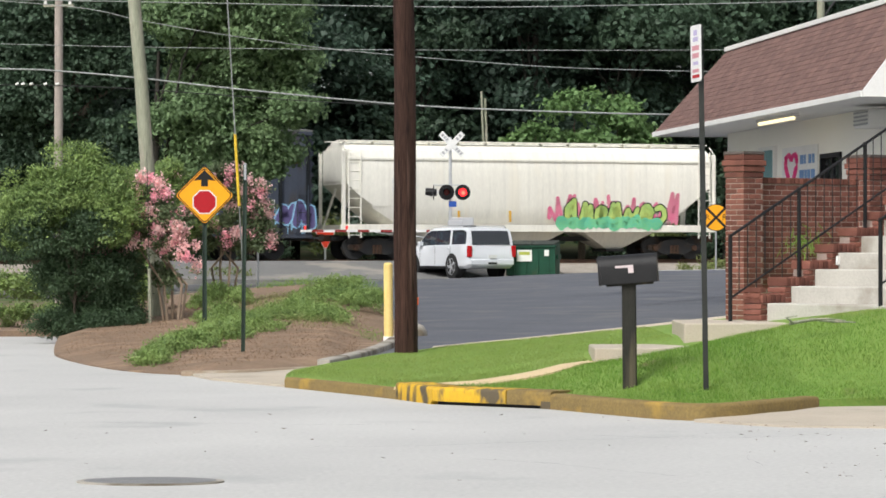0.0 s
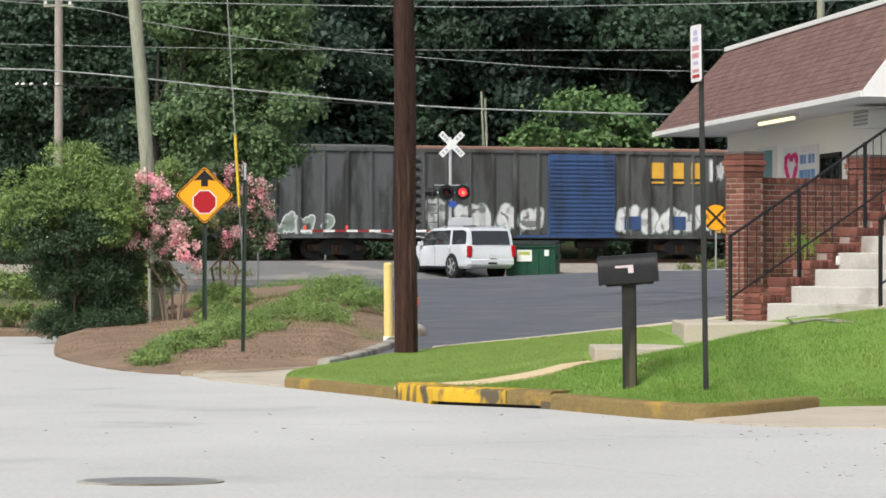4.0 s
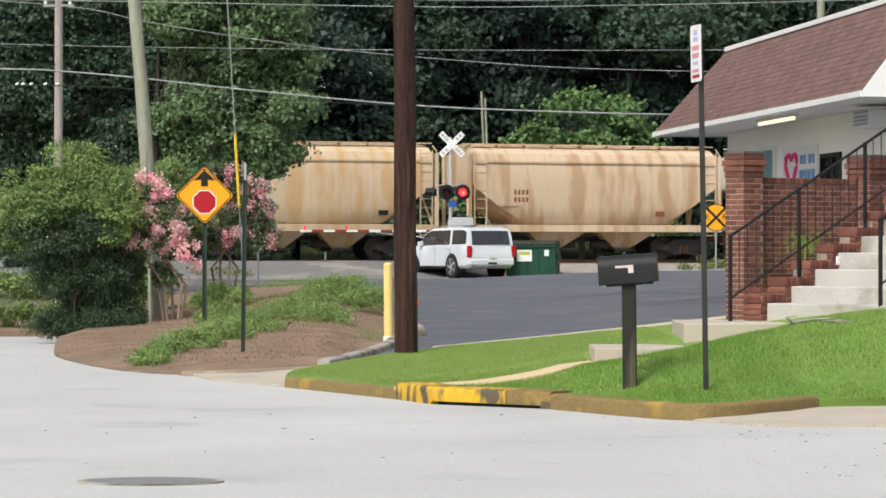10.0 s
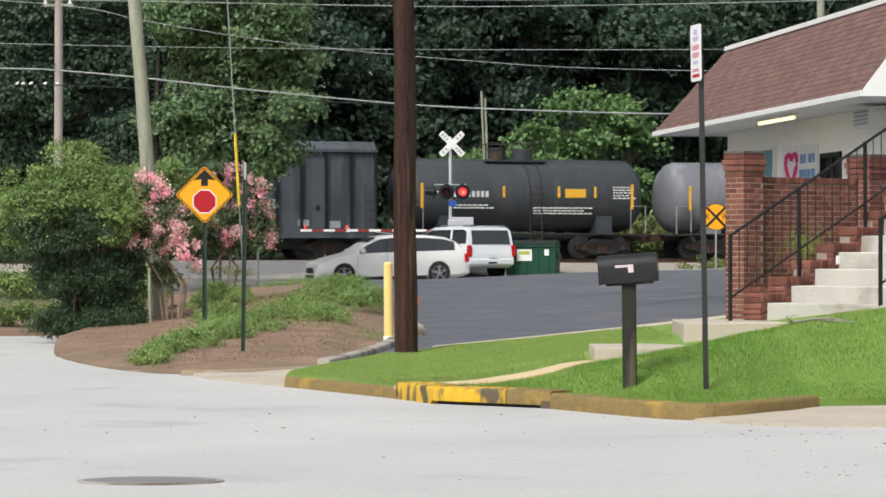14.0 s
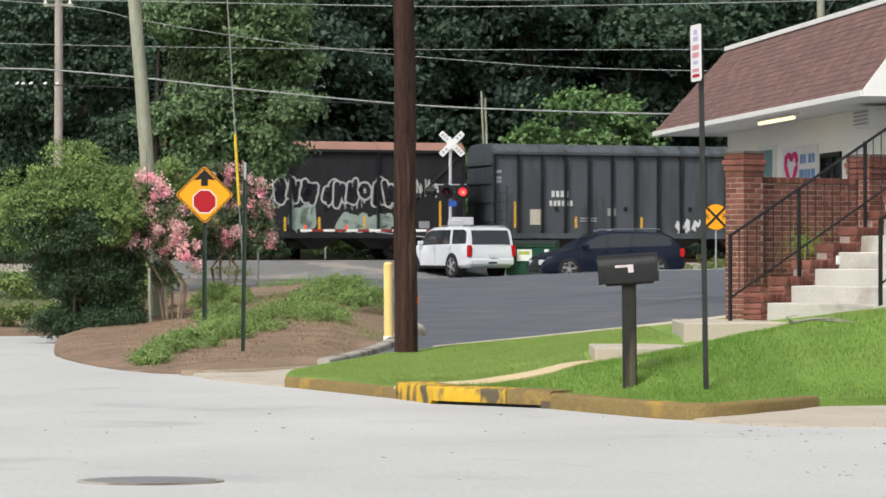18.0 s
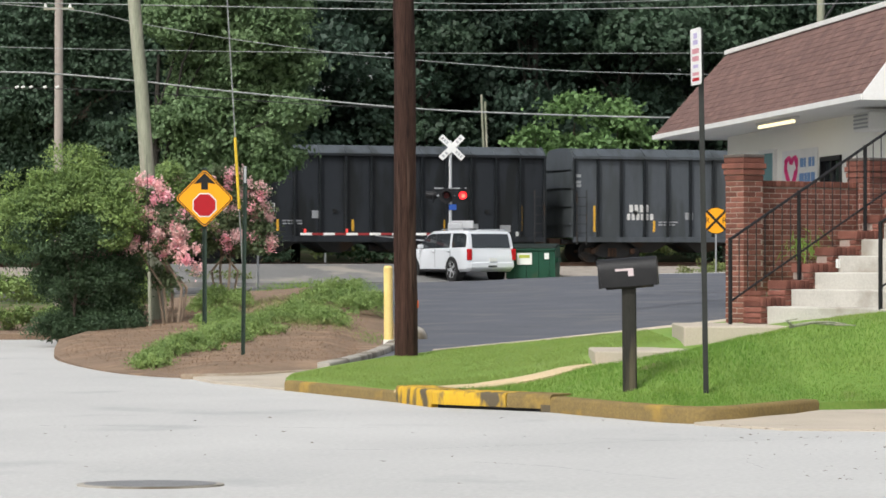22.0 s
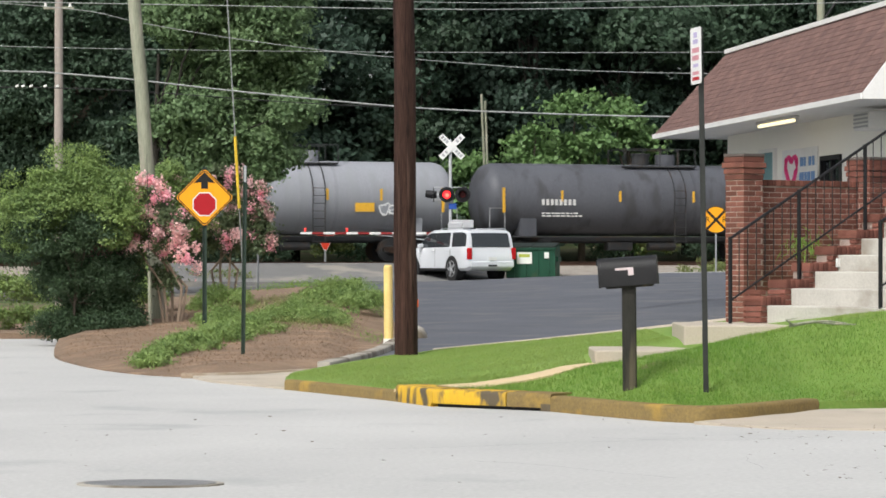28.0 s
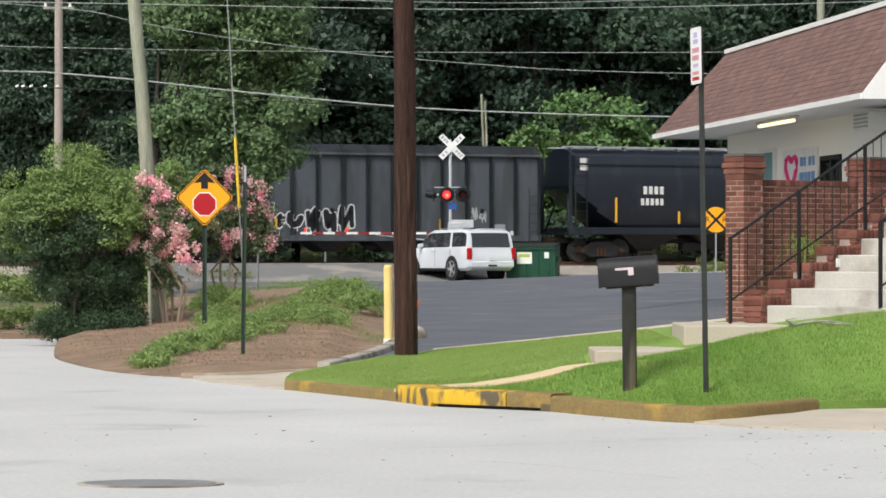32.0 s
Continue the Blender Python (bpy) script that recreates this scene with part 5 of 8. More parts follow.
    while x < h - 0.3:
        s.box(x - 0.03, x + 0.03, -0.9, 0.9, walkz - 0.12, walkz)
        x += 1.2
    part("walk_brackets", s, roof or body, car)
    part("hatch_row", Shape().box(-h + 0.8, h - 0.8, -0.35, 0.35, top - 0.1, top - 0.02, 0.02), roof or body, car)
    span = 2 * (h - slope) / bays
    for k in range(bays):
        cx = -(h - slope) + span * (k + 0.5)
        a = span * 0.47
        part("hopper_bay", Shape().loft([[(cx - a, -W * 0.8, low + 0.02), (cx + a, -W * 0.8, low + 0.02), (cx + a, W * 0.8, low + 0.02), (cx - a, W * 0.8, low + 0.02)],
                                         [(cx - 0.3, -0.55, 0.42), (cx + 0.3, -0.55, 0.42), (cx + 0.3, 0.55, 0.42), (cx - 0.3, 0.55, 0.42)]]), body if light else DARK_STEEL, car)
        part("gate", Shape().box(cx - 0.4, cx + 0.4, -0.75, 0.75, 0.32, 0.44, 0.02), DARK_STEEL, car)
    underframe(car, h + 0.1)
    add_trucks(car, h + 0.1, inset)
    return car, h, -W


def ribbed_hopper(L, top, body, label, roof=None, ribs=14, low=1.02, slope_end=False, bays=4, rib_mat=None, cover=True):
    """Straight-sided hopper with vertical side posts and an inward-sloping top."""
    car, h = car_thing(label, L)
    W, cut = 1.46, 0.34
    if slope_end:
        rings = []
        for x, lift in ((-h + 0.2, 1.7), (-h + 2.0, 0), (h - 2.0, 0), (h - 0.2, 1.7)):
            rings.append([(x, -W, low + lift), (x, -W, top - cut), (x, -W + 0.32, top), (x, W - 0.32, top), (x, W, top - cut), (x, W, low + lift)])
        part("body", Shape().loft(rings), body, car)
        for s in (-1, 1):
            part("end_post", Shape().box(s * h - 0.07, s * h + 0.07, -W, -W + 0.14, low, top - 0.3, 0.01), body, car)
            part("brace", Shape().tube((s * (h - 0.05), -W + 0.08, low + 0.1), (s * (h - 1.1), -W + 0.08, low + 1.2), 0.05), body, car)
            part("end_platform", Shape().box(s * (h - 0.9) - 0.95, s * (h - 0.9) + 0.95, -W, W, low - 0.1, low), body, car)
    else:
        part("body", Shape().prism([(-W, low), (-W, top - cut), (-W + 0.32, top - 0.02), (W - 0.32, top - 0.02), (W, top - cut), (W, low)], "x", -h, h), body, car)
    part("side_sill", Shape().box(-h, h, -W - 0.16, -W, low - 0.2, low + 0.02, 0.01), body, car)
    part("top_chord", Shape().box(-h, h, -W - 0.16, -W, top - cut - 0.06, top - cut + 0.04, 0.01), body, car)
    if cover:
        part("roof_cover", Shape().prism([(-W - 0.15, top - cut + 0.05), (-W + 0.3, top + 0.02), (0, top + 0.08), (W - 0.3, top + 0.02), (W + 0.15, top - cut + 0.05), (0, top - cut)], "x", -h + 0.05, h - 0.05), roof or body, car)
    for k in range(ribs + 1):
        x = -h + 0.06 + (2 * h - 0.12) * k / ribs
        if slope_end and abs(x) > h - 0.9:
            continue
        # a darker rib_mat puts the shadow line at each post into its colour
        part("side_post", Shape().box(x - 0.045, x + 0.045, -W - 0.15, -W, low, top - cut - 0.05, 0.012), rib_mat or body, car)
        step = (2 * h - 0.12) / ribs
        if k < ribs and not (slope_end and (x < -h + 2.0 or x + step > h - 2.0)):
            part("side_panel", Shape().box(x + 0.046, x + step - 0.046, -W - 0.003, -W + 0.01, low + 0.03, top - cut - 0.07), body, car)
        if cover:
            part("cover_batten", Shape().tube((x, -W - 0.13, top - cut + 0.07), (x, -W + 0.31, top + 0.05), 0.03, n=5), roof or body, car)
    span = 2 * (h - 2.3) / bays
    for k in range(bays):
        cx = -(h - 2.3) + span * (k + 0.5)
        part("hopper_bay", Shape().loft([[(cx - span * 0.48, -W * 0.9, low), (cx + span * 0.48, -W * 0.9, low), (cx + span * 0.48, W * 0.9, low), (cx - span * 0.48, W * 0.9, low)],
                                         [(cx - 0.25, -0.9, 0.4), (cx + 0.25, -0.9, 0.4), (cx + 0.25, 0.9, 0.4), (cx - 0.25, 0.9, 0.4)]]), DARK_STEEL, car)
    for s in (-1, 1):
        ladder(car, s * (h - 0.32), -W, low - 0.3, low + 1.9, 0.42, DARK_STEEL, out=-0.19)
        for k in range(4):
            part("end_rib", Shape().box(s * h - 0.06, s * h + 0.06, -W + 0.1, W - 0.1, low + 0.5 + k * 0.75, low + 0.6 + k * 0.75), body, car)
    underframe(car, h + 0.1)
    add_trucks(car, h + 0.1, 2.0)
    return car, h, -W


def tank_car(L, top, body, label, lower=None, dome=0.0, platform=3.2, r=1.47, bars=DECAL_Y):
    car, h = car_thing(label, L)
    zc, half = top - r, h + 0.05
    rings = []
    for x, q in [(-half, 0.18), (-half + 0.07, 0.52), (-half + 0.2, 0.78), (-half + 0.42, 0.94), (-half + 0.7, 1.0), (half - 0.7, 1.0), (half - 0.42, 0.94), (half - 0.2, 0.78), (half - 0.07, 0.52), (half, 0.18)]:
        rings.append([(x, r * q * math.cos(2 * math.pi * k / 36), zc + r * q * math.sin(2 * math.pi * k / 36)) for k in range(36)])
    part("tank", Shape().loft(rings), body, car, smooth=40)
    if lower:
        rr_, low_ = r + 0.006, []
        for x in (-half + 0.7, half - 0.7):
            low_.append([(x, rr_ * math.cos(a), zc + rr_ * math.sin(a)) for a in [math.pi * 1.0 + 0.12 + (math.pi - 0.24) * k / 20 for k in range(21)]])
        part("lower_shell", Shape().loft(low_, caps=False, closed=False), lower, car, "black-painted lower shell", smooth=60)
    d = dome
    pl = platform / 2
    part("platform", Shape().box(d - pl, d + pl, -0.85, 0.85, top - 0.14, top - 0.08, 0.01), DARK_STEEL, car)
    part("manway", Shape().tube((d - 0.5, 0, top - 0.2), (d - 0.5, 0, top + 0.38), 0.36, n=16).tube((d - 0.5, 0, top + 0.38), (d - 0.5, 0, top + 0.46), 0.40, n=16), DARK_STEEL, car)
    part("valve_housing", Shape().tube((d + 0.6, 0, top - 0.2), (d + 0.6, 0, top + 0.42), 0.42, n=16), body, car, smooth=40)
    rail = Shape()
    for y in (-0.82, 0.82):
        rail.tube((d - pl, y, top + 0.62), (d + pl, y, top + 0.62), 0.02, n=5)
        for k in range(5):
            x = d - pl + k * pl / 2
            rail.tube((x, y, top - 0.1), (x, y, top + 0.62), 0.02, n=5)
    part("safety_rail", rail, DARK_STEEL, car)
    lad = Shape()
    for x in (d + 0.35, d + 0.85):
        lad.path([(x, -r * math.cos(a) - 0.1, zc + r * math.sin(a)) for a in (1.2, 0.9, 0.5, 0.1, -0.3)] + [(x, -r - 0.08, 0.75)], 0.022, 5)
    for k in range(8):
        lad.tube((d + 0.35, -r - 0.09, 0.8 + k * 0.3), (d + 0.85, -r - 0.09, 0.8 + k * 0.3), 0.014, n=5)
    part("ladder", lad, DARK_STEEL, car)
    band = Shape()
    for x in (d - 0.15, d + 1.3):
        band.loft([[(x + w, (r + o) * math.cos(2 * math.pi * k / 30), zc + (r + o) * math.sin(2 * math.pi * k / 30)) for k in range(30)] for w, o in ((0, 0.001), (0, 0.015), (0.12, 0.015), (0.12, 0.001))], caps=False)
    part("band", band, body, car, smooth=40)
    part("sill", Shape().box(-h, h, -0.5, 0.5, 0.82, 1.02, 0.02), DARK_STEEL, car)
    part("walkway", Shape().box(-h, h, -1.5, -1.3, 0.98, 1.03), DARK_STEEL, car)
    for s in (-1, 1):
        part("saddle", Shape().prism([(-1.25, 1.0), (1.25, 1.0), (1.25, 1.75), (0.8, 1.35), (-0.8, 1.35), (-1.25, 1.75)], "x", s * (half - 1.9) - 0.35, s * (half - 1.9) + 0.35), body, car)
        part("end_platform", Shape().box(s * (h - 0.4) - 0.5, s * (h - 0.4) + 0.5, -1.5, 1.5, 0.95, 1.02), DARK_STEEL, car)
        part("end_rail", Shape().path([(s * (h - 0.1), -1.45, 1.0), (s * (h - 0.1), -1.45, 2.15), (s * (h - 0.75), -1.45, 2.15), (s * (h - 0.75), -1.45, 1.0)], 0.022, 5), GALV, car)
        decal(car, s * (half - 0.75) - 0.06, s * (half - 0.75) + 0.06, zc - 0.55, zc + 0.45, -r - 0.004, bars, "reflective_bar")
    for x in (-half * 0.55, -half * 0.2, half * 0.25, half * 0.55):
        decal(car, x - 0.05, x + 0.05, zc - 0.1, zc + 0.35, -r - 0.004, bars, "reflective_bar")
    underframe(car, h + 0.1)
    add_trucks(car, h + 0.1, 1.95)
    return car, h, zc, -r - 0.004


def yellow_bars(car, xs, z, y, hgt=0.45):
    for x in xs:
        decal(car, x - 0.045, x + 0.045, z, z + hgt, y, DECAL_Y, "reflective_bar")


random.seed(11)
TRAIN = []        # thing, position of its middle along the train
COUPLINGS = (12.0, -5.42, -21.38, -37.53, -52.4, -69.3, -85.5, -101.55, -113.1, -125.5, -137.0, -149.9, -166.6, -178.3, -193.88, -209.52,
             -225.17, -240.95, -256.9, -272.65, -288.7, -304.94, -320.95, -337.11, -352.8, -368.75, -383.57, -399.02, -414.9)


def slot(k):
    return COUPLINGS[k], COUPLINGS[k] - COUPLINGS[k + 1]


def couple(k, car):
    TRAIN.append((car, (COUPLINGS[k] + COUPLINGS[k + 1]) / 2))


# 1: clean white covered hopper with bright graffiti
car, h, y = covered_hopper(slot(0)[1], 4.75, P_WHITE, "white covered hopper car with pink and green graffiti", slope=2.2)
couple(0, car)
graffiti(car, 0.6, 6.4, 1.3, 2.75, y + 0.004, INK_PINK, INK_PINK, 3, 9, fat=0.16, edge=0.03)
graffiti(car, 1.3, 5.9, 1.35, 2.4, y - 0.002, INK_LIME, INK_BLACK, 4, 7, None, 0.34, 0.05)
graffiti(car, 1.0, 5.6, 1.25, 1.7, y - 0.024, INK_GREEN, INK_GREEN, 5, 10, fat=0.5)
marks(car, -6.0, 3.0, y, DECAL_W, 2, 4, 0.22)
yellow_bars(car, (-3.2, -1.0), 1.5, y)
# 2: dark boxcar
# ribs in P_BLACK: the shadows along them are put into the colour
car, h, y = boxcar(slot(1)[1], 5.13, P_NAVY, "tall faded black-blue boxcar with gold lettering and graffiti", rib=1.12, rib_mat=P_BLACK)
couple(1, car)
for ch, x, z in (("B", -4.4, 4.27), ("I", -3.7, 4.27), ("G", -3.0, 4.27), ("B", -4.4, 3.62), ("L", -3.65, 3.62), ("U", -2.95, 3.62), ("E", -2.2, 3.62)):
    letters(ch, 0.62, DECAL_GOLD, car, pose(x, y - 0.1, z, 90, 0, 0), bold=0.018)
for x in (3.45, 4.35, 5.2):
    part("emblem", Shape().box(x, x + 0.55, y - 0.062, y - 0.002, 3.55, 4.05, 0.003).box(x, x + 0.55, y - 0.062, y - 0.002, 3.36, 3.44), DECAL_GOLD, car)
part("emblem", Shape().box(0.2, 1.0, y - 0.09, y - 0.074, 4.3, 4.55), DECAL_GOLD, car)
for x in (-h + 0.75, h - 0.9):
    decal(car, x, x + 0.3, 3.75, 4.15, y - 0.051, DECAL_O)
graffiti(car, 2.0, 7.5, 1.05, 2.45, y - 0.002, INK_PURPLE, INK_CYAN, 7, 7, None, 0.36, 0.06)
graffiti(car, -5.2, -1.2, 1.05, 2.1, y - 0.002, INK_SAGE, P_SLATE, 8, 5, None, 0.56, 0.05)
washes(car, -6.8, 1.4, 1.0, 1.5, y - 0.026, INK_MOSS, 10, 60)
washes(car, -6.9, -5.9, 1.0, 1.8, y, INK_GREEN, 9, 7)
washes(car, -6.3, -5.6, 1.0, 1.4, y - 0.02, DECAL_Y, 11, 5)
washes(car, -4.6, -1.8, 1.75, 2.25, y, INK_RED, 12, 6)
marks(car, -6.9, 2.6, y - 0.002, DECAL_O, 2, 3, 0.22)
# 3: blue boxcar
car, h, y = boxcar(slot(2)[1], 5.18, P_BLUE, "tall faded sky-blue boxcar with cream graffiti", rib=1.2, belt=(2.75,), roof=P_ROOFPALE)
couple(2, car)
washes(car, -6.0, -1.7, 1.02, 2.35, y, INK_CREAM, 12, 90)
washes(car, -5.6, -2.0, 1.02, 1.9, y - 0.004, INK_WHITE, 15, 24)
washes(car, 1.7, 5.6, 1.02, 2.4, y, INK_CREAM, 13, 86)
washes(car, 1.9, 5.2, 1.02, 2.0, y - 0.004, INK_WHITE, 16, 24)
washes(car, -1.4, 1.4, 1.02, 1.35, y - 0.076, INK_CREAM, 14, 16)
for q, a, b in ((71, -5.8, -2.0), (72, 1.8, 5.4)):
    graffiti(car, a, b, 1.1, 2.15, y - 0.006, INK_CREAM, INK_SAGE, q, 6, None, 0.3, 0.025)
for x, z, s in ((-6.6, 2.05, 0.65), (5.9, 1.75, 0.45)):
    decal(car, x, x + s, z, z + s, y - 0.002, DECAL_W)
small_print(car, -0.3, 4.3, y - 0.076, DECAL_W, 2, 1.5)
decal(car, -4.9, -4.3, 1.4, 1.75, y - 0.066, DECAL_Y)
decal(car, 4.6, 5.3, 1.3, 1.6, y - 0.066, DECAL_Y)
# 4 and 5: slate boxcars with blue louvred doors
car, h, y = boxcar(slot(3)[1], 4.54, P_SLATE, "grimy slate boxcar with a blue ribbed door and white graffiti", P_DOORBLUE, 2.9, rib=0.98, louvre=True, roof=P_ROOFRUST)
couple(3, car)
for x in (3.1, 4.0, 4.9):
    part("emblem", Shape().box(x, x + 0.55, y - 0.064, y - 0.002, 3.3, 3.95, 0.003).box(x, x + 0.55, y - 0.064, y - 0.002, 3.1, 3.18), DECAL_GOLD, car)
graffiti(car, -6.6, -1.8, 1.0, 2.3, y - 0.002, INK_WHITE, INK_SAGE, 17, 5, None, 0.4)
graffiti(car, 1.6, 6.2, 1.0, 2.3, y - 0.002, INK_WHITE, INK_SAGE, 18, 5, None, 0.4)
for x in (1.9, 3.9):
    decal(car, x, x + 0.75, 1.2, 1.75, y - 0.026, P_DOORBLUE)
graffiti(car, 5.7, 6.4, 3.2, 4.1, y - 0.002, INK_WHITE, INK_SAGE, 19, 2)
decal(car, h - 0.9, h - 0.3, 1.08, 1.3, y - 0.06, DECAL_Y)
car, h, y = boxcar(slot(4)[1], 4.54, P_SLATE2, "dark slate boxcar with a blue ribbed door and pale graffiti", P_DOORBLUE, 2.9, rib=0.98, louvre=True, roof=P_ROOFDARK)
couple(4, car)
marks(car, -h + 2.3, 2.55, y - 0.03, DECAL_GOLD, 1, 4, 0.34, 0.2)
marks(car, -h + 2.3, 2.02, y - 0.03, DECAL_GOLD, 1, 6, 0.32, 0.16)
graffiti(car, -4.2, -1.5, 0.95, 1.75, y - 0.002, INK_SAGE, INK_CREAM, 21, 5)
graffiti(car, 1.6, 5.4, 1.0, 1.9, y - 0.002, INK_SAGE, INK_WHITE, 22, 5)
for z in (2.0, 1.1):
    decal(car, -h + 0.35, -h + 0.75, z, z + 0.3, y - 0.002, DECAL_O)


def yellow_car(k, body, label, seed):
    car, h, y = boxcar(slot(k)[1], 5.12, body, label, BLACK_SIGN, 3.3, rib=1.22, belt=(2.35, 3.45, 4.5), roof=body, end_mat=body)
    couple(k, car)
    for m, o, w_ in ((DECAL_BLUE, 0.0, 0.62), (DECAL_RED, 0.2, 0.42)):
        for side in (-1, 1):
            for up in (-1, 1):
                part("emblem", Shape().prism([(side * (0.0 + o * 0.9), 0.0), (side * (0.15 + o * 0.9), 0.0), (side * 0.66, up * (0.52 - o * 0.9)), (side * 0.5, up * (0.52 - o * 0.9))], "y", -0.006 - o * 0.02, 0.0), m, car, at=pose(-4.9, y - 0.054, 3.75))
    for x in (-6.2, -3.95):
        small_print(car, x, 3.8, y - 0.03, DECAL_BROWN, 2, 0.55)
    number(car, -6.3, 2.55, y - 0.03, DECAL_BROWN, 0.27, 6, 0.42)
    small_print(car, 0.5, 4.3, y - 0.08, DECAL_W, 3, 0.9)
    small_print(car, 0.5, 3.6, y - 0.08, DECAL_W, 4, 0.9)
    marks(car, -0.2, 2.2, y - 0.08, DECAL_W, 2, 5, 0.2)
    washes(car, -1.45, 1.45, 1.02, 1.28, y - 0.12, INK_CREAM, seed + 40, 16)
    for x, z, w_ in ((-1.2, 1.5, 0.3), (-0.5, 1.75, 0.22), (-0.2, 1.45, 0.5), (0.6, 1.6, 0.25), (1.0, 1.4, 0.35), (0.3, 2.0, 0.18), (-0.9, 2.6, 0.12)):
        decal(car, x, x + w_, z, z + 0.1, y - 0.08, DECAL_W, "placard")
    part("rust_patch", Shape().box(h - 0.75, h - 0.35, y - 0.056, y - 0.05, 3.0, 3.4).box(h - 1.5, h - 0.9, y - 0.056, y - 0.05, 1.55, 1.9), DECAL_O, car)
    yellow_bars(car, (-6.9, 7.0), 1.2, y - 0.05, 0.8)
    return car, h, y


car, h, y = yellow_car(5, P_YELLOW, "tall yellow boxcar with a black door and silver graffiti", 31)
for x, w in ((4.35, 0.34), (4.75, 0.34), (5.15, 0.4)):
    part("emblem", Shape().box(x, x + w, y - 0.058, y - 0.05, 4.05, 4.18).box(x + w * 0.35, x + w * 0.6, y - 0.058, y - 0.05, 3.7, 4.05), DECAL_RED, car)
letters("RAILCAR POOLING EXPERTS", 0.33, DECAL_BROWN, car, pose(4.9, y - 0.002, 3.22, 90, 0, 0), width=1.05)
graffiti(car, -6.2, -1.5, 0.85, 2.3, y - 0.002, INK_CHALK, INK_BLACK, 32, 6, P_DOORBLUE, 0.42, 0.1)
graffiti(car, 1.9, 6.3, 0.9, 2.2, y - 0.002, INK_CHALK, INK_BLACK, 33, 6, INK_PINK, 0.42, 0.1)
car, h, y = yellow_car(6, P_YELLOW2, "tall yellow boxcar with a black door and faded graffiti", 35)
decal(car, 5.1, 7.0, 3.75, 4.25, y - 0.002, BLACK_SIGN)
for x in (5.35, 5.8, 6.3):
    decal(car, x, x + 0.36, 3.88, 4.12, y - 0.058, DECAL_W)
letters("Railcar Pooling\nExperts", 0.33, DECAL_BROWN, car, pose(6.0, y - 0.002, 3.25, 90, 0, 0))
washes(car, -5.6, -1.8, 0.95, 1.95, y - 0.002, INK_CREAM, 36, 26)
graffiti(car, -5.2, -1.9, 0.95, 2.0, y - 0.006, INK_SAGE, INK_MOSS, 37, 6, None, 0.24, 0.02)
washes(car, 1.9, 6.0, 0.95, 1.6, y - 0.002, INK_CREAM, 39, 22)
graffiti(car, 1.9, 5.6, 0.95, 1.6, y - 0.006, INK_SAGE, INK_MOSS, 38, 7, None, 0.24, 0.02)

# 8 to 11: short covered hoppers
for k, m, lab in ((7, P_PALE, "dirty pale grey covered hopper car with white and teal graffiti"), (8, P_TAN, "tan stained covered hopper car with open end platforms"),
                  (9, P_CREAM, "rusty cream covered hopper car with open end platforms"), (10, P_OFFWHITE, "off-white covered hopper car with end ladders")):
    car, h, y = covered_hopper(slot(k)[1], 4.68, m, lab, bays=2, slope=2.5, inset=1.6, light=True)
    couple(k, car)
    marks(car, -3.6, 2.6, y, DECAL_BROWN if k < 10 else GALV, 2, 4, 0.2)
    decal(car, 2.6, 3.0, 1.75, 1.95, y - 0.002, BLACK_SIGN if k != 8 else DECAL_BROWN)
    if k == 7:
        graffiti(car, -2.5, 2.2, 1.75, 2.85, y, INK_WHITE, INK_SAGE, 41, 5)
        graffiti(car, -2.2, 2.0, 1.4, 1.9, y + 0.0, INK_TEAL, INK_TEAL, 42, 8)
# 12, 13: tank cars
car, h, zc, y = tank_car(slot(11)[1], 4.0, P_TANK, "long grey tank car with a dome platform and yellow marks", dome=0.0)
couple(11, car)
marks(car, -5.0, zc + 0.1, y, DECAL_GOLD, 1, 7, 0.17)
decal(car, 4.6, 5.3, zc - 0.45, zc - 0.15, y, DECAL_Y)
small_print(car, 6.0, zc - 0.2, y, DECAL_W, 3, 0.8)
car, h, zc, y = tank_car(slot(12)[1], 4.05, P_TANKDARK, "short black tank car with white lettering", dome=-0.3, platform=2.6)
couple(12, car)
marks(car, -3.2, zc - 0.1, y, DECAL_W, 1, 8, 0.24)
decal(car, 1.6, 2.5, zc - 0.1, zc + 0.25, y, DECAL_Y)
small_print(car, -3.2, zc - 0.45, y, DECAL_W, 2, 1.6)
small_print(car, 0.2, zc - 0.55, y, DECAL_W, 3, 2.6)
small_print(car, 3.7, zc + 0.3, y, DECAL_W, 5, 0.9)


def coal(k, body, label, **kw):
    # posts are black by default: the shadows beside them go into their colour
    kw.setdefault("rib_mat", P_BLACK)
    car, h, y = ribbed_hopper(slot(k)[1], kw.pop("top", 4.6), body, label, **kw)
    couple(k, car)
    yellow_bars(car, (-h + 0.95, h - 1.05), 1.25, y - 0.004, 1.05)
    yellow_bars(car, (-h + 3.6, -h * 0.1, h * 0.42), 1.25, y - 0.004, 0.45)
    if k in (13, 15, 20, 25, 27):
        decal(car, -h + 1.6, -h + 2.1, 1.38, 2.0, y - 0.004, PLACARD, "placard")
    decal(car, -h + 5.0, -h + 5.35, 1.75, 2.05, y - 0.004, GALV, "data_plate")
    decal(car, h * 0.55, h * 0.55 + 0.45, 1.3, 1.55, y - 0.004, GALV, "data_plate")
    decal(car, h - 1.95, h - 1.5, 1.22, 1.5, y - 0.004, GALV, "data_plate")
    decal(car, h - 1.28, h - 1.02, 1.06, 1.24, y - 0.004, DECAL_W, "data_plate")
    for z in (3.45, 3.2, 3.05):
        decal(car, -h + 0.14, -h + 0.36, z, z + 0.12, y - 0.004, GALV)
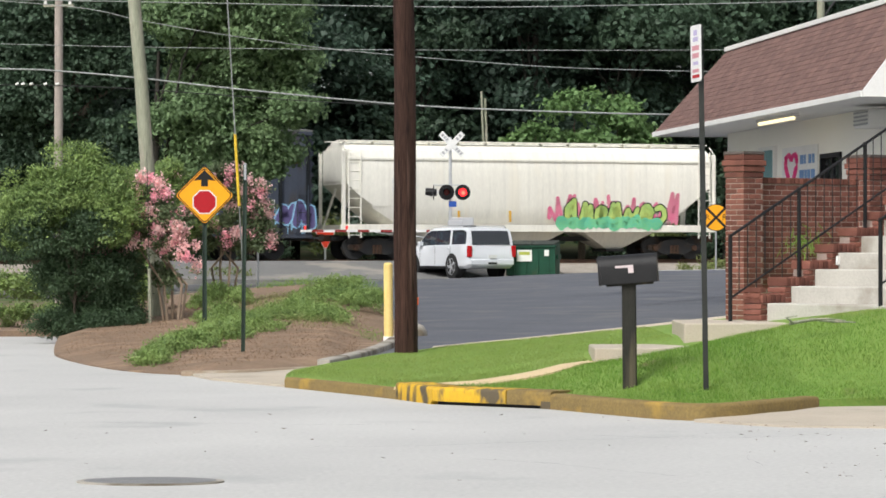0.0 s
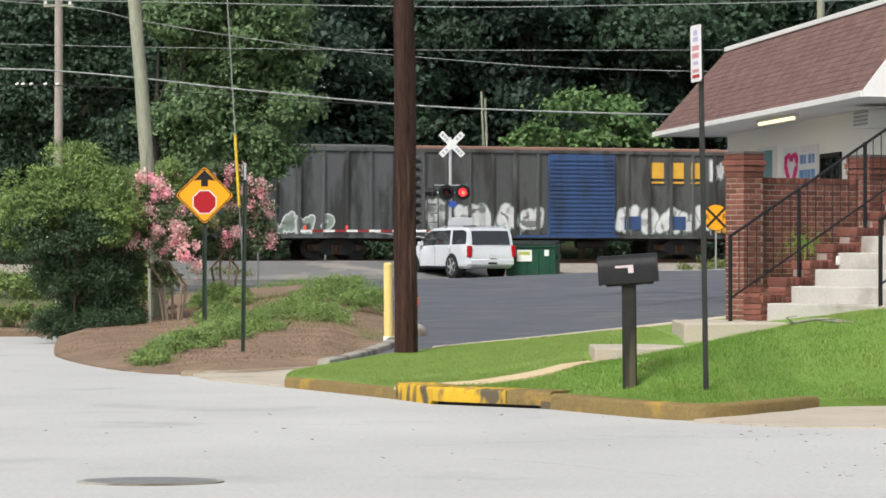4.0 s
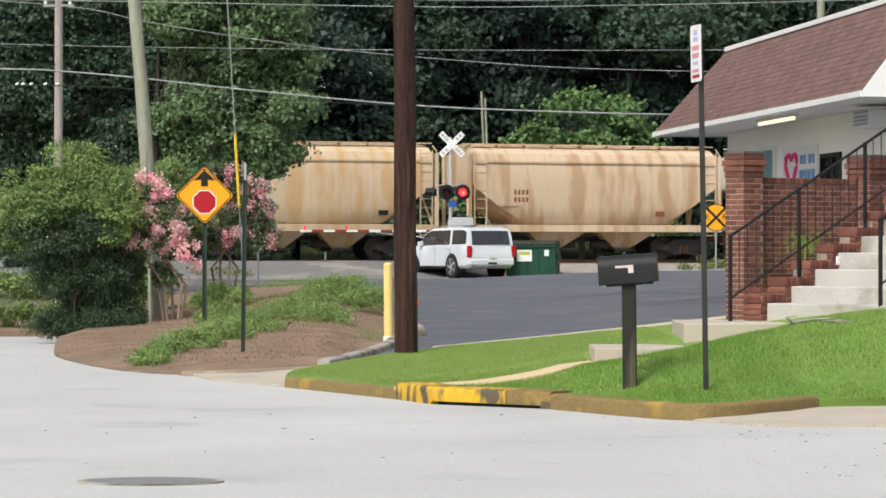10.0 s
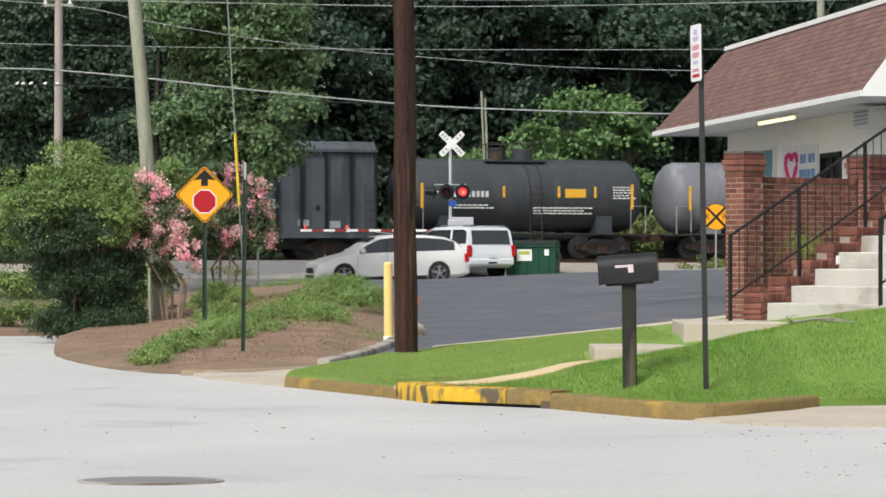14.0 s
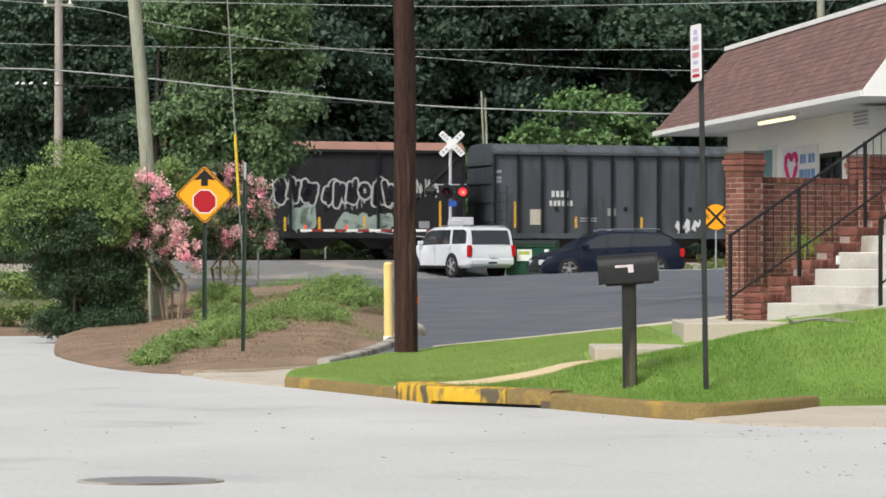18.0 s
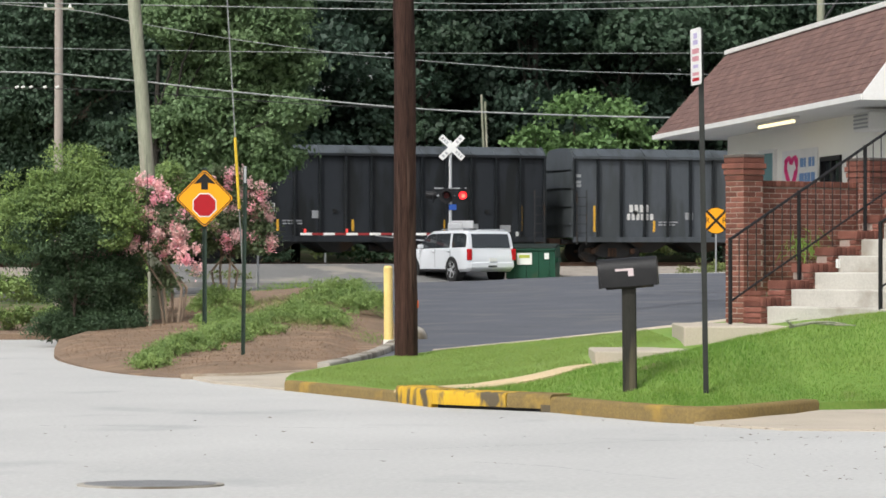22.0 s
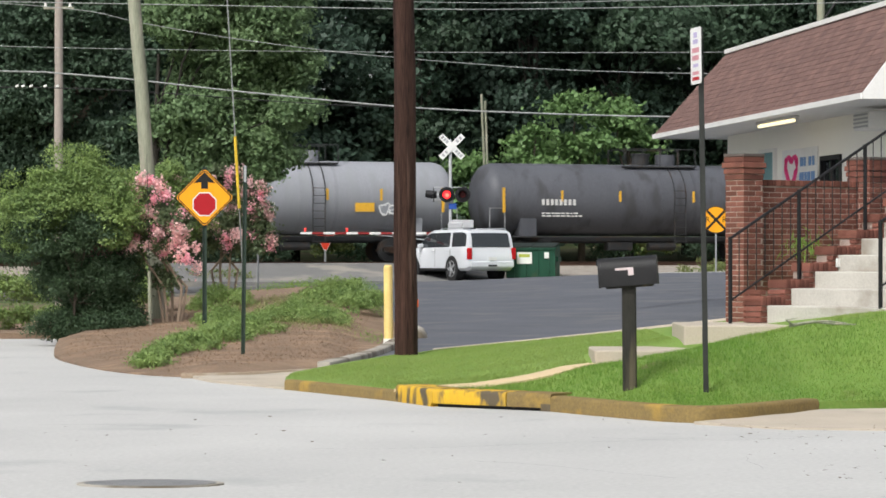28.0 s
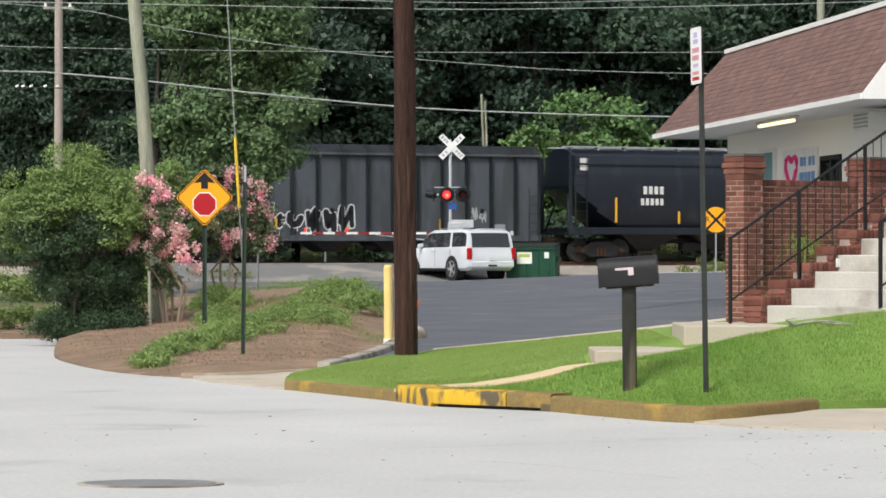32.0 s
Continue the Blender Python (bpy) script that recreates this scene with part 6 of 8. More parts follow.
    for x in (-h * 0.62, -h * 0.2, h * 0.2, h * 0.66):
        part("side_latch", Shape().box(x - 0.07, x + 0.07, y - 0.07, y, 1.95, 2.12, 0.01), BLACK_SIGN, car)
    small_print(car, -h + 3.8, 1.62, y - 0.004, GALV, 2, 0.8)
    return car, h, y


coal(13, P_COAL, "dark grey ribbed coal hopper car", roof=P_COAL3)
car, h, y = coal(14, P_RUSTRED, "rust-red ribbed hopper car with black stains and white graffiti", rib_mat=P_BROWNBLACK, roof=P_ROOFDARK)
number(car, -h + 2.7, 2.5, y - 0.004, PINKISH, 0.27, 5)
graffiti(car, -h + 4.9, -h + 7.0, 1.1, 2.05, y - 0.002, INK_CYAN, INK_WHITE, 51, 3)
graffiti(car, -h + 7.2, -h + 9.6, 1.1, 2.05, y - 0.002, INK_WHITE, INK_WHITE, 52, 4, fat=0.16, edge=0.02)
car, h, y = coal(15, P_COAL3, "mid-grey ribbed hopper car with white markings", roof=P_COAL)
number(car, -h + 2.45, 2.5, y - 0.004, DECAL_W)
graffiti(car, 0.8, 1.9, 1.1, 1.7, y - 0.002, INK_WHITE, INK_WHITE, 53, 3, fat=0.14, edge=0.02)
car, h, y = coal(16, P_BROWNBLACK, "brown-black hopper car with silver outlined graffiti", roof=P_ROOFRUST, ribs=4)
graffiti(car, -2.9, 1.0, 2.05, 3.3, y - 0.002, INK_BLACK, INK_SILVER, 55, 7, fat=0.36, edge=0.075)
graffiti(car, 1.3, 4.9, 2.05, 3.25, y - 0.002, INK_BLACK, INK_SILVER, 59, 7, fat=0.36, edge=0.075)
graffiti(car, -0.1, 1.0, 1.1, 2.2, y - 0.001, INK_SAGE, INK_SAGE, 56, 2, fat=0.5)
graffiti(car, 2.0, 4.2, 1.1, 2.0, y - 0.001, INK_SAGE, INK_SAGE, 57, 4, fat=0.5)
for a, b, c, q in ((-4.1, -3.1, 2.5, 58), (5.2, 6.2, 2.5, 60), (-6.2, -5.4, 2.3, 62), (-3.9, -3.2, 1.5, 63)):
    graffiti(car, a, b, c, c + 0.75, y - 0.002, INK_SILVER, INK_SILVER, q, 3, fat=0.1, edge=0.01)
number(car, -5.05, 2.0, y - 0.004, DECAL_W, 0.32)
for a in (-1, 1):
    part("side_brace", Shape().tube((a * (h - 0.25), y - 0.05, 4.1), (a * (h - 2.6), y - 0.05, 1.9), 0.032, n=6), P_BROWNBLACK, car)
yellow_bars(car, (-5.2, -4.0, -2.6, -0.2, 1.2, 3.0, 4.6), 1.1, y - 0.002, 0.55)
car, h, y = coal(17, P_BLACK, "glossy black ribbed hopper car with white numerals", roof=P_COAL3, ribs=10)
number(car, -h + 2.45, 2.47, y - 0.004, DECAL_W, 0.28)
car, h, y = coal(18, P_COAL3, "grey ribbed hopper car with white markings", roof=P_COAL)
number(car, -h + 2.4, 2.05, y - 0.004, DECAL_W, 0.3, drop=0.32)
car, h, y = coal(19, P_COAL2, "charcoal ribbed hopper car with white numerals", roof=P_COAL)
number(car, -h + 2.55, 2.2, y - 0.004, DECAL_W, 0.24, 5, 0.42)
small_print(car, 1.2, 2.7, y - 0.004, GREYISH, 8, 0.5)
car, h, y = coal(20, P_COAL, "dark grey ribbed hopper car with faded markings", roof=P_COAL2)
number(car, -h + 2.55, 2.32, y - 0.004, DECAL_W, 0.22)
small_print(car, 2.0, 2.7, y - 0.004, mat("dim_gold_print", (0.3, 0.25, 0.12), None, 0.6, bump=0), 9, 0.5)
car, h, y = coal(21, P_COALMID, "grey hopper car with sloped ends and white markings", slope_end=True, roof=P_COAL2, bays=3)
number(car, -h + 2.85, 2.55, y - 0.004, DECAL_W, 0.28)
# 23 to 25: tank cars
car, h, zc, y = tank_car(slot(22)[1], 4.0, P_TANKPALE, "tank car with a grey top and black lower half", lower=P_TANKDARK)
couple(22, car)
small_print(car, 4.6, zc - 0.2, y - 0.01, DECAL_W, 4, 1.6)
small_print(car, 1.6, zc - 0.4, y - 0.01, DECAL_W, 3, 0.8)
decal(car, -0.8, 0.1, zc - 0.7, zc - 0.3, y - 0.01, DECAL_W)
car, h, zc, y = tank_car(slot(23)[1], 4.0, P_TANKMID, "long dark grey tank car with white lettering", dome=0.6)
couple(23, car)
marks(car, -4.9, zc - 0.25, y, DECAL_W, 1, 8, 0.24)
small_print(car, -4.9, zc - 0.6, y, DECAL_W, 2, 1.8)
small_print(car, 6.0, zc + 0.1, y, DECAL_W, 4, 0.8)
car, h, zc, y = tank_car(slot(24)[1], 4.0, P_TANKGREY, "long pale grey tank car with graffiti and a yellow label", dome=0.9)
couple(24, car)
marks(car, -4.6, zc - 0.45, y, DECAL_GOLD, 1, 12, 0.17)
decal(car, 3.0, 3.8, zc - 0.55, zc - 0.2, y, DECAL_Y)
graffiti(car, 4.0, 5.5, zc - 0.65, zc - 0.2, y, P_TANKGREY, INK_WHITE, 61, 4)
decal(car, 6.2, 7.0, zc - 0.1, zc + 0.3, y, mat("faded_stencil_panel", (0.33, 0.34, 0.35), None, 0.6))
car, h, y = coal(25, P_COAL2, "dark brown-grey ribbed gondola car", roof=P_COAL2, ribs=13)
number(car, -h + 2.4, 2.38, y - 0.004, GREYISH, 0.22)
# 27: black covered hopper
car, h, y = covered_hopper(slot(26)[1], 4.72, P_GLOSSBLACK, "glossy black covered hopper car with white lettering", light=False, roof=P_ROOFPALE, slope=2.2)
couple(26, car)
number(car, -h + 3.2, 2.75, y - 0.004, DECAL_W, 0.32, 5, 0.45)
yellow_bars(car, (-h + 2.1, h - 0.7), 1.6, y, 1.0)
yellow_bars(car, (-h + 4.9, h * 0.15, h * 0.6), 1.55, y, 0.5)
small_print(car, 1.5, 1.9, y, DECAL_W, 4, 0.6)
small_print(car, 4.0, 1.9, y, DECAL_W, 4, 1.4)
for z in (4.0, 3.7):
    decal(car, -h + 0.5, -h + 0.85, z, z + 0.2, y - 0.01, DECAL_W)
car, h, y = coal(27, P_COAL3, "grey ribbed hopper car with white outlined graffiti", roof=P_COAL2)
graffiti(car, h - 11.4, h - 7.9, 1.1, 2.25, y - 0.002, INK_BLACK, INK_WHITE, 65, 5, fat=0.3, edge=0.045)
graffiti(car, h - 3.0, h - 2.3, 1.6, 2.2, y - 0.002, GREYISH, GREYISH, 66, 2, fat=0.12, edge=0.02)
for o in (TRUCK, *TRUCK.children_recursive):
    bpy.data.objects.remove(o)

# rails, sleepers and ballast
track = pose(0, TRACK_Y, 0, 0, 0, TRACK_TURN)
bed = tagged(part("ballast_bed", Shape().prism([(-3.4, 0.3), (3.4, 0.3), (2.0, RAIL_TOP - 0.16), (-2.0, RAIL_TOP - 0.16)], "x", -520, 520), BALLAST, at=track), "grey crushed stone track bed", "ballast", kind="structure")
for yy in (-0.75, 0.75):
    tagged(part("rail", Shape().prism([(yy - 0.07, RAIL_TOP - 0.17), (yy + 0.07, RAIL_TOP - 0.17), (yy + 0.012, RAIL_TOP - 0.13), (yy + 0.012, RAIL_TOP - 0.05), (yy + 0.036, RAIL_TOP - 0.035), (yy + 0.036, RAIL_TOP),
                                      (yy - 0.036, RAIL_TOP), (yy - 0.036, RAIL_TOP - 0.035), (yy - 0.012, RAIL_TOP - 0.05), (yy - 0.012, RAIL_TOP - 0.13)], "x", -520, 520), RUST, at=track), "rusty steel rail on the ballast", "rail", kind="structure")
tie_mesh = Shape().box(-0.11, 0.11, -1.3, 1.3, RAIL_TOP - 0.3, RAIL_TOP - 0.165, 0.008).mesh("sleeper", WOOD_BROWN)
for k in range(90):
    x = -24 + k * 0.53
    if not -9.5 < x < 0.5:
        o = part("sleeper", tie_mesh, WOOD_BROWN, bed, at=pose(x, 0, 0))
# ---------------------------------------------------------------- level crossing signal and gate
SIGNAL = thing("crossing_signal", pose(0.28, 109.0, 0.85), "silver railroad crossing signal mast with a white crossbuck", "railroad signal")
part("mast", Shape().tube((0, 0, -0.4), (0, 0, 5.0), 0.065, n=12).tube((0, 0, 5.0), (0, 0, 5.06), 0.065, 0.02, n=12), SILVER, SIGNAL, smooth=40)
part("mast_base", Shape().box(-0.2, 0.2, -0.2, 0.2, -0.4, 0.12, 0.02), GALV, SIGNAL)
for k, a in enumerate((45, -45)):
    bl = part("crossbuck_blade", Shape().box(-0.61, 0.61, -0.006, 0.006, -0.115, 0.115), WHITE_SIGN, SIGNAL, at=pose(0.06, -0.09 - k * 0.016, 4.77, 0, a, 0))
    for x in (-0.46, -0.3, 0.3, 0.46) if k else (-0.5, -0.38, -0.26, 0.26, 0.38, 0.5):
        part("letter_bar", Shape().box(x - 0.04, x + 0.04, -0.0085, -0.0065, -0.06, 0.06), mat("grey_ink", (0.3, 0.3, 0.3), None, 0.6, bump=0) if (k, x) == (0, -0.5) else GALV, bl)
part("lamp_arm", Shape().tube((-0.62, -0.05, 2.92), (0.66, -0.05, 2.92), 0.03, n=8).tube((-0.62, -0.05, 3.2), (0.62, -0.05, 3.2), 0.02, n=6), SILVER, SIGNAL)
LENS_RED = glow("lit_red_lens", (1.0, 0.025, 0.03), 2.2)
LENS_CORE = glow("lit_lens_core", (1.0, 0.10, 0.06), 3.5)
FLASH_FLAPS = []
for x in (-0.14, 0.48):
    hd = part("lamp_head", Shape().tube((x, -0.16, 2.92), (x, -0.18, 2.92), 0.30, n=28).tube((x, -0.16, 2.92), (x, 0.06, 2.92), 0.17, 0.12, n=16), IRON, SIGNAL)
    hood_ = []
    for yy, q in ((-0.18, 1.0), (-0.52, 0.98)):
        hood_.append([(x + 0.175 * q * math.cos(a), yy + (0.12 if abs(math.cos(a)) > 0.9 else 0) * (yy < -0.3), 2.92 + 0.175 * q * math.sin(a)) for a in [-0.5 + (math.pi + 1.0) * k / 14 for k in range(15)]])
    part("visor", Shape().loft(hood_, caps=False, closed=False), IRON, hd)
    part("lens", Shape().tube((x, -0.182, 2.92), (x, -0.2, 2.92), 0.155, 0.13, n=24), LENS_RED, hd, "glowing red lens")
    part("lens_core", Shape().tube((x + 0.02, -0.2, 2.90), (x + 0.02, -0.206, 2.90), 0.07, 0.05, n=12), LENS_CORE, hd)
    # an added flap, hinged at the top inside the visor, hides the ever-glowing lens to imitate flashing
    flap = part("shutter", Shape().tube((0, 0, -0.16), (0, -0.012, -0.16), 0.158, n=24), IRON, SIGNAL, at=pose(x, -0.215, 3.08))
    # disc on the added flap, coloured like a lens that is off
    part("dim_lens", Shape().tube((0, -0.0125, -0.16), (0, -0.02, -0.16), 0.12, 0.09, n=20), mat("unlit_lens_stand_in", (0.09, 0.012, 0.012), None, 0.15, bump=0), flap)
    FLASH_FLAPS.append((flap, x))
side_head = part("side_lamp_head", Shape().tube((-0.62, 0.0, 2.92), (-0.66, 0.0, 2.92), 0.28, n=24).tube((-0.52, 0, 2.92), (-0.62, 0, 2.92), 0.14, n=14).tube((-0.66, 0, 2.92), (-0.95, 0.02, 2.96), 0.16, 0.14, n=14), IRON, SIGNAL)
part("name_plate", Shape().box(-0.06, 0.24, -0.1, -0.08, 2.36, 2.58), BLUE_SIGN, SIGNAL, "small blue notice plate")
part("gate_machine", Shape().box(-0.1, 0.5, -0.35, 0.3, 1.2, 1.85, 0.04).box(0.05, 0.9, -0.3, 0.2, 1.5, 1.95, 0.03), SILVER, SIGNAL)
part("counterweight", Shape().box(0.5, 1.0, -0.42, -0.3, 1.45, 1.65, 0.02), DARK_STEEL, SIGNAL)
GATE_RED = mat("dull_red_sheeting", (0.26, 0.025, 0.025), (0.2, 0.022, 0.022), 0.6, 0, 2, 40, 0)
gate = thing("crossing_gate", pose(-0.2, 108.6, 2.28, 0, 0, 6), "lowered red and white crossing gate arm with red lamps", "gate")
for k in range(12):
    part("arm_section", Shape().box(-0.44 * (k + 1), -0.44 * k - 0.001, -0.02, 0.02, -0.045, 0.045), WHITE_SIGN if k % 2 else GATE_RED, gate)
for x in (-5.1, -3.5, -1.2):
    part("arm_lamp", Shape().tube((x, 0, 0.05), (x, 0, 0.16), 0.045, n=8).box(x - 0.05, x + 0.05, -0.05, 0.05, 0.1, 0.2, 0.02), glow("dim_red_lamp", (0.7, 0.05, 0.04), 0.5), gate)
part("arm_strut", Shape().tube((0.0, 0.05, -0.3), (-2.4, 0.03, -0.06), 0.02, n=6), SILVER, gate)

# relay cabinet and far sign
far = thing("yield_sign", pose(-4.98, 119.5, 0.95, 0, 0, 8), "red triangular sign standing on its tip beyond the tracks", "traffic sign")
part("post", Shape().box(-0.04, 0.04, 0, 0.05, -0.4, 1.25), GALV, far)


def tip_down(r, z):
    return [(-r, z + r * 0.56), (-r * 0.93, z + r * 0.62), (r * 0.93, z + r * 0.62), (r, z + r * 0.56), (0.06, z - r * 1.1), (-0.06, z - r * 1.1)]


plt_ = part("sign_plate", Shape().prism(tip_down(0.40, 1.12), "y", -0.012, 0.0), WHITE_SIGN, far)
part("red_field", Shape().prism(tip_down(0.375, 1.12), "y", -0.016, -0.013), mat("sun_faded_red", (0.62, 0.05, 0.02), None, 0.5, bump=0), plt_)

# street name post behind the flowers
nm = thing("street_sign", pose(-6.55, 100, 0.42), "grey post with a blue street sign and a round sign back", "traffic sign")
part("post", Shape().tube((0, 0, -0.3), (0, 0, 3.0), 0.035, n=8), GALV, nm)
part("name_blade", Shape().box(-0.35, 0.6, -0.02, 0.0, 2.52, 2.9), WHITE_SIGN, nm)
part("blade_bar", Shape().box(-0.28, 0.2, -0.026, -0.021, 2.6, 2.84), BLUE_SIGN, nm)
part("blade_bar", Shape().box(0.28, 0.52, -0.026, -0.021, 2.64, 2.8), BLUE_SIGN, nm)
part("sign_back", Shape().prism([(x + 0.15, z + 2.05) for x, z in disc(0.42, 8, math.pi / 8)], "y", 0.0, 0.015), GALV, nm, "bare metal back of an octagonal sign")

# dumpster
dm = thing("dumpster", pose(2.36, 105.6, 0.5, 0, 0, -10), "dark green steel dumpster with white labels", "dumpster")
part("tub", Shape().loft([[(0.0, 0.0, 0.1), (1.85, 0.0, 0.1), (1.85, 1.3, 0.1), (0, 1.3, 0.1)], [(0, -0.04, 1.2), (1.85, -0.04, 1.2), (1.85, 1.36, 1.34), (0, 1.36, 1.34)]]), GREEN_STEEL, dm)
part("rim", Shape().box(-0.04, 1.89, -0.09, -0.02, 1.14, 1.22, 0.01), GREEN_STEEL, dm)
for x in (0.02, 0.94):
    part("lid", Shape().loft([[(x, -0.1, 1.22), (x + 0.88, -0.1, 1.22), (x + 0.88, 1.4, 1.36), (x, 1.4, 1.36)], [(x, -0.1, 1.27), (x + 0.88, -0.1, 1.27), (x + 0.88, 1.4, 1.41), (x, 1.4, 1.41)]]), mat("black_plastic_lid", (0.02, 0.03, 0.025), None, 0.5), dm)
for x in (-0.06, 1.85):
    part("fork_pocket", Shape().box(x, x + 0.08, 0.2, 1.1, 0.7, 0.88, 0.01), GREEN_STEEL, dm)
for x in (0.3, 0.75, 1.2, 1.6):
    part("stiffener", Shape().box(x - 0.03, x + 0.03, -0.05, 0.0, 0.12, 1.14, 0.008), GREEN_STEEL, dm)
part("foot", Shape().box(0.05, 0.25, 0.0, 1.3, 0, 0.1).box(1.6, 1.8, 0.0, 1.3, 0, 0.1), DARK_STEEL, dm)
part("label_plate", Shape().box(0.42, 0.98, -0.075, -0.055, 0.62, 1.05), WHITE_SIGN, dm, "white notice plate with a yellow-green mark")
part("label_mark", Shape().box(0.5, 0.9, -0.08, -0.076, 0.86, 0.98), mat("lime_mark", (0.45, 0.5, 0.08), None, 0.5, bump=0), dm)
part("label_sticker", Shape().box(1.45, 1.62, -0.075, -0.055, 0.82, 1.05), WHITE_SIGN, dm)
patch("grass_verge", [(2.2, 103.2), (5.2, 103.2), (5.0, 107.5), (2.6, 108)], lambda x, y: street_z(x) + 0.03 + 0.03 * noise.noise((x, y, 0)), LAWN, "weedy grass strip round the dumpster", "grass", 0.7)
patch("gravel_verge", [(4.8, 102.6), (40, 102.6), (40, 122), (4.2, 113)], lambda x, y: street_z(x) + (RAIL_TOP - 0.25 - street_z(x)) * smooth01(1 - (track_gap(x, y) - 3) / 7) + 0.02, BALLAST, "tan gravel between the street and the tracks", "gravel", 2.0)
# painted line on the street edge
tagged(part("road_line", Shape().box(7.4, 30, 96.9, 97.05, 0, 0.006).turn(Matrix(((1, 0, 0, 0), (0, 1, 0, 0), (0.023, 0, 1, 0.382), (0, 0, 0, 1)))), WHITE_PAINT), "white painted edge line on the street", "road line", kind="structure")

patch("road_line", [(6.9, 92.2), (10.9, 92.6), (10.9, 92.95), (6.9, 92.5)], lambda x, y: lot_z(x, y) + 0.008, mat("worn_white_line", (0.6, 0.6, 0.58), (0.42, 0.42, 0.4), 0.8, 0, 3, 30, 0.1), "worn white painted line at the street's edge", "road marking", 0.5, 0.0, 0.05)
# ---------------------------------------------------------------- vehicles
def car_paint(name, c, flake=0.0):
    return mat(name, c, tuple(v * 0.93 for v in c), 0.2, flake, 1.5, 40, 0.0, coat=0.1, spec=0.16)


TAIL_RED = mat("red_tail_lens", (0.5, 0.012, 0.015), None, 0.2, bump=0)
HEAD_GLASS = mat("headlamp_glass", (0.74, 0.76, 0.78), (0.6, 0.62, 0.64), 0.2, 0.0, bump=0)
ALLOY = mat("alloy_wheel", (0.62, 0.63, 0.65), (0.52, 0.53, 0.55), 0.4, 0.4, bump=0)
CHROME = mat("chrome", (0.75, 0.76, 0.78), None, 0.12, 1.0, bump=0)
PLASTIC = mat("black_trim", (0.02, 0.02, 0.022), None, 0.55, bump=0)
SHELL = {
    "sedan": ((0, .30), (.01, .40), (.04, .46), (.15, .55), (.29, .635), (.33, .67), (.41, .84), (.49, .96), (.56, 1), (.66, .985), (.74, .925), (.84, .765), (.89, .735), (.965, .72), (.99, .62), (1, .48)),
    "hatch": ((0, .29), (.01, .37), (.05, .43), (.15, .52), (.27, .60), (.31, .645), (.41, .83), (.51, .96), (.59, 1), (.75, .985), (.87, .93), (.93, .80), (.97, .66), (1, .5)),
    "suv": ((0, .34), (.01, .43), (.04, .49), (.12, .57), (.22, .64), (.25, .665), (.34, .85), (.41, .965), (.49, 1), (.72, .985), (.85, .94), (.92, .85), (.97, .68), (.985, .56), (1, .44)),
    "box": ((0, .36), (.01, .46), (.04, .52), (.2, .62), (.24, .655), (.32, .84), (.385, .96), (.45, 1), (.84, .985), (.92, .95), (.955, .82), (.985, .6), (1, .45)),
    "wagon": ((0, .44), (.008, .56), (.03, .60), (.215, .645), (.235, .665), (.30, .81), (.365, .955), (.43, .995), (.90, 1.0), (.945, .975), (.965, .84), (.985, .62), (1, .46)),
    "pickup": ((0, .46), (.008, .60), (.03, .635), (.22, .665), (.25, .68), (.30, .85), (.345, .965), (.40, 1), (.55, .99), (.585, .96), (.605, .72), (.62, .67), (.98, .67), (1, .60)),
}


def wheel_meshes(r, w):
    tyre = Shape().loft([[(rr_ * math.cos(2 * math.pi * k / 28), yy, rr_ * math.sin(2 * math.pi * k / 28)) for k in range(28)]
                         for yy, rr_ in ((-w / 2, r * 0.66), (-w / 2, r * 0.92), (-w * 0.36, r), (w * 0.36, r), (w / 2, r * 0.92), (w / 2, r * 0.66))]).mesh("tyre", RUBBER, 40)
    rim = Shape()
    rim.loft([[(rr_ * math.cos(2 * math.pi * k / 24), yy, rr_ * math.sin(2 * math.pi * k / 24)) for k in range(24)] for yy, rr_ in ((w * 0.49, r * 0.69), (w * 0.52, r * 0.66), (w * 0.40, r * 0.60))], caps=False)
    for k in range(5):
        a = 2 * math.pi * k / 5
        ca, sa = math.cos(a), math.sin(a)
        pts = [(0.08 * r, 0.12 * r), (0.62 * r, 0.1 * r), (0.62 * r, -0.1 * r), (0.08 * r, -0.12 * r)]
        rim.add([(u * ca - v * sa, w * q, u * sa + v * ca) for q in (0.42, 0.50) for u, v in pts], [(0, 1, 2, 3), (7, 6, 5, 4), (0, 4, 5, 1), (1, 5, 6, 2), (2, 6, 7, 3), (3, 7, 4, 0)])
    rim.tube((0, w * 0.40, 0), (0, w * 0.53, 0), r * 0.16, r * 0.12, n=10)
    return tyre, rim.mesh("rim", ALLOY, 30)


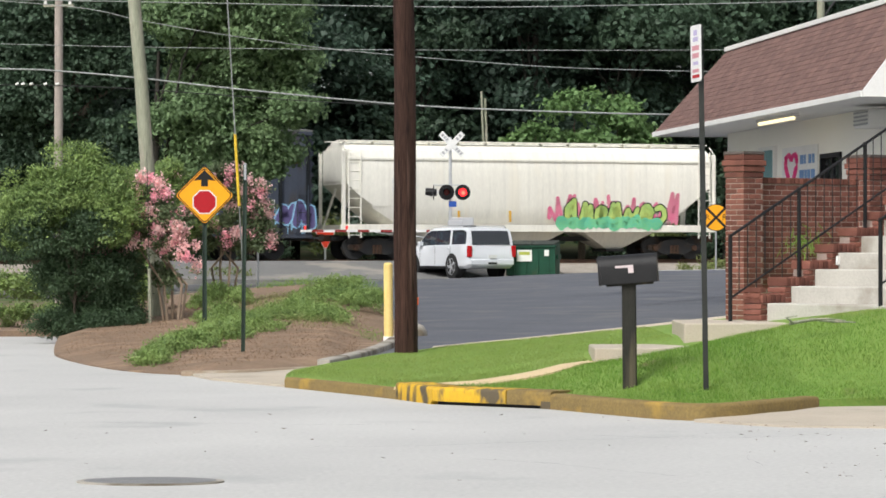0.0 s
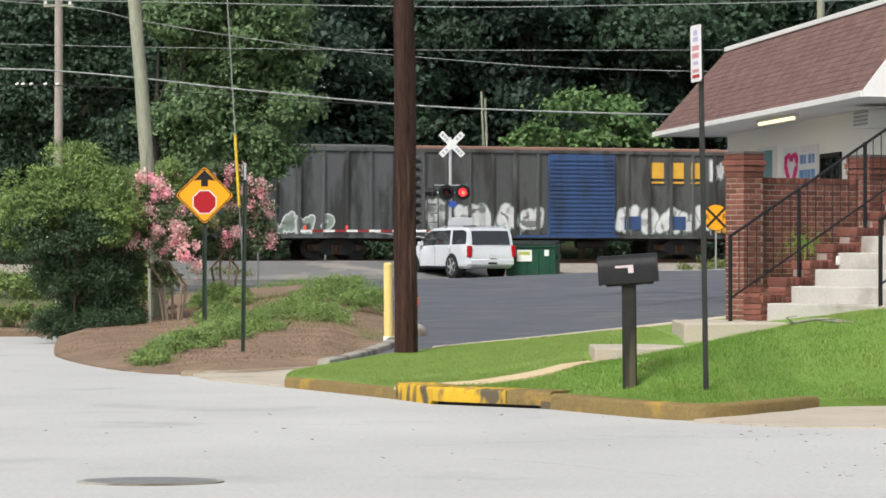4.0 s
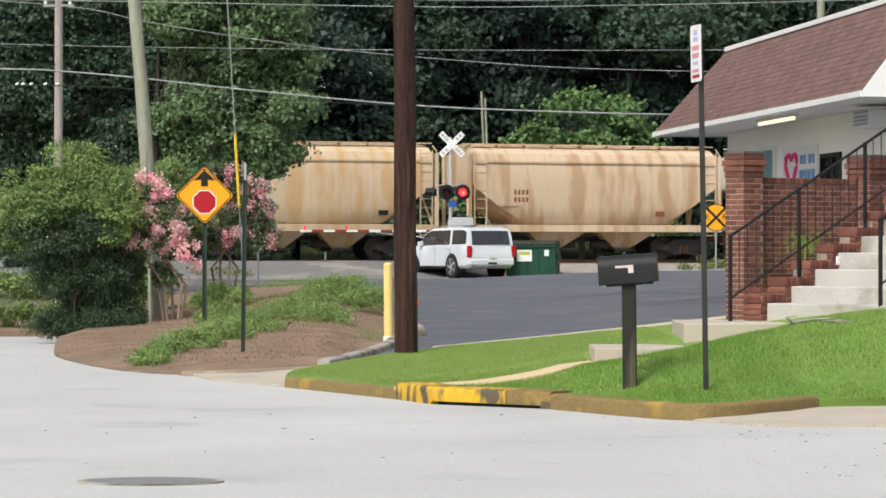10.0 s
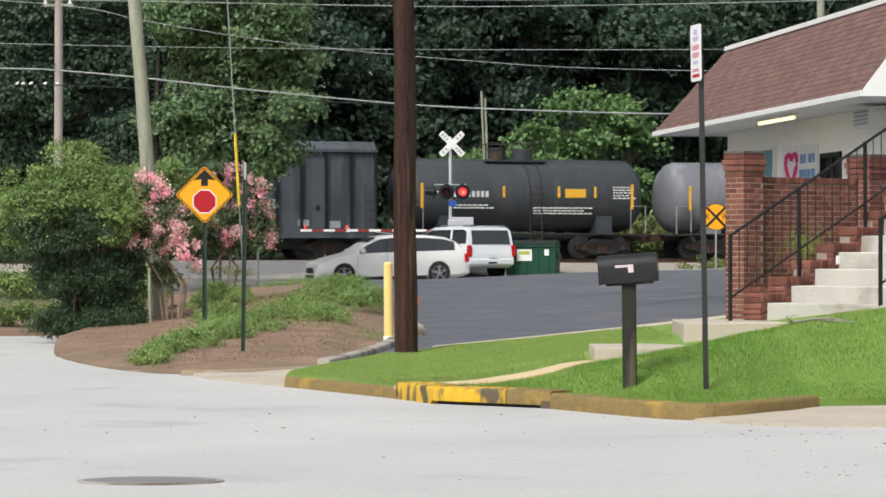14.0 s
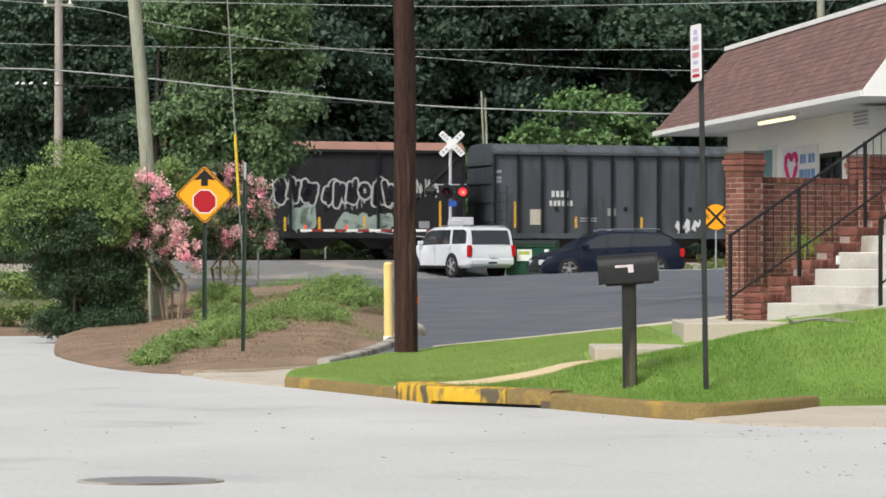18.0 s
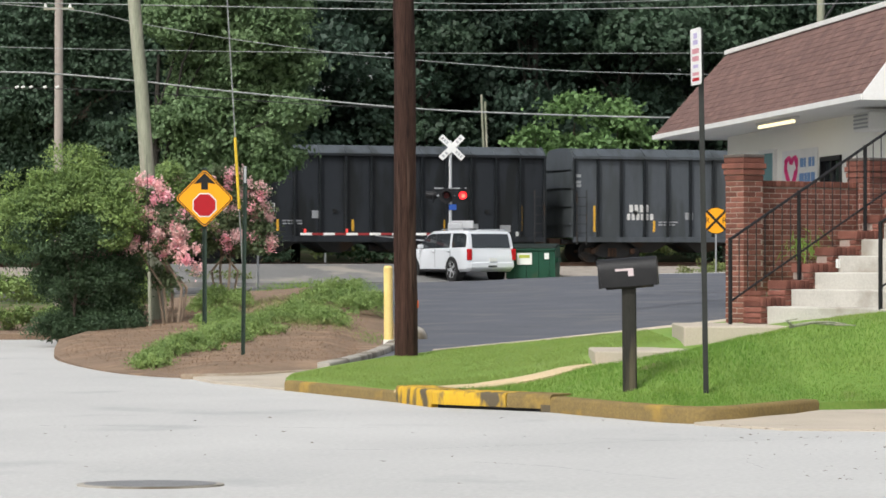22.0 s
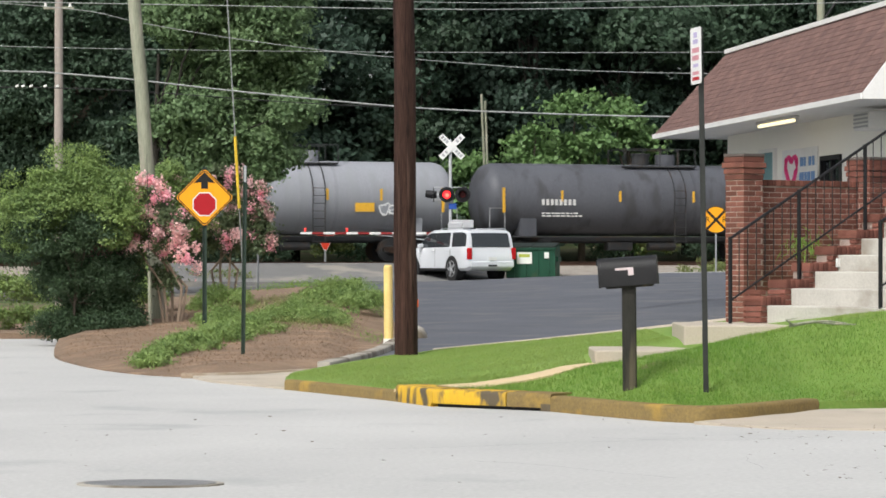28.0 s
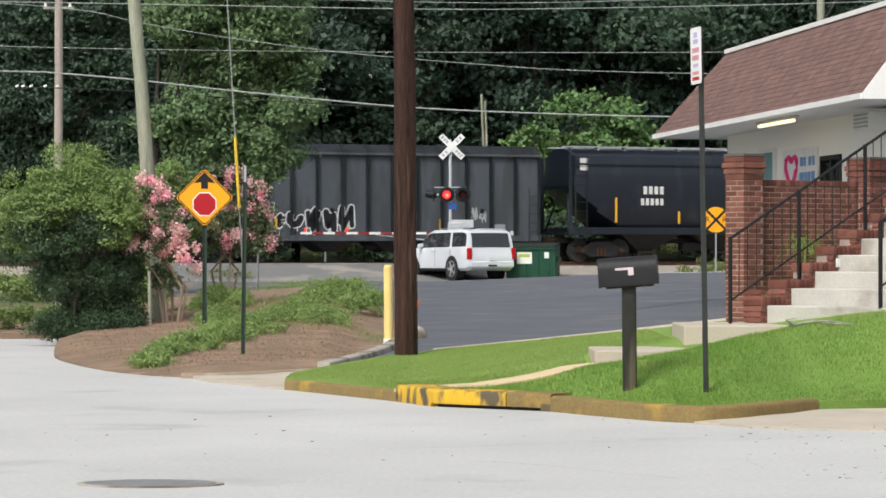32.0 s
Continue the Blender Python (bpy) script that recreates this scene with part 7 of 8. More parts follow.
def vehicle(name, at, label, kind, L, W, H, body, r=0.33, glass_cuts=(), clear=0.2, wheels=(0.175, 0.80), side_glass=(0.30, 0.84), trim=False, roof_rack=False, glass_back=True, tail=0.0):
    """A road vehicle: x points ahead, y to its left. Lofted shell, glass, lamps, bumpers, mirrors, wheels."""
    prof = SHELL[kind]
    taper = 0.09 if kind == "wagon" else 0.16
    ob = thing(name, at, label, "car" if kind != "pickup" else "truck")
    hw = W / 2
    belt0, belt1 = 0.625 * H, 0.665 * H

    def top(f):
        return ramp(f, *prof) * H

    def belt(f):
        return min(belt0 + (belt1 - belt0) * f, top(f) - 0.012)

    def half(f):
        return hw * (1 - 0.16 * max(0, (0.10 - f) / 0.10) ** 2 - 0.10 * max(0, (f - 0.92) / 0.08) ** 2)

    def ring(f):
        x, w, t, b = L * (0.5 - f), half(f), top(f), belt(f)
        g = min(1.0, max(0.0, (t - b) / (0.33 * H)))
        wr = w * (0.985 - taper * g)
        low = clear + 0.08 * max(0, (0.06 - f) / 0.06) + 0.1 * max(0, (f - 0.95) / 0.05)
        h5 = [(w * 0.90, low), (w * 0.985, low + 0.10), (w, low + (b - low) * 0.5), (w * 0.985, b - 0.03), (w * 0.965, b), (wr + (w * 0.965 - wr) * 0.12, b + (t - b) * 0.86), (wr * 0.90, t - 0.012 * g), (wr * 0.5, t + 0.012)]
        return [(x, y, z) for y, z in h5] + [(x, -y, z) for y, z in h5[::-1]]
    fr = sorted({f for f, _ in prof} | {0.1, 0.15, 0.33, 0.4, 0.6, 0.75, 0.88, 0.995})
    part("body", Shape().loft([ring(f) for f in fr]), body, ob, smooth=32)

    def side_pt(f, u, s, o=0.006):
        """A point of the glasshouse side: u from the belt (0) to the roof rail (1)."""
        w, t, b = half(f), top(f), belt(f)
        g = min(1.0, max(0.0, (t - b) / (0.33 * H)))
        wr = w * (0.985 - taper * g)
        y0, y1 = w * 0.965, wr + (w * 0.965 - wr) * 0.12
        return (L * (0.5 - f), s * (y0 + (y1 - y0) * u + o), b + (t - b) * 0.86 * u)
    g0, g1 = side_glass
    cuts = [g0, *glass_cuts, g1]
    for s in (-1, 1):
        for a, b in zip(cuts, cuts[1:]):
            wide = kind == "wagon" and len(glass_cuts) > 1
            a2 = a + (0.016 if wide and a == cuts[2] else 0.005)
            b2 = b - (0.016 if wide and b == cuts[2] else 0.005)
            if a != g0 and not (wide and a == cuts[2]):
                part("pillar_trim", Shape().loft([[side_pt(f, 0.05, s, 0.004), side_pt(f, 0.94, s, 0.004)] for f in (a - 0.006, a, a + 0.006)], caps=False, closed=False), PLASTIC, ob)
            m = Shape()
            rows = []
            for k in range(7):
                f = a2 + (b2 - a2) * k / 6
                rows.append([side_pt(f, 0.03, s), side_pt(f, 0.97, s)])
            m.loft(rows, caps=False, closed=False)
            part("side_window", m, GLASS_DARK, ob)
    peak = next(f for f, q in prof if q > 0.955)
    base = next(f for f, q in prof if q > 0.675)

    def strip(fa, fb, n, inset=0.02):
        rows = []
        for k in range(n + 1):
            f = fa + (fb - fa) * k / n
            sx = 0.022 if fa < 0.4 else -0.022
            w, t, b = half(f), top(f), belt(f)
            g = min(1.0, max(0.0, (t - b) / (0.33 * H)))
            wr = w * (0.985 - taper * g) * 0.9 - inset
            rows.append([(L * (0.5 - f) + sx, y * wr, t + 0.022 - 0.008 * abs(y)) for y in (-1, -0.5, 0, 0.5, 1)])
        return Shape().loft(rows, caps=False, closed=False)
    part("windscreen", strip(base + 0.004, peak - 0.008, 18), GLASS_DARK, ob, smooth=60)
    back = [f for f, q in prof if q > 0.93][-1]
    endf = {"sedan": 0.835, "hatch": 0.95, "suv": 0.965, "box": 0.968, "wagon": 0.982, "pickup": 0.603}[kind]
    if glass_back:
        part("rear_window", strip(back + 0.008, endf, 22, 0.05), GLASS_DARK, ob, smooth=60)
    # bumpers, lamps, grille, plate
    xf, xb = L / 2, -L / 2
    part("front_bumper", Shape().box(xf - 0.16, xf + 0.03, -hw * 0.82, hw * 0.82, clear + 0.05, clear + 0.26, 0.04), PLASTIC if trim else CHROME if kind == "pickup" else body, ob)
    part("rear_bumper", Shape().box(xb - 0.05, xb + 0.2, -hw * 0.9, hw * 0.9, clear + 0.12, clear + 0.36, 0.04), CHROME if kind == "pickup" else body, ob)
    part("grille", Shape().box(xf - 0.05, xf + 0.025, -hw * 0.48, hw * 0.48, H * (0.34 if kind in ("wagon", "pickup") else 0.25), H * (0.47 if kind in ("wagon", "pickup") else 0.37), 0.015), CHROME if kind == "pickup" else PLASTIC, ob)
    part("lower_grille", Shape().box(xf - 0.1, xf + 0.04, -hw * 0.55, hw * 0.55, clear + 0.08, clear + 0.2, 0.02), PLASTIC, ob)
    part("number_plate", Shape().box(xb - 0.06, xb - 0.03, -0.16, 0.16, H * 0.40, H * 0.40 + 0.12), WHITE_SIGN, ob)
    for s in (-1, 1):
        low_ = 0.0 if kind in ("wagon", "pickup") else 0.07
        part("headlight", Shape().prism([(xf - 0.5, s * hw * 0.985), (xf - 0.04, s * hw * 0.85), (xf + 0.025, s * hw * 0.5), (xf - 0.1, s * hw * 0.5)], "z", H * (0.39 - low_), H * (0.495 - low_)), HEAD_GLASS, ob)
        zt0, zt1 = (H * 0.42, H * 0.60) if kind in ("suv", "box", "wagon", "pickup") else (H * 0.50, H * 0.62)
        part("tail_light", Shape().box(xb - 0.02, xb + (0.24 if kind == "sedan" else 0.14), min(s * hw * 0.83, s * (hw * 0.985)), max(s * hw * 0.83, s * (hw * 0.985)), zt0, zt1 + tail, 0.02), TAIL_RED, ob)
        fm = g0 + 0.02
        part("mirror", Shape().box(L * (0.5 - fm) - 0.08, L * (0.5 - fm) + 0.08, min(s * (hw * 0.95), s * (hw + 0.16)), max(s * (hw * 0.95), s * (hw + 0.16)), belt(fm) + 0.02, belt(fm) + 0.17, 0.03), body, ob)
        for f in [g0 - 0.012, *[(a + b) / 2 for a, b in zip(cuts, cuts[1:])][:0], *glass_cuts[:2]]:
            part("door_gap", Shape().box(L * (0.5 - f) - 0.003, L * (0.5 - f) + 0.003, min(s * hw * 0.99, s * (hw + 0.002)), max(s * hw * 0.99, s * (hw + 0.002)), clear + 0.16, belt(f) - 0.03), PLASTIC, ob)
        for f in glass_cuts[:2]:
            part("door_handle", Shape().box(L * (0.5 - f) + 0.05, L * (0.5 - f) + 0.24, min(s * hw * 0.97, s * (hw + 0.025)), max(s * hw * 0.97, s * (hw + 0.025)), belt(f) - 0.13, belt(f) - 0.09, 0.01), body, ob)
        part("sill_trim", Shape().box(L * (0.5 - wheels[1]) + r * 1.2, L * (0.5 - wheels[0]) - r * 1.2, min(s * hw * 0.9, s * (hw + 0.004)), max(s * hw * 0.9, s * (hw + 0.004)), clear - 0.02, clear + 0.09, 0.015), PLASTIC, ob)
        if roof_rack:
            part("roof_rail", Shape().path([(L * (0.5 - peak - 0.06), s * hw * 0.72, H + 0.0), (L * (0.5 - peak - 0.1), s * hw * 0.72, H + 0.055), (L * (0.5 - back + 0.03), s * hw * 0.72, H + 0.045), (L * (0.5 - back), s * hw * 0.72, H - 0.02)], 0.018, 6), CHROME if roof_rack == 2 else PLASTIC, ob)
    tyre, rim = wheel_meshes(r, 0.22)
    spin = []
    for f in wheels:
        for s in (-1, 1):
            part("wheel_arch", Shape().tube((L * (0.5 - f), s * (hw * 0.72), r + 0.01), (L * (0.5 - f), s * (hw * 1.0 + 0.003), r + 0.01), r * 1.07, n=24), PLASTIC, ob)
            at_ = pose(L * (0.5 - f), s * (hw - 0.085), r, 0, 0, 0 if s > 0 else 180)
            wh = part("wheel", tyre, RUBBER, ob, at=at_)
            part("rim", rim, ALLOY, wh)
            spin.append((wh, at_))
    return ob, spin


# the waiting white sport-utility wagon
PARKED, _ = vehicle("parked_suv", pose(0.59, 107.0, 0.475, 0, 0, 118), "white full-size sport-utility wagon waiting at the crossing", "wagon", 5.25, 2.04, 1.92,
                    car_paint("gloss_white_paint", (0.64, 0.66, 0.69)), 0.455, (0.50, 0.73), 0.38, (0.17, 0.755), (0.28, 0.955), roof_rack=2, tail=0.08)
part("bumper_insert", Shape().box(-2.68, -2.5, -0.2, 0.2, 0.53, 0.63, 0.02), PLASTIC, PARKED)
part("step_bar", Shape().box(-1.1, 1.1, 1.0, 1.08, 0.40, 0.46, 0.02), PLASTIC, PARKED)
DRIVES = []       # thing, its spinning wheels, wheel radius, rows of seconds and metres along the street
for name, label, kind, L, W, H, paint_, r, cuts, kw, rows in (
    ("hatchback", "bright red compact hatchback driving along the street", "hatch", 4.4, 1.78, 1.47, car_paint("bright_red_paint", (0.52, 0.008, 0.02)), 0.32, (0.56, 0.74), dict(side_glass=(0.345, 0.905)),
     ((0.5, 18.0), (1.0, 8.9), (1.2, 3.5), (1.6, -3.6), (1.8, -7.6), (2.2, -15.0))),
    ("sedan", "black four-door sedan driving along the street", "sedan", 4.6, 1.84, 1.38, car_paint("gloss_black_paint", (0.012, 0.012, 0.014)), 0.33, (0.56, 0.74), dict(side_glass=(0.36, 0.825)),
     ((5.3, 15.0), (5.7, 8.4), (6.0, 3.55), (6.2, 0.3), (6.5, -4.63), (7.0, -12.8))),
    ("sedan", "silver-white compact sedan driving along the street", "sedan", 4.7, 1.76, 1.40, car_paint("silver_white_paint", (0.62, 0.63, 0.65), 0.2), 0.32, (0.56, 0.74), dict(side_glass=(0.36, 0.825)),
     ((8.2, 16.5), (8.7, 8.23), (9.0, 3.57), (9.4, -4.06), (9.6, -7.5), (10.0, -14.9))),
    ("crossover", "grey compact crossover driving along the street", "box", 4.5, 1.8, 1.62, car_paint("pewter_grey_paint", (0.40, 0.41, 0.39), 0.1), 0.34, (0.46, 0.64, 0.78), dict(side_glass=(0.275, 0.915), roof_rack=1, trim=True),
     ((11.3, 16.9), (11.8, 8.14), (12.0, 4.63), (12.2, 1.67), (12.5, -4.4), (12.7, -8.06), (13.2, -17.0))),
    ("crossover", "white three-row crossover driving along the street", "suv", 5.2, 1.98, 1.70, car_paint("pearl_white_paint", (0.79, 0.785, 0.76)), 0.37, (0.46, 0.63, 0.77), dict(side_glass=(0.275, 0.915)),
     ((13.0, 15.7), (13.5, 7.15), (13.8, 1.7), (13.9, -0.28), (14.1, -3.5), (14.2, -5.1), (14.6, -12.5))),
    ("pickup_truck", "black crew-cab pickup truck towing a trailer", "pickup", 6.4, 2.05, 1.95, car_paint("deep_black_paint", (0.013, 0.013, 0.015)), 0.41, (0.44, ), dict(clear=0.34, side_glass=(0.275, 0.575)),
     ((15.6, 13.7), (16.0, 7.2), (16.5, -0.9), (17.0, -9.4), (17.2, -12.9), (17.7, -21.0))),
    ("sport_utility", "dark navy sport-utility car driving along the street", "suv", 5.05, 2.0, 1.68, car_paint("navy_blue_paint", (0.011, 0.015, 0.03), 0.1), 0.37, (0.46, 0.63, 0.77), dict(side_glass=(0.275, 0.915), roof_rack=2),
     ((17.2, 17.3), (17.7, 9.9), (18.0, 5.67), (18.3, 0.6), (18.5, -1.93), (18.8, -6.3), (19.3, -13.7))),
    ("sedan", "silver-grey family sedan driving along the street", "sedan", 4.85, 1.83, 1.42, car_paint("silver_grey_paint", (0.52, 0.53, 0.53), 0.25), 0.33, (0.56, 0.74), dict(side_glass=(0.36, 0.825)),
     ((19.7, 16.1), (20.2, 8.6), (20.5, 4.5), (20.6, 3.15), (20.8, -1.0), (21.0, -4.7), (21.4, -11.9))),
):
    ob, spin = vehicle(name, pose(0, 0, 0), label, kind, L * 1.04, W, H, paint_, r, cuts, **kw)
    DRIVES.append((ob, spin, r, rows, 0.0))
    if kind == "pickup":
        tr = thing("dump_trailer", pose(0, 0, 0), "black steel dump trailer towed by a pickup", "trailer")
        B = car_paint("black_trailer_paint", (0.014, 0.014, 0.015))
        part("bed", Shape().box(-2.3, 2.15, -0.95, 0.95, 0.66, 1.62, 0.02), B, tr)
        part("frame", Shape().box(-2.3, 3.0, -0.5, 0.5, 0.55, 0.72, 0.02), B, tr)
        part("tongue", Shape().prism([(3.0, -0.45), (3.0, 0.45), (4.1, 0.06), (4.1, -0.06)], "z", 0.52, 0.62), B, tr)
        part("tarp_roll", Shape().tube((-2.3, -0.9, 1.66), (2.2, -0.9, 1.66), 0.07, n=8).tube((2.15, -0.9, 1.72), (2.15, 0.9, 1.72), 0.1, n=8), B, tr)
        for k in range(8):
            x = -2.15 + k * 0.6
            part("stake", Shape().box(x - 0.035, x + 0.035, 0.95, 1.0, 0.68, 1.6), B, tr)
        part("fender", Shape().box(-1.15, 0.85, 0.95, 1.22, 0.78, 0.84, 0.02), B, tr)
        for x in (0.1, 1.0, 1.9):
            part("reflector", Shape().box(x, x + 0.12, 1.0, 1.006, 1.0, 1.14), DECAL_W, tr)
        tyre, rim = wheel_meshes(0.36, 0.2)
        sp = []
        for x in (-0.6, 0.28):
            for s in (-1, 1):
                at_ = pose(x, s * 1.07, 0.36, 0, 0, 0 if s > 0 else 180)
                wh = part("wheel", tyre, RUBBER, tr, at=at_)
                part("rim", rim, WHITE_PAINT, wh)
                sp.append((wh, at_))
        DRIVES.append((tr, sp, 0.36, rows, 6.6))
# ---------------------------------------------------------------- plants
LEAF_FOREST = leaf_mat("dark_forest_leaf", (0.062, 0.104, 0.072), (0.045, 0.078, 0.054), 0.4, 0.35)
LEAF_FOREST2 = leaf_mat("forest_leaf", (0.072, 0.117, 0.07), (0.05, 0.086, 0.053), 0.4, 0.35)
# darker leaf for the large shrub's lower part: its shade put into the colour
LEAF_SHRUB_SHADE = leaf_mat("shaded_shrub_leaf", (0.06, 0.1, 0.045), (0.04, 0.072, 0.036), 0.4, 0.3)
# leaf colour lifted and cooled: the haze over the far woods is put into it
LEAF_HAZED = leaf_mat("hazed_wood_leaf", (0.13, 0.19, 0.145), (0.1, 0.155, 0.115), 0.3, 0.4)
LEAF_TREE = leaf_mat("summer_leaf", (0.18, 0.265, 0.12), (0.11, 0.175, 0.083), 0.4, 0.35)
LEAF_KUDZU = leaf_mat("bright_vine_leaf", (0.175, 0.285, 0.10), (0.105, 0.19, 0.07), 0.45, 0.3)
LEAF_SHRUB = leaf_mat("shrub_leaf", (0.25, 0.345, 0.10), (0.095, 0.155, 0.052), 0.5, 0.12)
LEAF_MYRTLE = leaf_mat("myrtle_leaf", (0.15, 0.19, 0.09), (0.085, 0.12, 0.06), 0.45)
LEAF_JUNIPER = leaf_mat("juniper_leaf", (0.35, 0.48, 0.15), (0.17, 0.27, 0.08), 0.4)
LEAF_WEED = leaf_mat("weed_leaf", (0.12, 0.18, 0.05), (0.17, 0.17, 0.07), 0.5)
PETAL = leaf_mat("pink_petal", (0.90, 0.64, 0.62), (0.86, 0.54, 0.54), 0.35, 0.3)
PETAL_HOT = leaf_mat("deep_pink_petal", (0.88, 0.47, 0.53), (0.84, 0.4, 0.47), 0.3, 0.3)
BLADE = leaf_mat("grass_blade", (0.165, 0.33, 0.05), (0.25, 0.37, 0.075), 0.5, 0.3)
BARK = mat("grey_brown_bark", (0.14, 0.11, 0.085), (0.08, 0.065, 0.05), 0.9, 0, 2, 25, 0.6, stretch=(3, 3, 0.5))
# BARK again, darkened: the crowns' shade on limbs is put into the colour
BARK_SHADED = mat("shaded_wood_bark", (0.05, 0.045, 0.038), (0.03, 0.028, 0.024), 0.9, 0, 2, 25, 0.6, stretch=(3, 3, 0.5), spec=0.1)
BARK_PALE = mat("smooth_pale_bark", (0.34, 0.25, 0.18), (0.25, 0.19, 0.14), 0.8, 0, 2, 25, 0.3, stretch=(3, 3, 0.5))


def leaf_mesh(name, pts, size, width, material, rng, up=0.3, out=None):
    """One small leaf at each point, turned at random, leaning outwards and up."""
    n = len(pts)
    a = rng.normal(size=(n, 3))
    a[:, 2] -= up * 0.6
    a /= np.linalg.norm(a, axis=1)[:, None]
    nor = rng.normal(size=(n, 3)) * 0.8
    nor[:, 2] += up * 2
    if out is not None:
        nor += out * 1.6
    b = np.cross(a, nor)
    b /= np.linalg.norm(b, axis=1)[:, None] + 1e-9
    s = size * rng.uniform(0.55, 1.25, size=(n, 1))
    v = np.stack([pts - a * s / 2, pts + b * s * width / 2, pts + a * s / 2, pts - b * s * width / 2], 1).reshape(-1, 3)
    me = bpy.data.meshes.new(name)
    me.vertices.add(4 * n)
    me.vertices.foreach_set("co", v.ravel().astype(np.float32))
    me.loops.add(4 * n)
    me.loops.foreach_set("vertex_index", np.arange(4 * n, dtype=np.int32))
    me.polygons.add(n)
    me.polygons.foreach_set("loop_start", np.arange(0, 4 * n, 4, dtype=np.int32))
    me.update(calc_edges=True)
    me.materials.append(material)
    return me


def crown_points(blobs, n, rng, clump=0.34, per=26):
    """Leaf places: sprays of leaves set on the outside of each blob, with gaps between the sprays."""
    w = np.array([r[0] * r[2] for _, r in blobs])
    k = rng.choice(len(blobs), size=max(1, n // per), p=w / w.sum())
    c = np.array([b[0] for b in blobs])[k]
    r = np.array([b[1] for b in blobs])[k]
    d = rng.normal(size=(len(k), 3))
    d /= np.linalg.norm(d, axis=1)[:, None]
    d[:, 2] = np.where(d[:, 2] < -0.3, -d[:, 2], d[:, 2])
    q = rng.uniform(0.55, 1.06, size=(len(k), 1)) ** 0.6
    centres = c + d * r * q
    pts = np.repeat(centres, per, 0)
    sp = np.repeat(rng.uniform(0.5, 1.3, size=(len(k), 1)), per, 0) * clump
    pts = pts + rng.normal(size=pts.shape) * sp * np.array([0.55, 0.55, 0.32])
    return pts, np.repeat(d, per, 0)


def tree(name, at, label, blobs, n, size, width, material, trunk, seed, clump=0.5, bark=None, category="tree", per=26, fill=None):
    rng = np.random.default_rng(seed)
    rnd = random.Random(seed)
    ob = thing(name, at, label, category)
    if trunk:
        h, r = trunk
        part("trunk", Shape().path([(0, 0, -0.4), (0.05 * h * rnd.uniform(-1, 1) * 0.3, 0, h * 0.4), (0.05 * h * rnd.uniform(-1, 1) * 0.3, 0.1, h * 0.75), (0, 0, h)], [r * 1.2, r, r * 0.75, r * 0.4], 10), bark or BARK, ob, smooth=50)
        for c, rr_ in blobs[:9]:
            z0 = h * rnd.uniform(0.35, 0.8)
            mid = (c[0] * 0.45 + rnd.uniform(-0.3, 0.3), c[1] * 0.45, z0 + (c[2] - z0) * 0.6)
            part("limb", Shape().path([(0, 0, z0), mid, (c[0] * 0.9, c[1] * 0.9, c[2])], [r * 0.45, r * 0.3, r * 0.08], 6), bark or BARK, ob, smooth=50)
    pts, out = crown_points(blobs, n, rng, clump, per)
    if fill:
        k = rng.integers(0, len(fill), n // 3)
        d = rng.normal(size=(len(k), 3))
        d *= (rng.uniform(0, 1, (len(k), 1)) ** 0.5 * 0.85) / np.linalg.norm(d, axis=1)[:, None]
        pts = np.concatenate([pts, np.array([c for c, _ in fill])[k] + d * np.array([r for _, r in fill])[k]])
        out = np.concatenate([out, d])
    part("crown", leaf_mesh("crown", pts, size, width, material, rng, out=out), material, ob)
    return ob


def random_blobs(rng, height, width, low, n):
    out = []
    for _ in range(n):
        z = rng.uniform(low, height)
        f = 1 - abs((z - low) / (height - low) - 0.4) * 0.9
        a = rng.uniform(0, 6.28)
        d = width * f * rng.uniform(0.2, 0.8)
        r = width * rng.uniform(0.28, 0.5)
        out.append(((d * math.cos(a), d * math.sin(a), z), (r, r, r * 0.75)))
    return out


# far woods: a few tree forms, each planted many times
rng = np.random.default_rng(2)
FORMS = []
for k in range(5):
    hgt = (17, 20, 15, 18, 14)[k]
    m = (LEAF_FOREST, LEAF_FOREST2, LEAF_FOREST, LEAF_FOREST2, LEAF_FOREST2)[k]
    t = tree("forest_tree", pose(0, -300, 0), "tall dense green woodland tree", random_blobs(rng, hgt, 4.6, 2.0, 20), 20000, 0.34, 0.6, m, (hgt * 0.85, 0.2), 100 + k, 0.8, bark=BARK_SHADED)
    t["group"] = "trees of the wood"
    FORMS.append(t)
rnd = random.Random(9)
spots = []
for row, (yy, step) in enumerate(((129.5, 5.2), (135, 5.4), (142, 6.0), (151, 7))):
    x = -48 + row * 2
    while x < 52:
        spots.append((x + rnd.uniform(-1.2, 1.2), yy + TRACK_TAN * x * 0.9 + rnd.uniform(-1.2, 1.2)))
        x += step
for i, (x, y) in enumerate(spots):
    m = pose(x, y, ground_z(x, y) - 0.1, 0, 0, rnd.uniform(0, 360))
    if i < 5:
        FORMS[i].matrix_basis = m
    else:
        copy_thing(rnd.choice(FORMS), m)
# unseen trees added behind the camera, to darken reflections on the train and cars
for k in range(16):
    copy_thing(FORMS[k % 5], pose(-75 + 10 * k + rnd.uniform(-2, 2), -42 + rnd.uniform(-4, 4), -0.2, 0, 0, rnd.uniform(0, 360)))
rng = np.random.default_rng(19)
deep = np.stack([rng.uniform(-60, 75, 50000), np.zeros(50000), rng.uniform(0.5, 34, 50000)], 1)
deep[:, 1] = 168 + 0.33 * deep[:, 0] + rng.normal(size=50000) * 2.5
tagged(part("deep_woods", leaf_mesh("deep_woods", deep, 1.1, 0.7, LEAF_HAZED, rng), LEAF_HAZED), "dense woodland foliage far behind the tracks, paled for haze", "woods", kind="stuff")
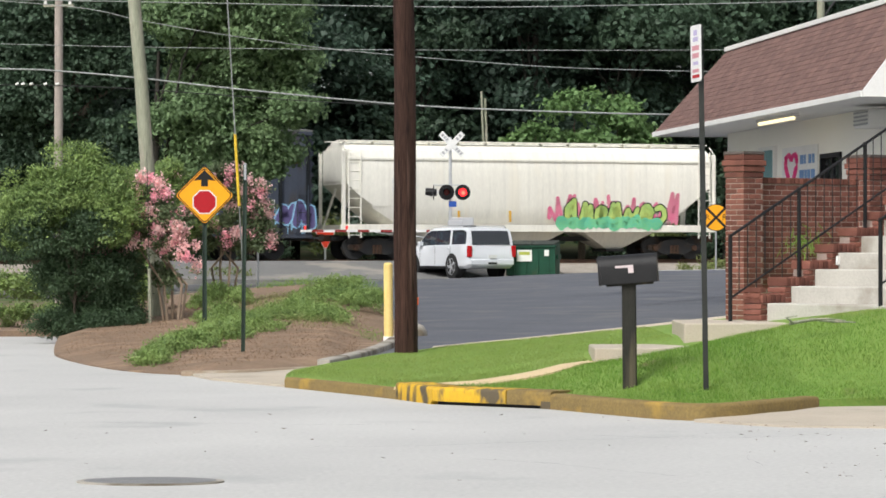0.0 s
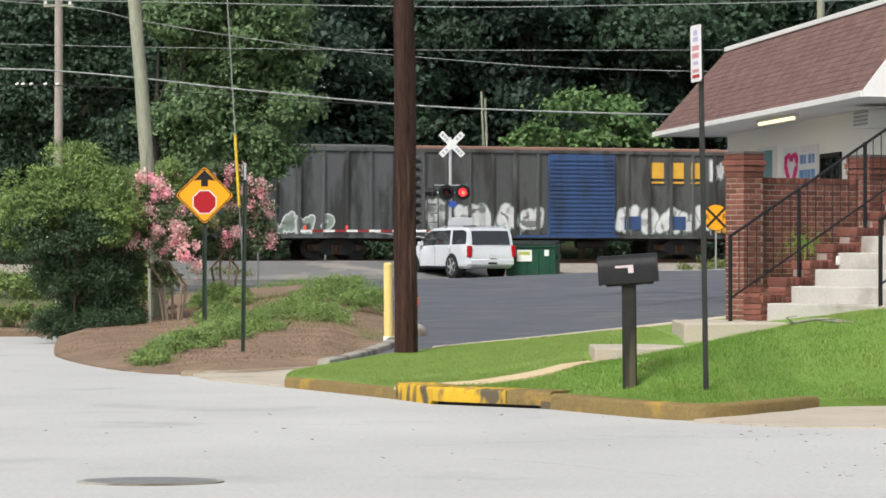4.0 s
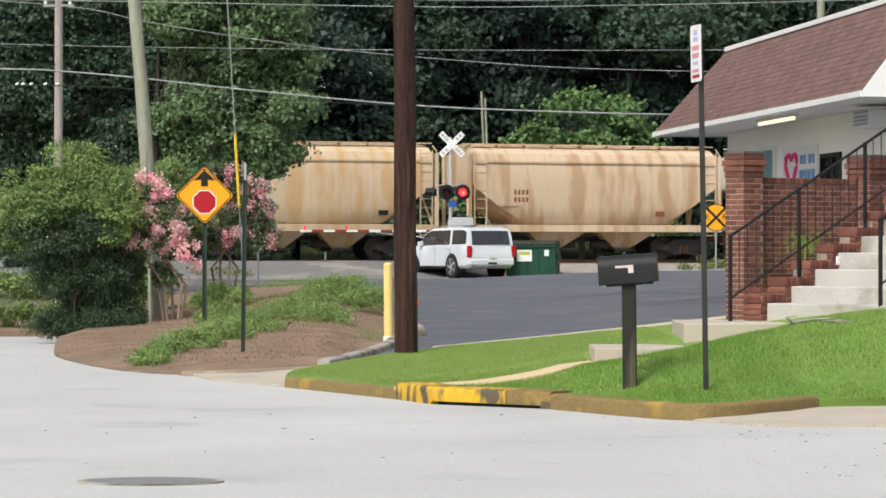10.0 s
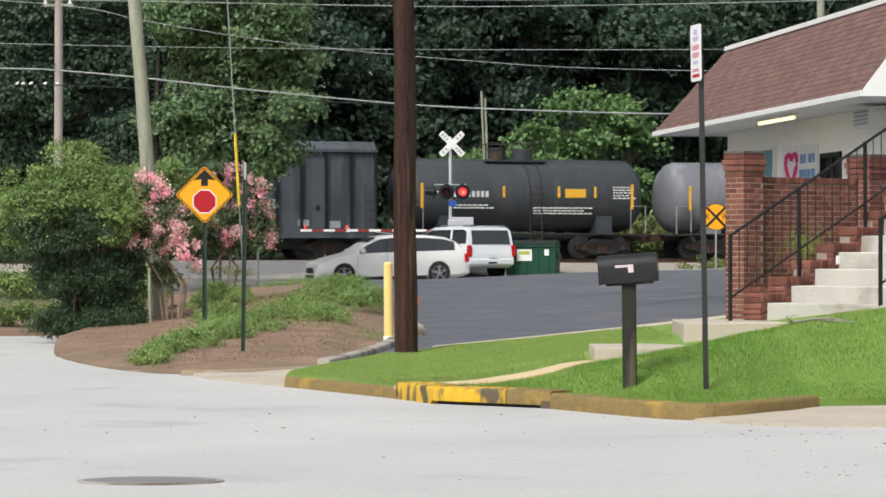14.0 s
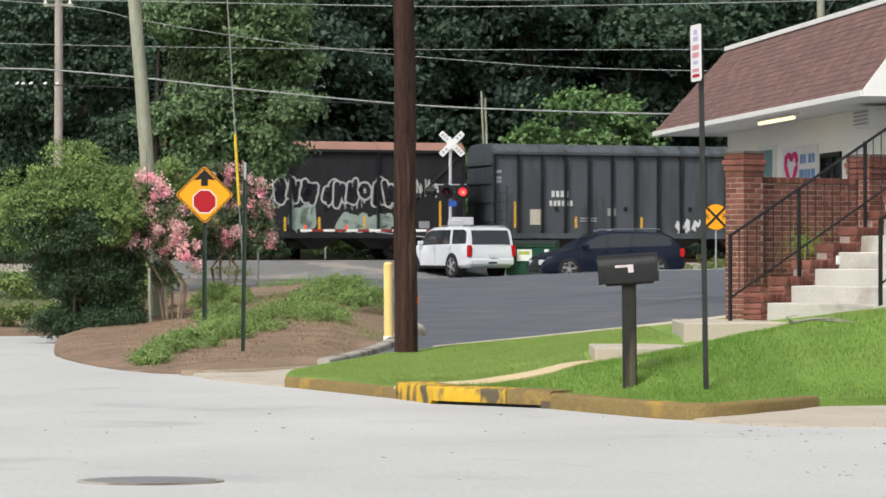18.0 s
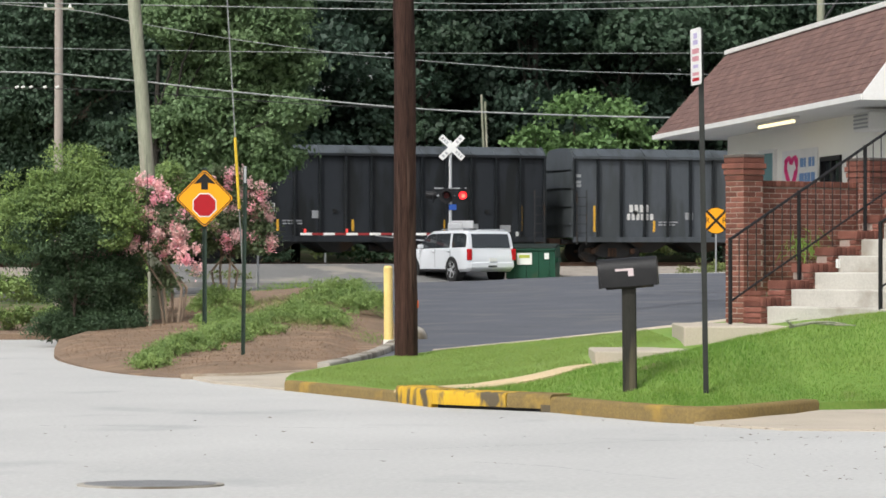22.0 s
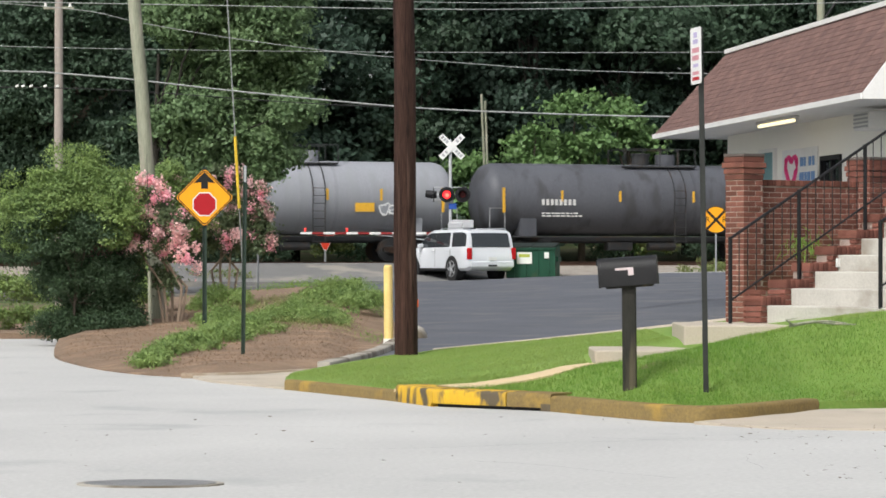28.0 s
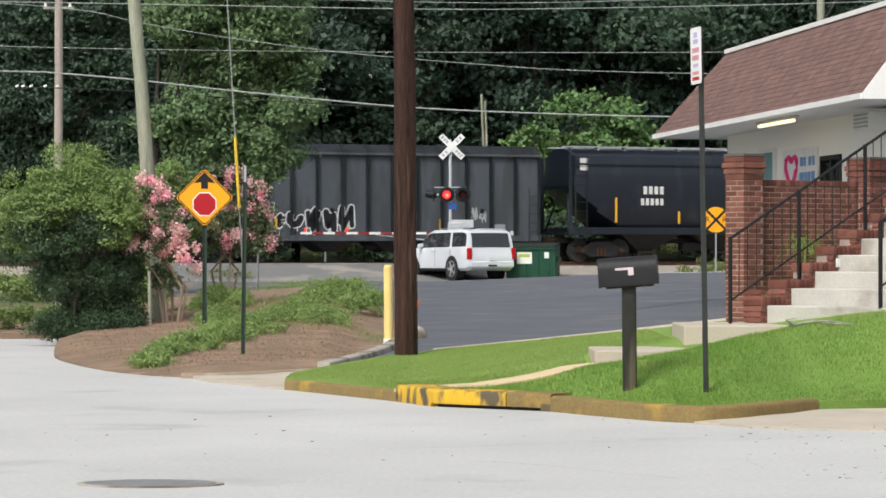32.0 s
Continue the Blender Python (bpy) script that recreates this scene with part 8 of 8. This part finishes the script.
rng = np.random.default_rng(23)
veil = []
for _ in range(230):
    x = rng.uniform(-40, 46)
    r = rng.uniform(1.3, 2.8)
    veil.append(((x, 128.3 + 0.33 * x + rng.uniform(0, 3.5), rng.uniform(1.5, 17)), (r, 0.8 * r, 0.8 * r)))
pts, out = crown_points(veil, 80000, rng, 0.7, 24)
tagged(part("woodland_edge", leaf_mesh("woodland_edge", pts, 0.32, 0.6, LEAF_FOREST, rng, out=out), LEAF_FOREST), "dark green leafy woodland edge behind the tracks", "woods", kind="stuff")
# undergrowth along the far side of the tracks
for k in range(26):
    x = -34 + k * 2.9 + rnd.uniform(-0.8, 0.8)
    y = 120.2 + TRACK_TAN * x + rnd.uniform(0, 2.0)
    if -8.5 < x < -1.0:
        y += 4
    if k < 3:
        b = [((rnd.uniform(-1.2, 1.2), rnd.uniform(-0.5, 0.5), rnd.uniform(0.4, 1.6)), (0.9, 0.7, 0.7)) for _ in range(6)]
        t = tree("roadside_shrub", pose(x, y, ground_z(x, y) + 0.1), "weedy green undergrowth shrub beside the tracks", b, 2600, 0.22, 0.5, LEAF_WEED if k == 1 else LEAF_FOREST2, None, 200 + k, 0.4, category="shrub")
        t["group"] = "undergrowth"
        if k == 0:
            SHRUBS = []
        SHRUBS.append(t)
    else:
        copy_thing(rnd.choice(SHRUBS), pose(x, y, ground_z(x, y) + 0.1, 0, 0, rnd.uniform(0, 360)))
# bright vine-covered trees
for cx, cy, wdt, hgt, seed in ((4.2, 126, 2.2, 6.6, 1), (6.2, 127, 2.6, 8.1, 2), (8.4, 128.5, 2.3, 8.2, 3), (1.2, 127, 1.6, 5.2, 4)):
    rng = np.random.default_rng(seed)
    tree("vine_covered_tree", pose(cx, cy, 1.0), "bright green vine-covered tree at the wood's edge", random_blobs(rng, hgt - 0.8, wdt, 0.8, 13), 6500, 0.26, 0.75, LEAF_KUDZU, (hgt * 0.7, 0.15), 300 + seed, 0.5)

def balls(rows, depth, rng_):
    return [((x, rng_.uniform(-depth, depth), z), (r, r * 0.9, r)) for x, z, r in rows]


def lobes(blobs, n, r0, r1, seed, flat=0.8):
    """Rounded leafy lobes set over the outside of larger masses, with shaded hollows between them."""
    g = random.Random(seed)
    out = []
    w = [r[0] ** 2 for _, r in blobs]
    for _ in range(n):
        c, r = g.choices(blobs, w)[0]
        d = Vector((g.gauss(0, 1), g.gauss(-0.35, 0.8), g.gauss(0.35, 0.9))).normalized()
        q = g.uniform(r0, r1)
        k = max(0.1, 1 - q / r[0] * 0.75)
        out.append(((c[0] + d.x * r[0] * k, c[1] + d.y * r[1] * k, c[2] + d.z * r[2] * k), (q, q, q * flat)))
    return out


# large tree in front of the wood
MASS = balls(((0.70, 3.64, 0.75), (-0.19, 3.46, 0.85), (1.45, 3.92, 0.57), (1.77, 4.10, 0.39), (2.3,7.16,0.93), (1.59,8.05,1.07), (0.52,7.52,1.25), (0.16,6.09,1.25), (1.59,5.74,1.07), (2.39,5.47,0.57), (1.23,4.58,0.8), (0.16,4.49,0.98), (-0.9,6.99,1.25), (-1.26,5.38,1.25), (0.88,8.76,1.07), (1.94,8.85,0.89), (-1.08,8.41,1.25), (-0.73,3.96,0.89), (1.94,4.4,0.39), (0.52,10.19,1.6), (-1.08,10.19,1.6)), 1.0, rnd)
MASS = [((x + 1.95, y, z), r) for (x, y, z), r in MASS]
tree("shade_tree", pose(-8.95, 89, 0.3), "large spreading green shade tree near the railroad", lobes(MASS, 170, 0.4, 0.8, 31), 84000, 0.18, 0.6, LEAF_TREE, (7.5, 0.12), 31, 0.34, bark=BARK_SHADED, per=30, fill=MASS)
MASS = balls(((0.70, 4.70, 1.01), (0.61, 3.04, 1.01), (-0.22, 2.58, 0.83), (1.90, 3.32, 0.83), (-1.87, 4.42, 1.10), (-2.79, 3.68, 1.29), (2.27, 3.78, 0.92), (-1.32, 3.50, 0.92), (-2.98, 5.06, 1.66), (-1.97, 4.88, 1.29), (-1.69,7.92,1.56), (-0.03,8.28,1.47), (1.25,7.18,1.29), (-1.32,5.89,1.47), (0.33,5.52,1.38), (1.99,4.97,1.1), (-2.43,3.87,1.29), (-0.59,4.05,1.1), (1.07,3.78,0.92), (2.73,3.87,0.74), (-3.53,6.63,1.47), (-2.43,2.21,0.92), (-1.14,2.4,0.74), (-0.77,10.12,1.66), (1.62,9.2,1.29)), 1.0, rnd)
tree("shade_tree", pose(-12.0, 92, 0.3), "dark green broad tree between the street and railroad", lobes(MASS, 170, 0.5, 0.9, 33), 84000, 0.18, 0.6, LEAF_FOREST2, (7.0, 0.3), 33, 0.36, per=30, fill=MASS)
# shrubs beside the leaning pole
MASS = balls(((-0.75,1.81,0.61), (-0.11,2.26,0.61), (0.49,2.27,0.53), (-1.03,1.54,0.53), (-0.29,1.54,0.72), (0.4,1.54,0.63), (0.67,1.77,0.39), (-0.15,0.99,0.53), (0.54,0.89,0.48), (0.26,0.43,0.44), (0.74,0.34,0.33), (0.77,1.17,0.3)), 0.3, rnd)
# split by height: lower masses get darker leaves that stand for the shrub's shade
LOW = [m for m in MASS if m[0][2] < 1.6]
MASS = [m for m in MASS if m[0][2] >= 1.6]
SPRAYS = [((x * 1.05, y, z * 1.04 + 0.12), (0.1, 0.1, 0.3)) for (x, y, z), _ in lobes(MASS, 60, 0.12, 0.2, 47) if z > 1.7]
tree("large_shrub", pose(-6.0, 46.0, 0.1), "dense rounded green shrub with small leaves", lobes(MASS, 80, 0.14, 0.34, 41) + SPRAYS, 50000, 0.06, 0.42, LEAF_SHRUB, (1.2, 0.022), 41, 0.17, category="shrub", per=34, fill=MASS)
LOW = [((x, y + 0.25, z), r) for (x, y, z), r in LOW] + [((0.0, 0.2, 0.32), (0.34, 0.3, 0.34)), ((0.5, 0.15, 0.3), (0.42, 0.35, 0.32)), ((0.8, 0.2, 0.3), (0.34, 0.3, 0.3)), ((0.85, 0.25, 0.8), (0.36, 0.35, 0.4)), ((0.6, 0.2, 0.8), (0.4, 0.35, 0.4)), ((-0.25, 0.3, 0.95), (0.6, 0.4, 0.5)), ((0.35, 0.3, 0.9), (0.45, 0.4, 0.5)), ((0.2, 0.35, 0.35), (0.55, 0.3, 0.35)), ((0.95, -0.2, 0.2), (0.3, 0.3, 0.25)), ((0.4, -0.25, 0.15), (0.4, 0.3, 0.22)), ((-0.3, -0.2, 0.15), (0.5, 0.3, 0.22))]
tree("evergreen_shrub", pose(-6.0, 46.1, 0.1), "lower part of the large shrub, in dark leaves for its shade", lobes(LOW, 150, 0.14, 0.28, 43), 64000, 0.06, 0.42, LEAF_SHRUB_SHADE, (0.9, 0.022), 43, 0.14, category="shrub", per=30, fill=LOW)
MASS = balls(((-0.24,2.3,0.46), (0.36,2.37,0.46), (0.06,1.65,0.6), (0.56,1.75,0.45), (-0.24,1.15,0.5), (-0.04,0.55,0.45), (-0.44,0.45,0.45)), 0.2, rnd)
tree("large_shrub", pose(-5.1, 50.0, 0.3), "feathery green shrub behind the leaning pole", lobes(MASS, 50, 0.16, 0.3, 42), 26000, 0.065, 0.4, LEAF_SHRUB, (1.0, 0.07), 42, 0.15, category="shrub", per=34, fill=MASS)
for cx, cz, w in ((-7.55, 0.42, 0.95), ):
    tree("low_hedge", pose(cx, 51.5, 0.1), "low clipped green hedge at the kerb", lobes([((dx * w * 0.4, 0, 0.2), (w * 0.4, 0.4, 0.24)) for dx in (-1, 0, 1)], 26, 0.1, 0.16, 5), 5000, 0.06, 0.5, LEAF_SHRUB, None, int(50 + w * 10), 0.12, category="hedge")
tree("low_hedge", pose(-8.3, 56, 0.35), "rounded green shrub behind the hedge", [((dx, 0, 0.35), (0.6, 0.5, 0.4)) for dx in (-0.6, 0, 0.6)], 5000, 0.08, 0.5, LEAF_SHRUB, None, 58, 0.15, category="shrub")


def myrtle(x, y, z, blobs, stems, seed, n, flowers):
    rng = np.random.default_rng(seed)
    rnd_ = random.Random(seed)
    ob = thing("crape_myrtle", pose(x, y, z), "pink-flowering crape myrtle with pale stems", "tree", "flowering trees")
    for k in range(stems):
        a = 6.28 * k / stems + 0.4
        tip = blobs[k % len(blobs)][0]
        part("stem", Shape().path([(0.08 * math.cos(a), 0.08 * math.sin(a), -0.2), (0.25 * math.cos(a), 0.15 * math.sin(a), 0.8), (tip[0] * 0.7, tip[1] * 0.7, tip[2] * 0.8), tip], [0.028, 0.023, 0.017, 0.008], 7), BARK_PALE, ob, smooth=50)
    pts, out = crown_points(lobes(blobs, 60, 0.13, 0.24, seed), n, rng, 0.13, 24)
    part("crown", leaf_mesh("crown", pts, 0.07, 0.5, LEAF_MYRTLE, rng, out=out), LEAF_MYRTLE, ob)
    petals = []
    tops = sorted(blobs, key=lambda b_: -b_[0][2])
    for k in range(flowers):
        c, r = tops[k * 7 % max(6, len(tops) * 5 // 6)]
        d = Vector((rnd_.gauss(0, 1), rnd_.gauss(-0.8, 0.5), rnd_.gauss(0.3, 0.7))).normalized()
        p = Vector((c[0] + d.x * r[0] * 1.05, c[1] + d.y * r[1] * 1.05 - 0.05, c[2] + d.z * r[2] * 1.05))
        q = np.random.default_rng(seed * 100 + k)
        s = rnd_.uniform(0.05, 0.085)
        petals.append(np.array(p) + q.normal(size=(130, 3)) * np.array([s, s, s * 1.1]) * 0.7)
    cut_ = len(petals) * 3 // 4
    for group_, m_ in ((petals[:cut_], PETAL), (petals[cut_:], PETAL_HOT)):
        tagged(part("blossoms", leaf_mesh("blossoms", np.concatenate(group_), 0.045, 0.9, m_, rng), m_, ob), kind="stuff")
    return ob


myrtle(-4.45, 46.5, 0.15, balls(((-0.84,2.09,0.35), (-0.42,2.19,0.37), (-1.02,1.68,0.33), (-0.65,1.58,0.42), (-0.23,1.68,0.42), (0.14,1.77,0.35), (-1.16,1.35,0.2), (-0.79,1.21,0.3), (-0.23,1.16,0.33), (0.14,1.26,0.3), (-0.12,0.87,0.19)), 0.15, rnd), 5, 71, 38000, 84)
myrtle(-3.9, 50.5, 0.4, balls(((-0.86,2.26,0.28), (0.0,2.38,0.3), (0.46,1.86,0.33), (0.15,1.55,0.4), (0.66,1.55,0.26), (-0.25,1.35,0.36), (0.36,1.25,0.33), (-0.6,1.25,0.28), (0.7,1.3,0.16), (0.55,2.2,0.2), (0.2,2.1,0.26)), 0.15, rnd), 4, 72, 30000, 50)


def cover(name, label, spots_, n, seed, size=0.14, material=LEAF_JUNIPER, zf=bed_z, h=0.18, width=0.2, category="groundcover"):
    """Low spreading plants heaped over patches of ground."""
    rng = np.random.default_rng(seed)
    w = np.array([a * b for _, _, a, b in spots_])
    k = rng.choice(len(spots_), size=n // 14, p=w / w.sum())
    sp = np.array(spots_)[k]
    ang, rad = rng.uniform(0, 6.28, len(k)), np.sqrt(rng.uniform(0, 1, len(k)))
    x, y = sp[:, 0] + sp[:, 2] * rad * np.cos(ang), sp[:, 1] + sp[:, 3] * rad * np.sin(ang)
    z = np.array([zf(a, b) for a, b in zip(x, y)]) + h * (1 - rad ** 2) * rng.uniform(0.4, 1.2, len(k)) + 0.03
    pts = np.repeat(np.stack([x, y, z], 1), 14, 0) + rng.normal(size=(14 * len(k), 3)) * np.array([0.10, 0.14, 0.05])
    ob = part(name, leaf_mesh(name, pts, size, width, material, rng, up=0.8), material)
    return tagged(ob, label, category, kind="stuff")


g = random.Random(15)
HEAPS = []
for x, y, rx_, ry_, h in ((-1.75, 50.5, 0.55, 1.8, 0.38), (-1.35, 48.8, 0.42, 1.5, 0.36), (-2.3, 47.2, 0.45, 1.0, 0.16), (-2.15, 51, 0.45, 1.5, 0.16), (-2.55, 46, 0.5, 0.8, 0.14), (-2.0, 45.4, 0.45, 0.7, 0.14),
                      (-2.9, 43.4, 0.42, 0.9, 0.2), (-3.3, 41.6, 0.4, 0.9, 0.2), (-3.5, 39.6, 0.32, 0.9, 0.16), (-3.66, 37.8, 0.24, 0.7, 0.13), (-3.72, 36.4, 0.17, 0.45, 0.1), (-3.55, 45.4, 0.4, 1.0, 0.2), (-3.9, 50, 0.5, 1.0, 0.3)):
    for _ in range(int(26 * rx_ / 0.4)):
        a_, q = g.uniform(0, 6.28), g.uniform(0, 1) ** 0.5
        px_, py_ = x + rx_ * q * math.cos(a_), y + ry_ * q * math.sin(a_)
        r_ = g.uniform(0.09, 0.17)
        HEAPS.append(((px_, py_, bed_z(px_, py_) + h * (1 - q * q) * g.uniform(0.5, 1.1)), (r_ * 1.2, r_ * 1.6, r_ * 0.75)))
rng = np.random.default_rng(16)
pts, out = crown_points(HEAPS, 84000, rng, 0.1, 18)
tagged(part("juniper_groundcover", leaf_mesh("juniper_groundcover", pts, 0.06, 0.28, LEAF_JUNIPER, rng, up=0.5, out=out), LEAF_JUNIPER), "mounded spreading green juniper over the mulch bed", "groundcover", kind="stuff")
cover("grass_fringe", "ragged grass at the edge of the side street", [(-1.1, 43.6, 0.16, 1.1), (-2.6, 58, 1.2, 1.2)], 2800, 6, 0.09, BLADE, width=0.1, h=0.04)
DRY_GRASS = leaf_mat("dry_grass", (0.42, 0.42, 0.20), (0.33, 0.36, 0.13), 0.5, 0.3)
cover("dry_grass", "thin straw-coloured grass growing through the mulch", [(-2.9, 49.5, 0.7, 2.2), (-2.5, 46.5, 0.6, 1.6), (-1.9, 44.5, 0.6, 1.0)], 6000, 12, 0.07, DRY_GRASS, width=0.1, h=0.03)
cover("track_weeds", "ragged weeds between the gravel and the tracks", [(-9, 106, 2.5, 1.2), (-14, 105, 3, 1.5), (9.6, 104.5, 0.9, 0.8), (12, 108, 2, 2)], 6000, 8, 0.22, LEAF_WEED, lambda x, y: street_z(x) + 0.1, 0.45, 0.25)
cover("planter_grass", "tall green grass in the brick planter", [(4.1, 32.1, 0.06, 0.05)], 150, 9, 0.2, BLADE, lambda x, y: 1.5, 0.25, 0.06)

# lawn blades: thickest where the lawn lies nearest
rng = np.random.default_rng(77)
N = 300000
bx_, by_ = rng.uniform(-1.9, 6.2, N), 24.9 + rng.uniform(0, 1, N) ** 1.3 * 14
keep = np.array([(kerb_y(a) + 0.2 < b) and a > ramp(b, (31, -1.8), (32.6, -1.66), (35, -1.22), (37.6, -0.72), (39, -0.4)) and (b < 39 - max(0, a) * 1.7) and not (-0.5 < a < 1.7 and ramp(a, *WALK_NEAR) < b < ramp(a, *WALK_FAR)) and not (a > 1.5 and b > 29 and a < 3.0 and b < 30.3)
                 and not (a > 2.5 and b > 30.0) for a, b in zip(bx_, by_)])
bx_, by_ = bx_[keep], by_[keep]
bz_ = np.array([lawn_z(a, b) for a, b in zip(bx_, by_)])
n = len(bx_)
hgt_ = rng.uniform(0.018, 0.05, n) * np.where(by_ > 29.6, 0.5, 1.0) * (0.9 + 0.4 * np.array([noise.noise((a * 1.3, b * 1.3, 0)) for a, b in zip(bx_, by_)]))
an, le = rng.uniform(0, 6.28, n), rng.normal(0, 0.4, (n, 2))
wd = 0.0036
v = np.stack([np.stack([bx_ - wd * np.cos(an), by_ - wd * np.sin(an), bz_ - 0.01], 1), np.stack([bx_ + wd * np.cos(an), by_ + wd * np.sin(an), bz_ - 0.01], 1),
              np.stack([bx_ + le[:, 0] * hgt_, by_ + le[:, 1] * hgt_, bz_ + hgt_], 1)], 1)
MOWN = leaf_mat("mown_grass_blade", (0.25, 0.365, 0.08), (0.31, 0.39, 0.11), 0.4, 0.3)
short = by_ > np.array([ramp(a, *WALK_FAR) if a < 1.65 else 29.4 for a in bx_])
for nm, blades, m_, lab in (("grass_blades", v[~short], BLADE, "short green grass blades of the sloping lawn"), ("mown_grass", v[short], MOWN, "close-mown yellow-green grass beside the pole")):
    n = len(blades)
    me = bpy.data.meshes.new(nm)
    me.vertices.add(3 * n)
    me.vertices.foreach_set("co", blades.reshape(-1).astype(np.float32))
    me.loops.add(3 * n)
    me.loops.foreach_set("vertex_index", np.arange(3 * n, dtype=np.int32))
    me.polygons.add(n)
    me.polygons.foreach_set("loop_start", np.arange(0, 3 * n, 3, dtype=np.int32))
    me.update(calc_edges=True)
    me.materials.append(m_)
    tagged(part(nm, me, m_), lab, "grass", kind="stuff")

# loose bark chips over the mulch
rng = np.random.default_rng(78)
cx_, cy_ = rng.uniform(-5.6, -1.0, 24000), rng.uniform(34.2, 52, 24000)
ok_ = np.array([(b > 34.4 + max(0.0, -3.2 - a) * 2.6 + max(0.0, a + 3.0) * 1.5) and (a < -1.2 - max(0.0, 38 - b) * 0.15) for a, b in zip(cx_, cy_)])
cx_, cy_ = cx_[ok_], cy_[ok_]
cz_ = np.array([bed_z(a, b) + 0.012 for a, b in zip(cx_, cy_)])
CHIP = mat("bark_chip", (0.28, 0.19, 0.125), (0.2, 0.132, 0.085), 0.95, 0, 2, 30, 0, per=0.3)
tagged(part("bark_chips", leaf_mesh("bark_chips", np.stack([cx_, cy_, cz_], 1), 0.028, 0.35, CHIP, rng, up=1.0), CHIP), "loose brown bark chips covering the bed", "mulch", kind="stuff")
# ---------------------------------------------------------------- brick courses
random.seed(21)
for parent, x0, x1, y, z0, z1, rz, origin in LATE:
    turn = Matrix.Rotation(radians(rz), 4, "Z")
    rows_ = int((z1 - z0 + 0.002) / (BRICK_H + JOINT))
    for r_ in range(rows_):
        z = z1 - (rows_ - r_) * (BRICK_H + JOINT)
        a = x0 - (0.107 if r_ % 2 else 0.0)
        while a < x1 - 0.02:
            l0, l1 = max(a, x0), min(a + BRICK_L, x1)
            if l1 - l0 > 0.03:
                p = turn @ Vector(((l0 + l1) / 2, y + BRICK_W / 2 - 0.002, 0))
                brick(parent, p.x, p.y, z, l1 - l0, rz)
            a += BRICK_L + JOINT

# ---------------------------------------------------------------- all that moves
SPEEDS = ((0, 12.61), (2.3, 12.60), (6.4, 12.47), (10, 12.52), (13.2, 12.57), (19, 12.73), (23, 12.76), (28, 12.72), (32, 12.12))


def run_of_train(t):
    """Metres that the train has gone."""
    n = 64
    return sum(ramp(t * (k + 0.5) / n, *SPEEDS) for k in range(n)) * t / n


def street_pose(x, behind=0.0):
    """A vehicle heading down the street: x as it would be on a street square to the view at STREET_Y."""
    a = x / (1 - STREET_TAN * x / STREET_Y) + behind * math.cos(math.atan(STREET_TAN))
    y = STREET_Y + STREET_TAN * a
    return pose(a, y, lane_z(a, y) + 0.01, 0, 1.15 if -60 < a < 40 else 0, 180 + math.degrees(math.atan(STREET_TAN)))


def motions():
    ct, st = math.cos(radians(TRACK_TURN)), math.sin(radians(TRACK_TURN))
    times = list(range(0, 33, 2))
    runs = [run_of_train(t) for t in times]
    for car, mid in TRAIN:
        walk(car, [(t, pose((mid + s) * ct, TRACK_Y + (mid + s) * st, RAIL_TOP, 0, 0, TRACK_TURN)) for t, s in zip(times, runs)])
    # wheelsets roll while their car passes the crossing
    middle = {car.name: mid for car, mid in TRAIN}
    table = [(k / FPS, run_of_train(k / FPS)) for k in range(32 * FPS + 1)]
    for car, ws in WHEELSETS:
        if car.name not in middle:
            continue
        at_ = ws.matrix_basis.copy()
        rows = [(t, s) for t, s in table if -24 < middle[car.name] + s < 22]
        if len(rows) < 2:
            continue
        turn = [(t, at_ @ pose(0, 0, 0, 0, math.degrees((s - rows[0][1]) / 0.46), 0)) for t, s in rows]
        walk(ws, ([(0.0, turn[0][1])] if turn[0][0] > 0 else []) + turn + ([(32.0, turn[-1][1])] if turn[-1][0] < 32 else []))
    # traffic on the street: each waits far along the street, passes, and stops far off
    for i, (ob, spin, r, rows, behind) in enumerate(DRIVES):
        (ta, xa), (tb, xb) = rows[0], rows[-1]
        speed = (xa - xb) / (tb - ta)
        far0, far1 = 55 + 9 * i, -55 - 9 * (9 - i)
        t0, t1 = max(0.0, ta - (far0 - xa) / speed), min(31.5, tb + (xb - far1) / speed)
        if t0 == 0.0:
            far0 = xa + speed * ta
        path = [(0.0, far0)] if t0 > 0.2 else []
        path += [(t0, far0), *rows, (t1, far1), (32.0, far1)]
        walk(ob, [(t, street_pose(x, behind)) for t, x in path])
        # wheels: five spokes, so a turn of 72 degrees less looks the same
        a, b = ta, min(tb, 31.0)
        steps = int((b - a) / 0.1)
        for wh, at_ in spin:
            sign = 1 if at_.to_euler().z < 1 else -1
            walk(wh, [(0.0, at_)] + [(a + 0.1 * k, at_ @ pose(0, 0, 0, 0, sign * 78 * k, 0)) for k in range(steps + 1)] + [(32.0, at_ @ pose(0, 0, 0, 0, sign * 78 * steps, 0))])
    # crossing lamps: the added flaps swing up in turn, so the ever-glowing lenses seem to flash
    for k, (flap, x) in enumerate(FLASH_FLAPS):
        rows = []
        up = lambda u: ((u - 7.985) % 1.303 < 0.635) == (k == 0)
        state = up(0)
        rows.append((0.0, pose(x, -0.215, 3.08, -86 if state else 0, 0, 0)))
        for f in range(1, 32 * FPS + 1):
            if up(f / FPS) != state:
                if rows[-1][0] < (f - 1) / FPS:
                    rows.append(((f - 1) / FPS, rows[-1][1]))
                state = not state
                rows.append((f / FPS, pose(x, -0.215, 3.08, -86 if state else 0, 0, 0)))
        rows.append((32.2, rows[-1][1]))
        walk(flap, rows)


motions()
